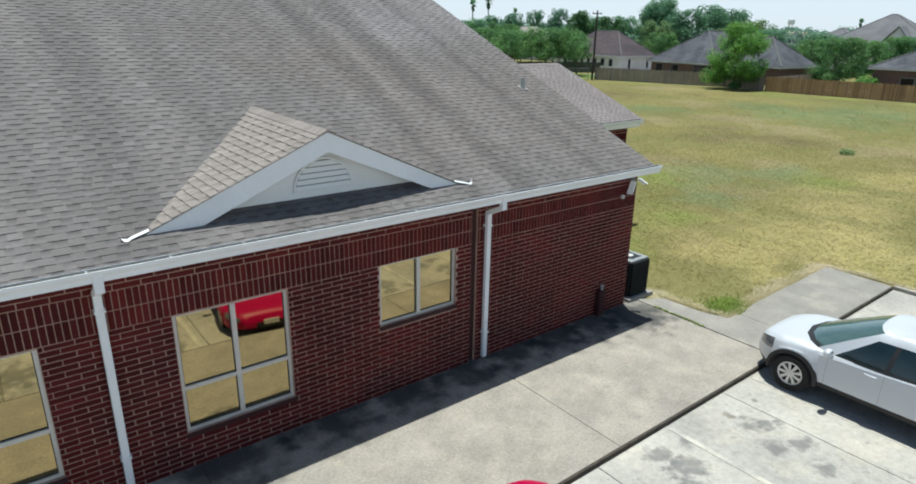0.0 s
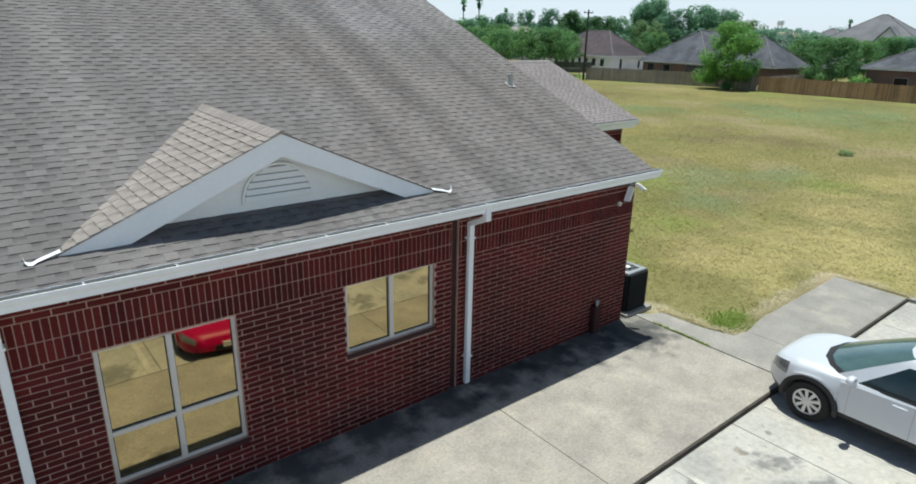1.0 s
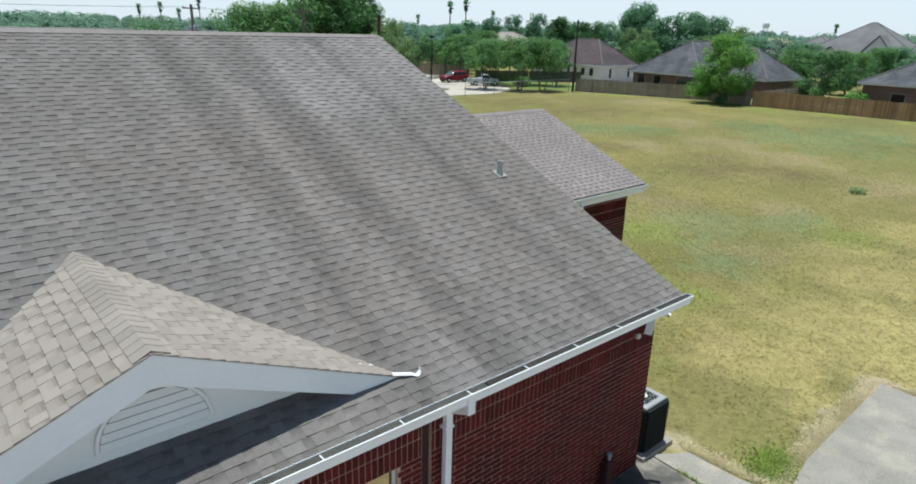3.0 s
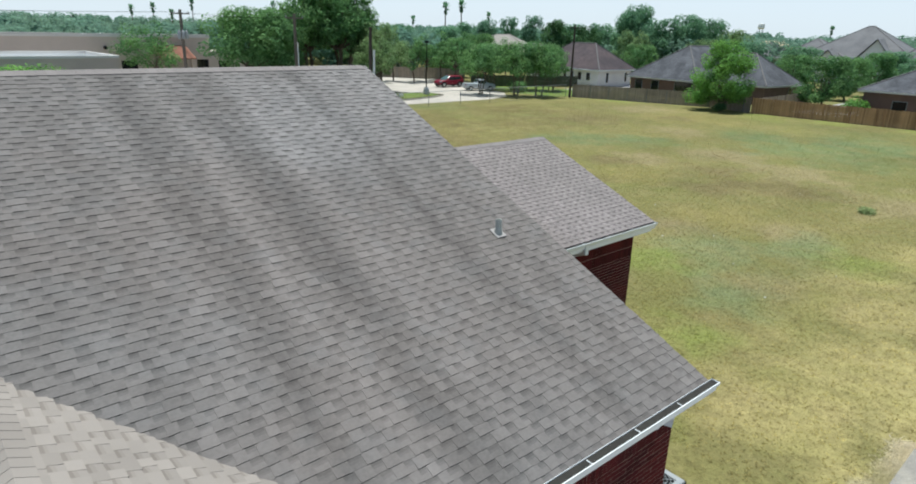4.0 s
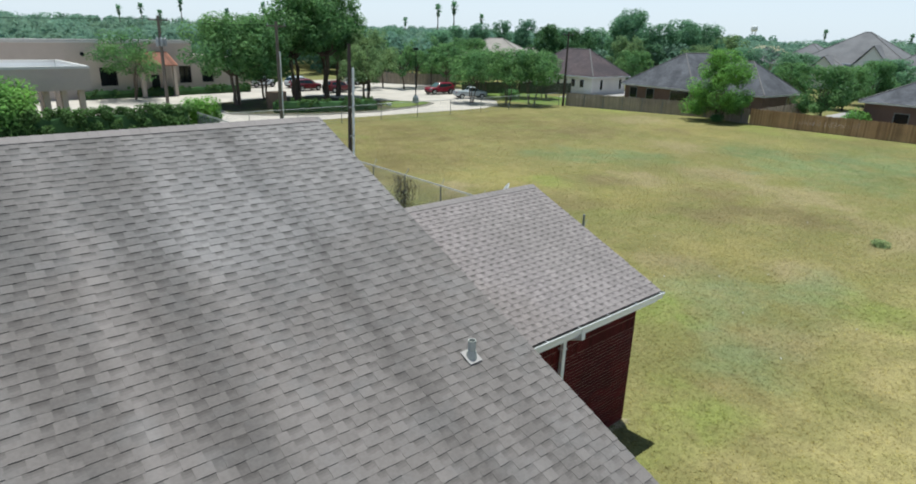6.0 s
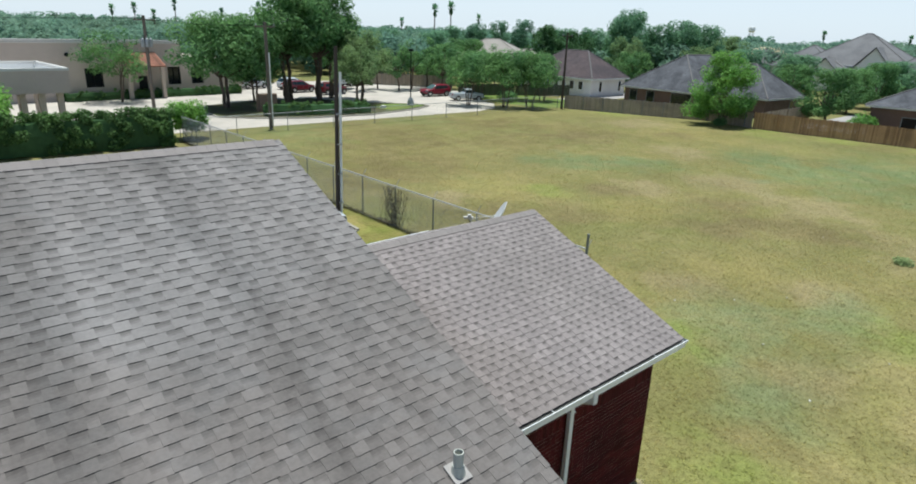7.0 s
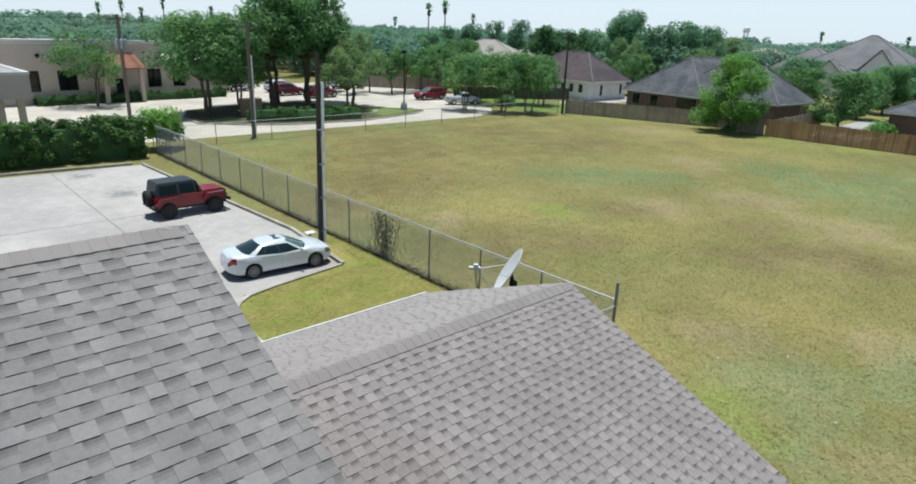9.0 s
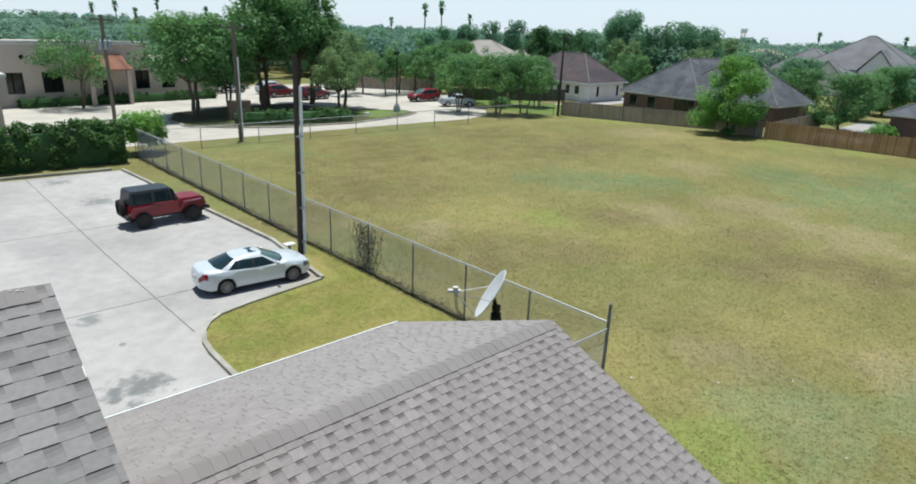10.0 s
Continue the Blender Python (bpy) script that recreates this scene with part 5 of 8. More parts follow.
        zt = (cab[1][5][2] + 0.047) if cab else smooth_at((roof0 + roof1) / 2 + 0.2, top)
        box(bm, (roof0 - 0.60, -0.30, zt - 0.03), (roof0 - 0.24, 0.30, zt + 0.004))
        part("sunroof", bm, CAR_GLASS, t, "dark sunroof glass")
    if rails:
        for s in (1, -1):
            bm = bmesh.new()
            pts = [(roof0 - 0.15 - k * (roof0 - roof1 - 0.2) / 8, s * hw * roof_w * 0.93) for k in range(9)]
            for (a, y0), (b, y1) in zip(pts, pts[1:]):
                tube(bm, (a, y0, smooth_at(a, top) + 0.02), (b, y1, smooth_at(b, top) + 0.012), 0.012, sides=6)
            part("roof_rail", bm, PLASTIC_BLACK, t)
    return t


def greenhouse(t, paint, low_ring, top_ring):
    """The cabin above the belt: glass and pillars between two half rings in plan, and a domed roof. Rings run from the windscreen's centre round one side to the rear window's centre."""
    levels = (-0.04, 0.03, 0.09, 0.5, 0.78, 1.0)
    kinds = ("windscreen", "windscreen", "windscreen", "pillar", "side_window", "side_window", "post", "side_window", "post", "side_window", "pillar", "rear_window", "rear_window", "rear_window")

    def spot(i, k, s):
        u = levels[k]
        a, b = Vector(low_ring[i]), Vector(top_ring[i])
        p = a.lerp(b, u)
        swell = 1 + 0.035 * math.sin(math.pi * min(1.0, max(0.0, u)))
        return Vector((p.x + (0.02 if i < 4 else -0.02 if i > 10 else 0.0) * math.sin(math.pi * max(0.0, u)), s * p.y * swell, p.z))

    faces = {}
    for i, kind in enumerate(kinds):
        for k in range(len(levels) - 1):
            for s in (1, -1):
                what = kind
                if kind in ("side_window", "post") and k == len(levels) - 2 or kind == "pillar":
                    what = "cabin_frame"
                elif k == 0 or kind == "post" or kind == "windscreen" and k == 1:
                    what = "glass_trim"
                side = s if what == "side_window" else 0
                faces.setdefault((what, side), []).append([spot(i, k, s), spot(i + 1, k, s), spot(i + 1, k + 1, s), spot(i, k + 1, s)])
    n = len(top_ring)
    mid_x = sum(p[0] for p in top_ring) / n
    for s in (1, -1):
        rings = [[spot(i, len(levels) - 1, s) for i in range(n)]]
        for share, lift in ((0.93, 0.022), (0.6, 0.045), (0.0, 0.055)):
            rings.append([Vector((mid_x + (p.x - mid_x) * (share if share else 0.55), p.y * share, p.z + lift)) for p in rings[0]])
        for r0, r1 in zip(rings, rings[1:]):
            for i in range(n - 1):
                faces.setdefault(("cabin_frame", 0), []).append([r0[i], r0[i + 1], r1[i + 1], r1[i]])
    look_of = {"windscreen": WINDSCREEN, "rear_window": CAR_GLASS, "side_window": CAR_GLASS, "cabin_frame": paint, "glass_trim": PLASTIC_BLACK}
    for (what, side), quads in faces.items():
        bm = bmesh.new()
        for q in quads:
            bm.faces.new([bm.verts.new(p) for p in q])
        bmesh.ops.remove_doubles(bm, verts=bm.verts, dist=0.0015)
        part(what, bm, look_of[what], t, smooth=40)


SUV_LOW = [(1.56, 0, 1.045), (1.50, 0.40, 1.035), (1.34, 0.66, 1.02), (1.14, 0.79, 1.01), (0.84, 0.845, 1.0), (0.46, 0.87, 1.015), (0.075, 0.88, 1.03), (0.005, 0.88, 1.03), (-0.80, 0.875, 1.07), (-0.89, 0.87, 1.08), (-1.62, 0.84, 1.15), (-1.95, 0.78, 1.14), (-2.12, 0.62, 1.12), (-2.18, 0.35, 1.12), (-2.20, 0, 1.12)]
SUV_TOP = [(0.42, 0, 1.62), (0.40, 0.34, 1.615), (0.33, 0.52, 1.605), (0.26, 0.60, 1.59), (0.14, 0.62, 1.585), (0.06, 0.635, 1.60), (0.0, 0.645, 1.605), (-0.07, 0.645, 1.61), (-0.80, 0.64, 1.60), (-0.88, 0.635, 1.595), (-1.45, 0.61, 1.57), (-1.62, 0.57, 1.555), (-1.72, 0.47, 1.555), (-1.76, 0.25, 1.56), (-1.77, 0, 1.56)]
SEDAN_LOW = [(1.20, 0, 0.99), (1.14, 0.40, 0.985), (1.00, 0.64, 0.975), (0.84, 0.77, 0.96), (0.70, 0.81, 0.945), (0.2, 0.845, 0.94), (-0.16, 0.85, 0.95), (-0.22, 0.85, 0.95), (-0.85, 0.83, 0.975), (-0.90, 0.827, 0.98), (-1.20, 0.79, 1.0), (-1.44, 0.70, 1.03), (-1.62, 0.58, 1.05), (-1.70, 0.34, 1.06), (-1.72, 0, 1.06)]
SEDAN_TOP = [(0.30, 0, 1.375), (0.28, 0.32, 1.37), (0.22, 0.48, 1.36), (0.16, 0.54, 1.35), (0.08, 0.555, 1.345), (-0.1, 0.565, 1.36), (-0.2, 0.565, 1.365), (-0.26, 0.565, 1.365), (-0.62, 0.55, 1.35), (-0.66, 0.545, 1.345), (-0.78, 0.52, 1.325), (-0.86, 0.50, 1.31), (-0.90, 0.43, 1.315), (-0.93, 0.24, 1.32), (-0.94, 0, 1.325)]


def suv(name, label, at, paint, group="", spokes=9, rim_mat=RIM):
    L = 4.62
    return car(name, label, "car", at, L, 1.84,
               top=[(-2.31, 0.92), (-2.25, 1.08), (-2.1, 1.14), (-1.0, 1.11), (0.6, 1.02), (1.2, 1.035), (1.45, 1.035), (1.75, 1.005), (2.0, 0.955), (2.16, 0.895), (2.26, 0.80), (2.31, 0.64)],
               belt=[(-2.31, 0.89), (-2.1, 1.10), (-1.0, 1.08), (0.6, 1.0), (1.3, 0.97), (1.75, 0.925), (2.0, 0.88), (2.16, 0.83), (2.26, 0.745), (2.31, 0.60)],
               cab=(SUV_LOW, SUV_TOP),
               cowl=1.33, roof0=0.42, roof1=-1.75, tail=-2.16, wheels=(1.47, -1.28), wheel_r=0.36, paint=paint, sill=0.33,
               glass_from=-1.85, glass_to=0.86, posts=(0.04, -0.98), lower=PLASTIC_BLACK, spokes=spokes, rim_mat=rim_mat, rim_share=0.63, rails=False, roof_w=0.72, plan=0.5, group=group)


def sedan(name, label, at, paint, group="", sunroof=False, rim_mat=RIM, plan=0.16, front_plate=False):
    L = 4.62
    return car(name, label, "car", at, L, 1.80,
               top=[(-2.31, 0.80), (-2.26, 0.99), (-2.12, 1.05), (-1.7, 1.075), (-1.2, 1.0), (0.0, 0.96), (0.7, 0.965), (1.2, 0.995), (1.5, 0.965), (1.85, 0.90), (2.1, 0.82), (2.25, 0.71), (2.31, 0.56)],
               belt=[(-2.31, 0.76), (-2.15, 0.96), (-1.5, 0.985), (0.0, 0.925), (1.1, 0.915), (1.7, 0.85), (2.05, 0.77), (2.24, 0.67), (2.31, 0.52)],
               cab=(SEDAN_LOW, SEDAN_TOP),
               cowl=1.18, roof0=0.32, roof1=-0.78, tail=-1.62, wheels=(1.40, -1.36), wheel_r=0.325, paint=paint, sill=0.25,
               glass_from=-1.22, glass_to=0.88, posts=(-0.15,), spokes=10, rim_mat=rim_mat, rim_share=0.74, sunroof=sunroof, roof_w=0.68, group=group, plan=max(plan, 0.42), front_plate=front_plate)


suv("sport_utility_car", "silver-white compact utility car parked nose to the kerb", pose(0.38, -5.65, -0.09, 0, 0, 90), PAINT_SILVER, spokes=9)
sedan("sedan_car", "pearl white sedan with dark sunroof in the rear car park", pose(8.2, 23.95, -0.012, 0, 0, -5) @ Matrix.Scale(0.88, 4), PAINT_WHITE, sunroof=True, rim_mat=RIM_DARK)
sedan("sedan_car", "bright red sedan parked facing the brick wall", pose(-7.05, -5.60, -0.09, 0, 0, 98) @ Matrix.Diagonal((0.98, 1.0, 0.67, 1)), PAINT_RED, plan=0.28, front_plate=True)


def off_roader(at):
    """A boxy two-door off-road car with hard top, flared arches and spare wheel."""
    t = thing("off_road_car", "red off-road car with black hard top and spare wheel", "car", at=at)

    def block(name, lo, hi, material, bev=0.03, label="", taper=None):
        bm = bmesh.new()
        c = box(bm, lo, hi)
        if taper:
            for v in c:
                if v.co.z > (lo[2] + hi[2]) / 2:
                    v.co.x = v.co.x + (taper[0] if v.co.x > (lo[0] + hi[0]) / 2 else taper[1])
                    v.co.y *= taper[2]
        bmesh.ops.bevel(bm, geom=bm.edges[:], offset=bev, segments=2, affect="EDGES")
        return part(name, bm, material, t, label, smooth=35)

    block("chassis", (-1.75, -0.55, 0.38), (1.85, 0.55, 0.6), PLASTIC_BLACK)
    tub = block("body", (-1.72, -0.76, 0.55), (0.62, 0.76, 1.16), PAINT_DEEP, 0.04)
    block("hood", (0.55, -0.66, 0.60), (1.78, 0.66, 1.17), PAINT_DEEP, 0.06, taper=(-0.03, 0, 0.94))
    block("grille", (1.70, -0.62, 0.62), (1.80, 0.62, 1.10), PAINT_DEEP, 0.02)
    block("hard_top", (-1.72, -0.73, 1.165), (0.32, 0.73, 1.80), PAINT_BLACK, 0.05, "black hard top", taper=(-0.12, 0.10, 0.90))
    for s in (1, -1):
        bm = bmesh.new()
        c = [(0.18, s * 0.735, 1.20), (-0.55, s * 0.735, 1.20), (-0.55, s * 0.668, 1.70), (0.10, s * 0.668, 1.70)]
        lo = [bm.verts.new((p[0], p[1] + s * 0.012, p[2])) for p in c]
        hi = [bm.verts.new((p[0], p[1] - s * 0.02, p[2])) for p in c]
        bm.faces.new(lo)
        bm.faces.new(hi[::-1])
        for j in range(4):
            bm.faces.new((lo[j], lo[(j + 1) % 4], hi[(j + 1) % 4], hi[j]))
        part("side_window", bm, CAR_GLASS, t)
        bm = bmesh.new()
        c = [(-0.70, s * 0.733, 1.22), (-1.55, s * 0.733, 1.22), (-1.52, s * 0.672, 1.67), (-0.70, s * 0.672, 1.67)]
        lo = [bm.verts.new((p[0], p[1] + s * 0.012, p[2])) for p in c]
        hi = [bm.verts.new((p[0], p[1] - s * 0.02, p[2])) for p in c]
        bm.faces.new(lo)
        bm.faces.new(hi[::-1])
        for j in range(4):
            bm.faces.new((lo[j], lo[(j + 1) % 4], hi[(j + 1) % 4], hi[j]))
        part("quarter_window", bm, CAR_GLASS, t)
        bm = bmesh.new()
        box(bm, (-0.62, s * 0.755 - 0.012, 0.68), (0.28, s * 0.755 + 0.018, 1.17))
        bmesh.ops.bevel(bm, geom=bm.edges[:], offset=0.012, segments=1, affect="EDGES")
        door = part("door", bm, PAINT_DEEP, t)
        bm = bmesh.new()
        box(bm, (-0.52, s * 0.775, 1.02), (-0.36, s * 0.80, 1.06))
        part("handle", bm, PLASTIC_BLACK, door)
        for wx in (1.17, -1.17):
            bm = bmesh.new()
            pts = [(-0.62, 0.0), (-0.46, 0.28), (0.42, 0.30), (0.60, 0.12)]
            for (a, za), (b, zb) in zip(pts, pts[1:]):
                c = [(wx + a, 0.88 + za - 0.14), (wx + b, 0.88 + zb - 0.14), (wx + b, 0.94 + zb - 0.14), (wx + a, 0.94 + za - 0.14)]
                m = Matrix(((1, 0, 0, 0), (0, 0, 1, 0), (0, 1, 0, 0), (0, 0, 0, 1)))
                prism(bm, c, min(s * 0.66, s * 0.94), max(s * 0.66, s * 0.94), m)
            part("wheel_arch", bm, PAINT_MAROON, t, "flared wheel arch")
            wheel_parts(t, wx, s * 0.78, 0.40, 0.26, s, 5, PLASTIC_BLACK, 0.55)
        bm = bmesh.new()
        lathe(bm, [(0.10, 0), (0.10, 0.03), (0.07, 0.045)], pose(1.80, s * 0.47, 0.93, 0, 90, 0), 16)
        part("headlight", bm, LIGHT_CLEAR, t, "round headlight", smooth=30)
        bm = bmesh.new()
        box(bm, (-1.76, s * 0.70 - 0.06, 0.80), (-1.70, s * 0.70 + 0.06, 1.02))
        part("tail_light", bm, LIGHT_RED, t, "red tail light")
        bm = bmesh.new()
        box(bm, (0.30, s * 0.80, 1.22), (0.38, s * 0.98, 1.40))
        bmesh.ops.bevel(bm, geom=bm.edges[:], offset=0.02, segments=1, affect="EDGES")
        part("side_mirror", bm, PLASTIC_BLACK, t)
    bm = bmesh.new()
    c = [(0.56, -0.69, 1.19), (0.56, 0.69, 1.19), (0.30, 0.64, 1.74), (0.30, -0.64, 1.74)]
    lo = [bm.verts.new(p) for p in c]
    hi = [bm.verts.new((p[0] - 0.05, p[1], p[2] - 0.02)) for p in c]
    bm.faces.new(lo)
    bm.faces.new(hi[::-1])
    for j in range(4):
        bm.faces.new((lo[j], lo[(j + 1) % 4], hi[(j + 1) % 4], hi[j]))
    part("windscreen", bm, CAR_GLASS, t)
    block("front_bumper", (1.80, -0.84, 0.52), (1.98, 0.84, 0.70), PLASTIC_BLACK, 0.03)
    bm = bmesh.new()
    for a, b in (((1.94, -0.35, 0.7), (1.92, -0.30, 1.0)), ((1.92, -0.30, 1.0), (1.92, 0.30, 1.0)), ((1.92, 0.30, 1.0), (1.94, 0.35, 0.7))):
        tube(bm, a, b, 0.03)
    part("bull_bar", bm, PLASTIC_BLACK, t)
    block("rear_bumper", (-1.92, -0.78, 0.50), (-1.74, 0.78, 0.66), PLASTIC_BLACK, 0.03)
    w = new("spare_wheel")
    w.parent = t
    bm = bmesh.new()
    lathe(bm, [(0.24, -0.12), (0.36, -0.12), (0.395, -0.08), (0.395, 0.08), (0.36, 0.12), (0.22, 0.12), (0.2, 0.06), (0.05, 0.05)], pose(-1.90, 0.05, 0.98, 0, -90, 0), 26)
    part("tyre", bm, RUBBER, w, smooth=35)


off_roader(pose(8.05, 33.35, -0.012, 0, 0, 2) @ Matrix.Scale(0.95, 4))

# far car park
def pickup(at, paint):
    return car("pickup_truck", "silver-blue pickup truck in the far car park", "truck", at, 5.6, 1.98,
               top=[(-2.8, 0.95), (-2.75, 1.22), (-0.62, 1.24), (-0.6, 1.25), (-0.55, 1.6), (-0.35, 1.88), (0.6, 1.88), (0.85, 1.75), (1.3, 1.32), (1.5, 1.28), (2.5, 1.15), (2.75, 0.95), (2.8, 0.8)],
               belt=[(-2.8, 0.93), (-2.7, 1.20), (0.0, 1.22), (1.3, 1.2), (2.4, 1.05), (2.8, 0.78)],
               cowl=1.3, roof0=0.65, roof1=-0.38, tail=-0.58, wheels=(1.78, -1.7), wheel_r=0.40, paint=paint, sill=0.45,
               glass_from=-0.5, glass_to=1.05, posts=(0.2,), spokes=6, roof_w=0.74)


pickup(pose(52.4, 62.6, -0.015, 0, 0, -22) @ Matrix.Scale(0.82, 4), PAINT_STEEL)
far_cars = [("deep red hatchback in the far car park", 52.2, 68.9, 175, PAINT_CHERRY), ("maroon utility car under the far trees", 40.0, 76.4, 8, PAINT_MAROON),
            ("white utility car in the far car park", 38.4, 84.8, 10, PAINT_WHITE), ("maroon utility car in the far car park", 37.2, 80.4, 8, PAINT_MAROON),
            ("white utility car in the far car park", 49.5, 86.5, 20, PAINT_WHITE), ("white utility car in the far car park", 33.6, 87.5, 10, PAINT_WHITE)]
for lab, x, y, r, p in far_cars:
    suv("parked_car", lab, pose(x, y, -0.015, 0, 0, r), p, "cars in the far car park")


# ---- fences and poles ----
def chain_fence(name, label, a, b, h, spacing, rail=True, arms=False, material=GALV, dark=GALV_DARK, step=0.07, wire=0.003, z0=-0.03, ends=True):
    """Steel posts, a top rail and woven wire from a to b."""
    t = thing(name, label, "fence")
    a, b = Vector((*a, 0)), Vector((*b, 0))
    run = (b - a).length
    d = (b - a) / run
    n = max(1, round(run / spacing))
    for i in range(n + 1):
        if not ends and i in (0, n):
            continue
        p = a + d * (run * i / n)
        bm = bmesh.new()
        tube(bm, (p.x, p.y, z0 - 0.1), (p.x, p.y, h), 0.03, sides=8)
        post = part("post", bm, dark, t)
        if arms:
            bm = bmesh.new()
            out = Vector((d.y, -d.x, 0))
            tube(bm, (p.x, p.y, h - 0.02), (p.x + out.x * 0.22, p.y + out.y * 0.22, h + 0.30), 0.012, sides=6)
            part("arm", bm, material, post)
    if rail:
        bm = bmesh.new()
        tube(bm, (a.x, a.y, h), (b.x, b.y, h), 0.026, sides=8)
        part("top_rail", bm, material, t)
    verts, faces = [], []
    nrm = Vector((-d.y, d.x, 0))
    lift = h - z0

    def strand(p, q, off):
        base = len(verts)
        w = (q - p).normalized()
        u = w.cross(nrm).normalized()
        for e in (p, q):
            for k in range(3):
                ang = k * math.tau / 3
                verts.append(tuple(e + nrm * (off + wire * math.cos(ang)) + u * (wire * math.sin(ang))))
        for k in range(3):
            faces.append((base + k, base + (k + 1) % 3, base + 3 + (k + 1) % 3, base + 3 + k))

    s = -lift
    while s < run:
        for sign in (1, -1):
            s0, s1 = s, s + lift
            lo, hi = max(s0, 0.0), min(s1, run)
            if hi - lo > 0.02:
                za, zb = z0 + (lo - s0), z0 + (hi - s0)
                if sign < 0:
                    za, zb = h - (lo - s0), h - (hi - s0)
                strand(a + d * lo + Vector((0, 0, za)), a + d * hi + Vector((0, 0, zb)), 0.035 + 0.003 * sign)
        s += step
    ob = joined("wire_mesh", verts, faces, material, t)
    return t


FC = (12.40, 11.45)
FE = (11.45, 49.2)
chain_fence("chain_link_fence", "weathered chain-link fence along the field", FC, FE, 1.93, 2.76, arms=True)
chain_fence("chain_link_fence", "short chain-link fence from corner post to building", FC, (6.2, 11.5), 1.75, 3.1, ends=False)
chain_fence("chain_link_fence", "chain-link fence beside the far drive", (11.6, 50.4), (57.2, 50.9), 1.55, 4.4, step=0.11, wire=0.002)
bm = bmesh.new()
tube(bm, (FC[0], FC[1], -0.1), (FC[0], FC[1], 2.42), 0.045, sides=10)
lathe(bm, [(0.05, 2.42), (0.05, 2.45), (0.02, 2.48)], Matrix.Translation((*FC, 0)), 10)
solid("fence_post", bm, GALV_DARK, "tall grey steel corner post of the chain-link fence", "fence post")


def board_fence(name, label, pts, h, material, width=0.15):
    """Upright boards with rails, along a line of points."""
    t = thing(name, label, "fence")
    rng = random.Random(len(pts) * 7 + 1)
    shared = {}
    count = 0
    verts, faces = [], []
    for a, b in zip(pts, pts[1:]):
        a, b = Vector((*a, 0)), Vector((*b, 0))
        d = (b - a).normalized()
        run = (b - a).length
        ang = math.degrees(math.atan2(d.y, d.x))
        s = 0.0
        while s < run - 0.05:
            hh = round(h + rng.choice((-0.03, -0.015, 0, 0.015, 0.03)), 3)
            off = rng.choice((0.0, 0.008, 0.016))
            m = Matrix.Translation(a + d * s) @ pose(0, 0, 0, 0, 0, ang)
            pt = [(x, y, z) for x in (0.005, width - 0.005) for y in (off, off + 0.02) for z in (-0.05, hh)]
            if count < 280:
                if hh not in shared:
                    me = bpy.data.meshes.new("board")
                    me.from_pydata([(x, y - off, z) for x, y, z in pt], [], BOX_FACES)
                    me.materials.append(material)
                    shared[hh] = me
                ob = new("board", shared[hh])
                ob.parent = t
                ob.matrix_basis = m @ Matrix.Translation((0, off, 0))
                count += 1
            else:
                base = len(verts)
                verts += [tuple(m @ Vector(p)) for p in pt]
                faces += [tuple(base + i for i in f) for f in BOX_FACES]
            s += width
        for z in (0.35, h - 0.35):
            bm = bmesh.new()
            box(bm, (0, 0.04, z), (run, 0.08, z + 0.09), Matrix.Translation(a) @ pose(0, 0, 0, 0, 0, ang))
            part("rail", bm, material, t)
        k = 0.0
        while k < run:
            bm = bmesh.new()
            box(bm, (k, -0.10, -0.1), (k + 0.06, -0.02, h + 0.06), Matrix.Translation(a) @ pose(0, 0, 0, 0, 0, ang))
            part("post", bm, GALV_DARK if material is WOOD_GREY else material, t)
            k += 2.4
    if verts:
        joined("board_field", verts, faces, material, t)


board_fence("wooden_fence", "weathered grey board fence beside the field", [(58.2, 50.6), (64.5, 34.8), (63.4, 29.2)], 1.62, WOOD_GREY)
board_fence("wooden_fence", "pale board fence between the back gardens", [(64.0, 28.6), (78.4, 29.2)], 1.62, WOOD_PALE)
# dark green boards added for the shaded hedge and grass behind the trees
board_fence("wooden_fence", "dark green boards in place of shaded growth behind the small trees", [(71.5, 60.8), (64.0, 65.0), (56.0, 68.5)], 1.6, DARK_GROWTH)
board_fence("wooden_fence", "grey board fence behind the far car park", [(50.5, 92.0), (62.5, 77.5)], 1.8, WOOD_GREY)
board_fence("wooden_fence", "orange-brown cedar board fence beside the field", [(63.3, 29.0), (64.6, 16.4), (66.5, -3.0), (68, -22)], 1.66, WOOD_BROWN)


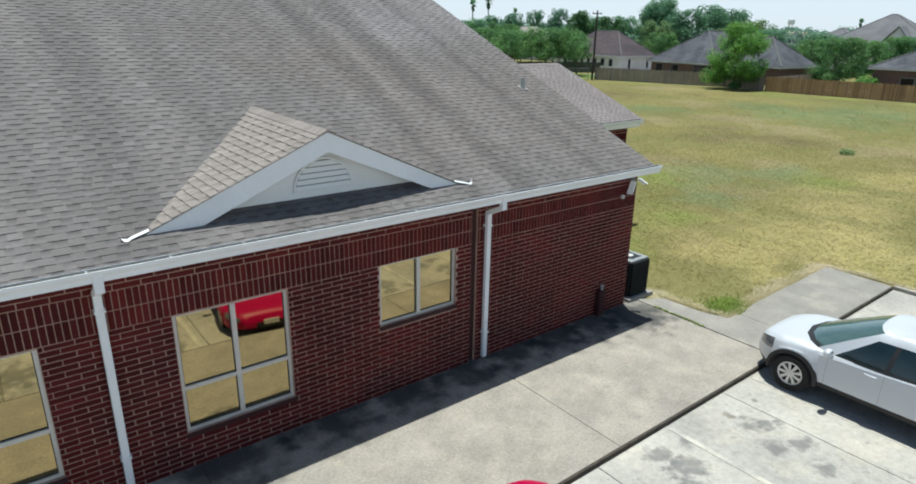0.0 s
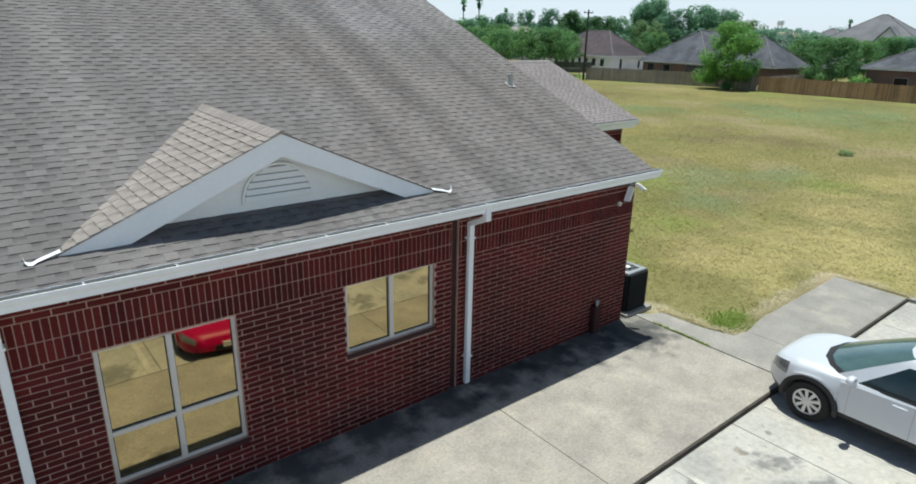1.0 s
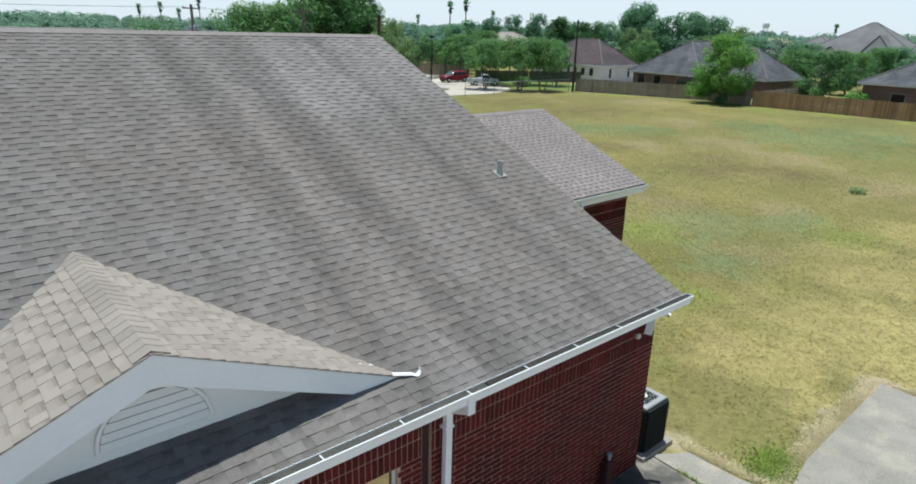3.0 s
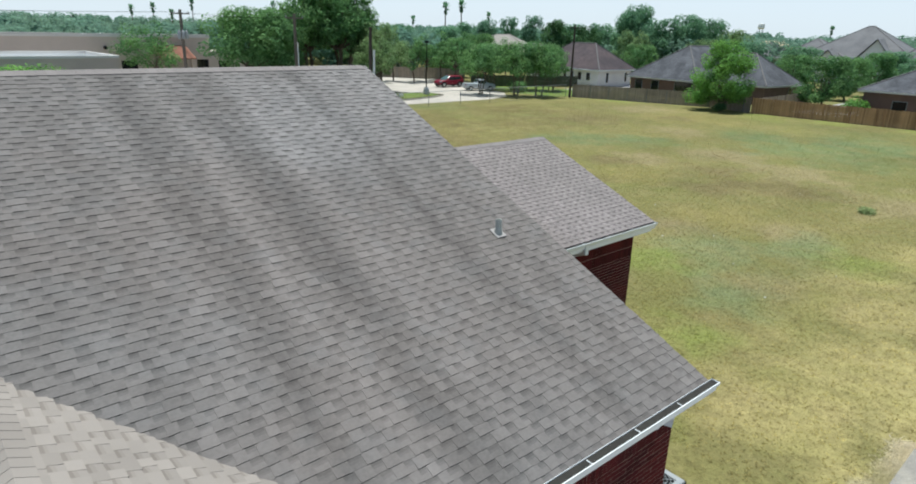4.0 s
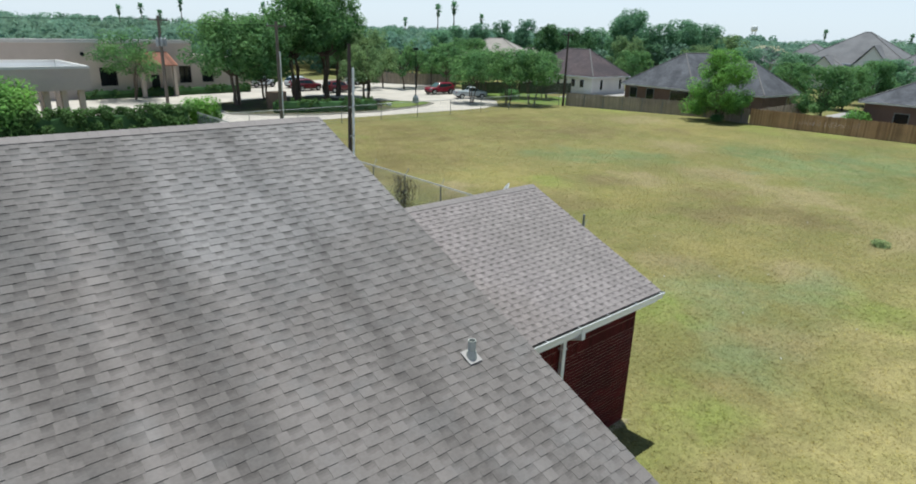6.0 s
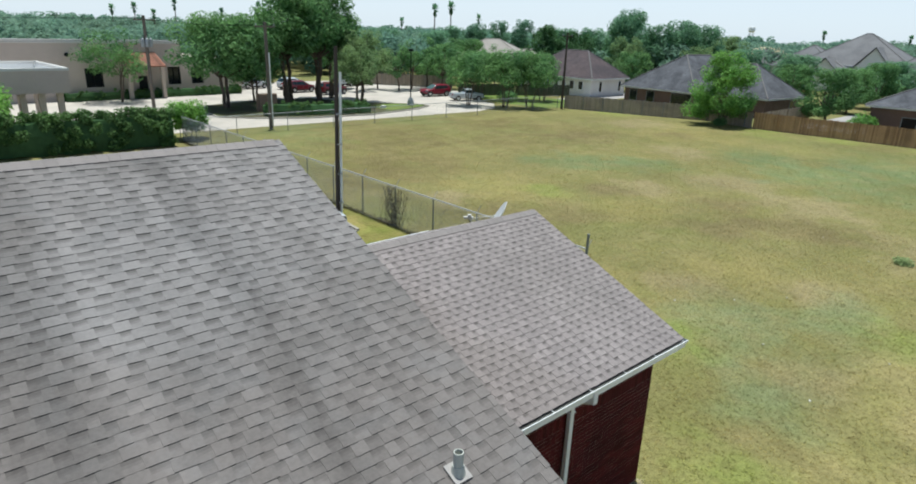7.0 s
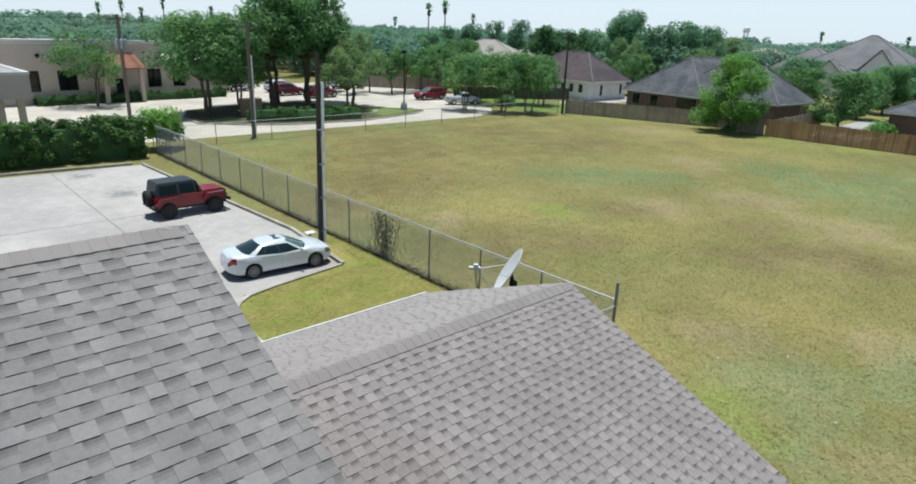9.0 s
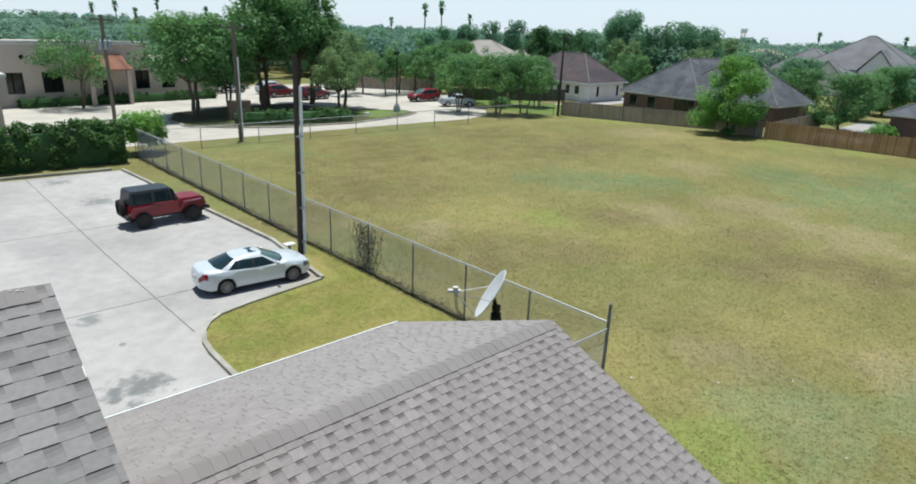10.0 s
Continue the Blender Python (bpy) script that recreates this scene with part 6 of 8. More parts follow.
def utility_pole(x, y, h, r0, r1, material, label, sleeve=None, arm=False, lean=(0, 0)):
    t = thing("utility_pole", label, "pole", at=pose(x, y, -0.03))
    bm = bmesh.new()
    tube(bm, (0, 0, -0.2), (lean[0], lean[1], h), r0, r1, 12)
    part("shaft", bm, material, t, smooth=40)
    if sleeve:
        bm = bmesh.new()
        tube(bm, (0.15, -0.08, 0.25), (0.15 + lean[0] * sleeve, -0.10 + lean[1], h * sleeve), 0.062, 0.06, 10)
        part("conduit", bm, CONDUIT, t, "pale metal conduit strapped to the pole", smooth=40)
        for z in (0.8, 2.2, 3.6, 5.0):
            if z < h * sleeve:
                bm = bmesh.new()
                box(bm, (0.0, -0.19, z), (0.24, 0.02, z + 0.05))
                part("strap", bm, GALV, t)
    if arm:
        bm = bmesh.new()
        box(bm, (-0.9, -0.05, h - 0.45), (0.9, 0.05, h - 0.33))
        part("crossarm", bm, material, t)
        for s in (-0.8, 0.0, 0.8):
            bm = bmesh.new()
            lathe(bm, [(0.05, h - 0.33), (0.05, h - 0.2), (0.03, h - 0.15)], pose(s, 0, 0), 8)
            part("insulator", bm, GREY_METAL, t)
    return t


utility_pole(10.66, 24.95, 8.0, 0.115, 0.085, POLE_DARK, "dark timber pole with pale metal conduit behind the car", sleeve=0.86, lean=(0.12, 0.0))
utility_pole(20.0, 52.3, 9.0, 0.17, 0.13, POLE_GREY, "grey timber utility pole beside the far drive", sleeve=0.72, arm=True)
utility_pole(57.45, 50.4, 9.0, 0.16, 0.10, POLE_DARK, "dark timber utility pole at the field corner", arm=True)
tp = utility_pole(14.2, 66.0, 9.2, 0.17, 0.14, POLE_GREY, "grey utility pole carrying transformers", arm=True)
for s in (-0.36, 0.0, 0.36):
    bm = bmesh.new()
    lathe(bm, [(0.15, 6.35), (0.17, 6.4), (0.17, 7.05), (0.13, 7.12), (0.06, 7.16), (0.05, 7.3)], pose(s, -0.32 + abs(s) * 0.3, 0), 14)
    part("transformer", bm, GREY_METAL, tp, "grey transformer can", smooth=40)


def cable(a, b, sag, r=0.012):
    bm = bmesh.new()
    a, b = Vector(a), Vector(b)
    pts = [a.lerp(b, k / 14) - Vector((0, 0, sag * 4 * (k / 14) * (1 - k / 14))) for k in range(15)]
    for p, q in zip(pts, pts[1:]):
        tube(bm, p, q, r, sides=4, caps=False)
    solid("cable", bm, BLACK_METAL, "thin overhead power cable between poles", "cable", group="overhead cables")


for dz, off in ((0.0, -0.8), (0.0, 0.8), (-1.9, 0.0)):
    cable((20.0 + off, 52.3, 8.75 + dz), (14.2 + off, 66.0, 8.95 + dz), 0.3)
    cable((14.2 + off, 66.0, 8.95 + dz), (-30.0 + off, 64.0, 9.0 + dz), 0.5)

# weeds along the foot of the fence
# slip of white plastic on the grass by the pole
bm = bmesh.new()
box(bm, (10.45, 25.55, -0.03), (10.55, 25.65, 0.50))
solid("marker_post", bm, GREY_METAL, "small grey marker post in the grass", "marker post")
bm = bmesh.new()
box(bm, (10.30, 25.42, 0.50), (10.72, 25.74, 0.53), None)
solid("marker_plate", bm, PLATE, "white plastic plate on a marker post", "marker plate")


def satellite_dish(at):
    t = thing("satellite_dish", "grey satellite dish on a black pole behind the wing", "satellite dish", at=at)
    bm = bmesh.new()
    tube(bm, (0, 0, -0.1), (0, 0, 3.05), 0.055, sides=12)
    part("pole", bm, BLACK_METAL, t, smooth=40)
    bm = bmesh.new()
    tube(bm, (0, 0, 2.62), (0, 0, 2.92), 0.12, sides=12)
    box(bm, (-0.17, -0.03, 2.7), (0.17, 0.03, 2.74))
    part("clamp", bm, BLACK_METAL, t)
    # the reflector looks up and towards the south-west
    face = Vector((-0.62, 0.60, 0.50)).normalized()
    q = face.to_track_quat("Z", "Y").to_matrix().to_4x4()
    m = Matrix.Translation((-0.12, 0.10, 3.40)) @ q
    bm = bmesh.new()
    prof = [(0.02, -0.10), (0.2, -0.09), (0.38, -0.06), (0.52, -0.01), (0.55, 0.0), (0.545, 0.012), (0.51, 0.008), (0.38, -0.04), (0.2, -0.07), (0.02, -0.08)]
    lathe(bm, prof, m @ Matrix.Diagonal((0.96, 1.18, 1, 1)), 32)
    part("reflector", bm, DISH_GREY, t, smooth=40)
    bm = bmesh.new()
    tube(bm, (0, 0, 3.02), (-0.06, 0.05, 3.33), 0.05, sides=10)
    box(bm, (-0.07, -0.07, 2.98), (0.07, 0.07, 3.12))
    part("bracket", bm, BLACK_METAL, t)
    foot = m @ Vector((0, -0.63, 0.0))
    tip = Vector((-0.66, 0.72, 3.36))
    bm = bmesh.new()
    tube(bm, foot, tip, 0.016, sides=6)
    tube(bm, m @ Vector((0.44, 0.0, 0.0)), tip, 0.008, sides=5)
    tube(bm, m @ Vector((-0.44, 0.0, 0.0)), tip, 0.008, sides=5)
    part("feed_arm", bm, GALV, t)
    bm = bmesh.new()
    box(bm, (-0.16, -0.05, 0.0), (0.14, 0.05, 0.07), Matrix.Translation(tip) @ pose(0, 0, 0, 0, 0, -40))
    box(bm, (-0.04, -0.05, 0.07), (0.08, 0.05, 0.14), Matrix.Translation(tip) @ pose(0, 0, 0, 0, 0, -40))
    bmesh.ops.bevel(bm, geom=bm.edges[:], offset=0.01, segments=1, affect="EDGES")
    part("feed_horn", bm, STUCCO_CAP, t)
    for o in (0.0, 0.05):
        bm = bmesh.new()
        pts = [tip + Vector((o, 0, 0)), tip + Vector((0.05 + o, -0.02, -0.45)), tip + Vector((0.3 + o, -0.2, -0.9)), Vector((-0.05, 0.03, 2.2))]
        for p, w in zip(pts, pts[1:]):
            tube(bm, p, w, 0.009, sides=5, caps=False)
        part("cable", bm, BLACK_METAL, t)


satellite_dish(pose(8.95, 12.25, -0.03))


# ---- trees and plants ----
def leaf_cloud(rng, centres, per, size, squash=0.8):
    """Leaves as small bent quads, scattered in clumps."""
    verts, faces = [], []
    for c, r in centres:
        n = int(per * (r ** 1.6))
        for _ in range(n):
            d = Vector((rng.gauss(0, 1), rng.gauss(0, 1), rng.gauss(0, 1)))
            if d.length < 1e-3:
                continue
            d.normalize()
            q = r * (0.55 + 0.5 * rng.random() ** 0.6)
            p = Vector(c) + Vector((d.x * q, d.y * q, d.z * q * squash))
            nrm = (d + Vector((rng.gauss(0, 0.5), rng.gauss(0, 0.5), rng.gauss(0, 0.5) + 0.75))).normalized()
            u = nrm.orthogonal().normalized()
            ang = rng.random() * math.tau
            u = (u * math.cos(ang) + nrm.cross(u) * math.sin(ang)).normalized()
            v = nrm.cross(u)
            s = size * (0.6 + 0.8 * rng.random())
            base = len(verts)
            verts += [tuple(p - u * s), tuple(p + v * s * 0.5 + nrm * s * 0.12), tuple(p + u * s), tuple(p - v * s * 0.5 + nrm * s * 0.12)]
            faces.append((base, base + 1, base + 2, base + 3))
    return verts, faces


def limb(bm, a, b, r0, r1, rng, n=4, wob=0.12):
    a, b = Vector(a), Vector(b)
    ln = (b - a).length
    pts = [a.lerp(b, k / n) + (Vector((rng.gauss(0, 1), rng.gauss(0, 1), 0)) * wob * ln * 0.25 if 0 < k < n else Vector()) for k in range(n + 1)]
    for k in range(n):
        tube(bm, pts[k], pts[k + 1], r0 + (r1 - r0) * k / n, r0 + (r1 - r0) * (k + 1) / n, 7)
    return pts[-1]


def tree_model(seed, h, spread, trunk_h, stems, leaf_mat, clumps, per, size, low=0.25, cone=0.0, label="leafy green tree", category="tree", trunk_r=0.16, full=0.45):
    """A tree round the origin: tapered stems with limbs, and a crown of leaf clumps."""
    rng = random.Random(seed)
    t = thing("tree", label, category)
    bm = bmesh.new()
    tips = []
    for s in range(stems):
        a = rng.random() * math.tau
        o = 0.0 if stems == 1 else 0.25 + 0.15 * rng.random()
        foot = Vector((o * math.cos(a + s * 2.1), o * math.sin(a + s * 2.1), -0.15))
        fork = Vector((foot.x * 2.2 + rng.gauss(0, 0.15), foot.y * 2.2 + rng.gauss(0, 0.15), trunk_h))
        r = trunk_r / math.sqrt(stems) * 1.2
        limb(bm, foot, fork, r, r * 0.7, rng, 4, 0.08)
        n = max(4, 12 // stems)
        for k in range(n):
            b = (k * 2.399 + s * 1.1) + rng.gauss(0, 0.3)
            up = (k + 0.5) / n
            rad = spread * (0.95 - 0.75 * up ** 1.8) * rng.uniform(0.65, 1.0)
            tip = Vector((fork.x * 0.4 + rad * math.cos(b), fork.y * 0.4 + rad * math.sin(b), trunk_h + (h - trunk_h) * (rng.uniform(-low, 0.12) + (0.92 - 0.12) * up + 0.12)))
            limb(bm, fork, tip, r * 0.5, r * 0.12, rng, 4, 0.2)
            tips.append((fork, tip))
    part("trunk", bm, BARK, t, smooth=50)
    centres = []
    for k in range(clumps):
        fork, tip = tips[k % len(tips)]
        p = fork.lerp(tip, rng.uniform(0.55, 1.1)) + Vector((rng.gauss(0, 0.09), rng.gauss(0, 0.09), rng.gauss(0, 0.06))) * spread
        r = spread * rng.uniform(0.15, 0.30)
        if rng.random() < full:
            # clumps between the limbs, so that the crown closes to a dome
            b, q, up = rng.random() * math.tau, math.sqrt(rng.random()), rng.random()
            wide = spread * 0.92 * math.sqrt(max(0.05, 1 - (1.25 * up - 0.35) ** 2))
            p = Vector((q * wide * math.cos(b), q * wide * math.sin(b), trunk_h + (h - trunk_h) * (0.12 - low * 0.6 + (0.83 + low * 0.6) * up)))
        centres.append(((p.x, p.y, max(r * 0.6, min(p.z, h - r * 0.7))), r))
    v, f = leaf_cloud(rng, centres, per, size)
    me = bpy.data.meshes.new("crown")
    me.from_pydata(v, [], f)
    me.materials.append(leaf_mat)
    crown = new("crown", me)
    crown.parent = t
    return t


def put_tree(model, x, y, s=1.0, turn=0.0, sz=None, z=-0.03, first={}):
    """Plants the model itself the first time, and copies of it after."""
    m = pose(x, y, z, 0, 0, turn) @ Matrix.Diagonal((s, s, sz or s, 1))
    if model.name not in first:
        first[model.name] = 1
        model.matrix_basis = m
        return model
    c = copy_thing(model, m)
    c.matrix_basis = m
    return c


# the full tree by the board fence
T_FENCE = tree_model(5, 7.9, 4.0, 1.7, 3, LEAF_BRIGHT, 130, 190, 0.12, low=0.3, label="bright green bushy tree at the wooden fence", full=0.4)
put_tree(T_FENCE, 62.0, 32.2, 0.84, 40, 0.98)
T_THIN = tree_model(14, 7.6, 3.5, 2.6, 3, LEAF, 46, 120, 0.13, low=0.05, label="thin airy tree before the beige building", trunk_r=0.13)
put_tree(T_THIN, 13.9, 77.6, 1.06, 0)
# broad dark oaks
T_OAK = tree_model(8, 9.0, 5.0, 3.0, 2, LEAF, 86, 150, 0.15, low=0.0, label="broad dark green oak in the far car park", trunk_r=0.24, full=0.6)
T_OAK2 = tree_model(9, 11.0, 4.0, 4.2, 2, LEAF, 78, 140, 0.15, low=0.0, label="tall green tree in the far car park", trunk_r=0.22, full=0.6)
T_OLIVE = tree_model(15, 8.6, 3.6, 3.0, 1, LEAF_OLIVE, 70, 150, 0.14, low=0.0, label="olive green tree in the far car park", trunk_r=0.18, full=0.6)
T_SMALL = tree_model(10, 6.4, 3.0, 2.6, 3, LEAF, 56, 150, 0.13, low=0.1, label="small multi-stemmed green tree on the lawn", trunk_r=0.11)
T_YOUNG = tree_model(12, 6.4, 2.3, 2.2, 1, LEAF, 40, 170, 0.13, low=0.1, label="young upright green tree behind the far car park", trunk_r=0.10)
T_ROUND = tree_model(11, 6.8, 3.6, 1.6, 2, LEAF, 80, 150, 0.15, low=0.3, label="rounded dark green tree among the houses", trunk_r=0.18, full=0.6)
for x, y, s, r in ((21.9, 66.5, 1.08, 0), (27.0, 71.4, 0.72, 150)):
    put_tree(T_OAK, x, y, s, r)
for x, y, s, r in ((30.2, 68.8, 1.18, 0), (31.6, 71.2, 1.14, 70), (33.4, 68.6, 1.26, 140), (35.2, 70.2, 1.2, 30), (37.0, 71.6, 1.05, 250), (44.5, 84, 0.85, 220)):
    put_tree(T_OAK2, x, y, s, r)
for x, y, s, r in ((38.4, 66.3, 1.0, 0), (35.0, 61.7, 0.8, 200)):
    put_tree(T_OLIVE, x, y, s, r)
for x, y, s, r in ((48.5, 58.0, 1.0, 0), (51.6, 54.6, 1.06, 60), (54.2, 52.9, 1.05, 120), (54.5, 61.8, 1.0, 200), (59.3, 60.4, 1.05, 260), (61.8, 57.6, 1.0, 320), (57.0, 66.0, 1.0, 35)):
    put_tree(T_SMALL, x, y, s, r)
for x, y, s, r in ((45.8, 84.5, 1.1, 0), (46.0, 78.3, 1.0, 90), (50.1, 80.2, 1.1, 200), (51.8, 77.0, 1.05, 250), (55.0, 78.2, 1.15, 20), (55.9, 72.3, 1.05, 80), (61.6, 76.8, 1.2, 150), (58.6, 79, 1.2, 170), (65.0, 70.5, 1.1, 100)):
    put_tree(T_YOUNG, x, y, s, r)
for x, y, s, r in ((77.0, 26.6, 0.92, 0), (74.5, 15.0, 0.4, 50), (93.4, 37.6, 0.86, 100), (90.6, 29.0, 0.86, 20), (101.1, 29.4, 0.95, 70), (87.6, 60.8, 0.95, 150), (75, 88, 1.1, 30), (66, 84, 1.0, 60), (104, 20, 0.9, 90)):
    put_tree(T_ROUND, x, y, s, r)


def bush(name, label, x, y, r, h, seed, material, per=170, size=0.10, clumps=9, category="bush", z=-0.03):
    rng = random.Random(seed)
    centres = []
    for k in range(clumps):
        a = k * 2.399
        q = r * 0.62 * math.sqrt(k / clumps)
        centres.append(((q * math.cos(a), q * math.sin(a), h * (0.35 + 0.35 * rng.random())), r * (0.42 + 0.2 * rng.random())))
    t = thing(name, label, category, at=pose(x, y, z))
    v, f = leaf_cloud(rng, centres, per, size, 0.75)
    me = bpy.data.meshes.new("leaves")
    me.from_pydata(v, [], f)
    me.materials.append(material)
    ob = new("leaves", me)
    ob.parent = t
    bm = bmesh.new()
    for k in range(5):
        a = k * 1.3
        tube(bm, (0.05 * math.cos(a), 0.05 * math.sin(a), -0.1), (0.5 * r * math.cos(a), 0.5 * r * math.sin(a), h * 0.6), 0.025 if r > 1 else 0.008, 0.01 if r > 1 else 0.004, 5)
    part("stems", bm, BARK, t)


def hedge(label, pts, w, h, seed, material, per=90, size=0.13):
    """A dense row of shrubs: lumps of leaves over the faces and the top, with stems and a solid dark core inside."""
    rng = random.Random(seed)
    t = thing("hedge", label, "hedge")
    centres = []
    inner, stems = bmesh.new(), bmesh.new()
    for a, b in zip(pts, pts[1:]):
        a, b = Vector(a), Vector(b)
        run = (b - a).length
        side = Vector((-(b - a).y, (b - a).x)).normalized()
        for k in range(int(run * h * 4.2)):
            p = a.lerp(b, rng.random())
            wave = 1 + 0.10 * noise.noise((p.x * 0.45, p.y * 0.45, seed)) + 0.06 * noise.noise((p.x * 1.3, p.y * 1.3, seed))
            q = rng.random()
            if q < 0.45:
                off, zc = rng.uniform(-0.5, 0.5) * w, h * wave * rng.uniform(0.80, 0.95)
            else:
                off, zc = rng.choice((-0.5, -0.5, 0.5)) * w * rng.uniform(0.8, 1.12), h * wave * rng.uniform(0.08, 0.85)
            c = p + side * off
            r = h * rng.uniform(0.09, 0.17)
            centres.append(((c.x, c.y, max(zc, r)), r))
        n = max(2, int(run / 0.6))
        rows = []
        for k in range(n + 1):
            p = a.lerp(b, k / n)
            rows.append([inner.verts.new((p.x + side.x * w * yy, p.y + side.y * w * yy, h * (zz + rng.uniform(-0.06, 0.06)))) for yy, zz in ((-0.34, -0.02), (-0.38, 0.45), (-0.26, 0.78), (0.26, 0.78), (0.38, 0.45), (0.34, -0.02))])
        for r0, r1 in zip(rows, rows[1:]):
            for k in range(5):
                inner.faces.new((r0[k], r0[k + 1], r1[k + 1], r1[k]))
        for k in range(max(1, int(run / 1.5))):
            p = a.lerp(b, (k + 0.5) / max(1, int(run / 1.5)))
            limb(stems, (p.x, p.y, -0.1), (p.x + rng.gauss(0, 0.2), p.y, h * 0.8), 0.05, 0.015, rng, 3)
    # opaque dark core added inside so nothing shows between the leaves
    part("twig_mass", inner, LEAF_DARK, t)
    v, f = leaf_cloud(rng, centres, per, size, 0.9)
    me = bpy.data.meshes.new("leaves")
    me.from_pydata(v, [], f)
    me.materials.append(material)
    ob = new("leaves", me)
    ob.parent = t
    part("stems", stems, BARK, t)


hedge("dense dark green hedge behind the rear car park", [(-24, 48.9), (10.4, 48.6)], 1.7, 2.75, 31, LEAF_HEDGE, 520, 0.10)
bush("bush", "bright green shrub at the end of the hedge", 12.2, 50.3, 1.7, 3.5, 32, LEAF_BRIGHT, 420, 0.11, 18)
bush("bush", "bright green tree-like shrub beside the hedge", -1.5, 50.0, 2.8, 5.6, 33, LEAF_BRIGHT, 190, 0.15, 20)
hedge("low clipped dark hedge on the far island", [(22.6, 59.6), (27.0, 58.0), (33.5, 57.3)], 1.6, 1.45, 34, LEAF_HEDGE, 700, 0.1)
hedge("low dark hedge below the beige building", [(9.0, 79.6), (29.5, 82.0)], 1.2, 1.1, 35, LEAF_HEDGE, 800, 0.11)
bush("bush", "low green weed clump in the dry grass", 26.75, 5.55, 0.42, 0.22, 36, LEAF_WEED, 700, 0.045, 12)
bush("bush", "bright green shrub behind the cedar fence", 69.8, 20.8, 1.5, 2.3, 37, LEAF_BRIGHT, 200, 0.14)
bush("bush", "bright green shrub beside the far drive", 56.5, 59.0, 1.5, 1.5, 38, LEAF, 200, 0.12)
bush("bush", "dark green shrub at the tree's foot", 60.6, 31.4, 0.9, 1.3, 39, LEAF_DARK, 260, 0.1)
# dead vine on the fence
rng = random.Random(77)
bm = bmesh.new()
for k in range(420):
    c = Vector((12.13 + rng.gauss(0, 0.05), 22.4 + rng.gauss(0, 0.42), 0.15 + 1.7 * rng.random() ** 0.8))
    m = Matrix.Translation(c) @ pose(0, 0, 0, rng.uniform(0, 180), rng.uniform(0, 180), rng.uniform(0, 180))
    q = [bm.verts.new(m @ Vector(p)) for p in ((-0.05, 0, 0), (0, 0.025, 0.008), (0.05, 0, 0), (0, -0.025, 0.008))]
    bm.faces.new(q)
for k in range(60):
    p = Vector((12.13, 22.4 + rng.gauss(0, 0.45), 0.0))
    for s in range(5):
        q = p + Vector((rng.gauss(0, 0.02), rng.gauss(0, 0.16), 0.33 + rng.gauss(0, 0.1)))
        q.z = min(q.z, 1.95)
        tube(bm, p, q, 0.006, 0.004, 4, False)
        p = q
solid("dead_vine", bm, BARK, "dry brown vine tangled on the chain-link fence", "vine")

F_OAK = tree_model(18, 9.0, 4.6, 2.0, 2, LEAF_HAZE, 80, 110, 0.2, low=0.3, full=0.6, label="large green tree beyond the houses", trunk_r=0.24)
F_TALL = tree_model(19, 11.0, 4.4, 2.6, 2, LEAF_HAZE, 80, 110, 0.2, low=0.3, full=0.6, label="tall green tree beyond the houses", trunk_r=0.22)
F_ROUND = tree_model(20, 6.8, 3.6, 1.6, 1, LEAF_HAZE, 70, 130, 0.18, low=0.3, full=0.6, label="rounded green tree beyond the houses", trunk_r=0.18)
F_OLIVE = tree_model(21, 9.0, 4.4, 2.0, 2, LEAF_OLIVE, 76, 110, 0.2, low=0.3, label="olive green tree beyond the houses", trunk_r=0.2, full=0.6)
F_DARK = tree_model(22, 9.0, 4.4, 2.0, 2, LEAF_DARK, 80, 120, 0.2, low=0.3, label="dense dark green tree beyond the houses", trunk_r=0.2, full=0.6)
# single large crowns that stand above the houses
for x, y, h, w, r, k in ((123.7, 87.3, 14.6, 1.25, 10, 0), (131, 93, 13.2, 1.2, 60, 0), (113, 73.5, 11.4, 1.1, 100, 1), (118, 71, 12.3, 1.15, 190, 1), (123, 68.5, 11.6, 1.1, 30, 0), (98.8, 70.5, 8.8, 0.85, 70, 3), (93.7, 85.3, 10.4, 1.15, 140, 4), (97.5, 80.5, 9.4, 0.9, 30, 4),
                         (134.3, 68.9, 9.8, 1.2, 200, 3), (141, 75, 9.2, 1.0, 0, 3), (96.8, 117.3, 9.8, 1.0, 300, 2), (104.2, 117.4, 10.6, 0.95, 20, 1), (108.1, 113.8, 11.3, 0.9, 80, 2), (112.5, 110.0, 11.9, 0.8, 130, 1), (130.7, 103.2, 10.5, 1.3, 210, 2), (124, 107, 10.2, 1.2, 250, 0),
                         (108, 52, 7.4, 1.0, 10, 1), (112, 30.5, 6.6, 1.0, 250, 0), (107, 60, 7.6, 1.0, 10, 3), (118, 47, 6.8, 1.0, 50, 0), (92, 118, 8.6, 1.1, 0, 0), (80, 104, 8.6, 1.2, 90, 2), (70, 108, 8.8, 1.2, 40, 0), (60, 104, 8.6, 1.1, 170, 3)):
    model = (F_OAK, F_TALL, F_ROUND, F_OLIVE, F_DARK)[k]
    tall = (9.0, 11.0, 6.8, 9.0, 9.0)[k]
    put_tree(model, x, y, w, r, h / tall)


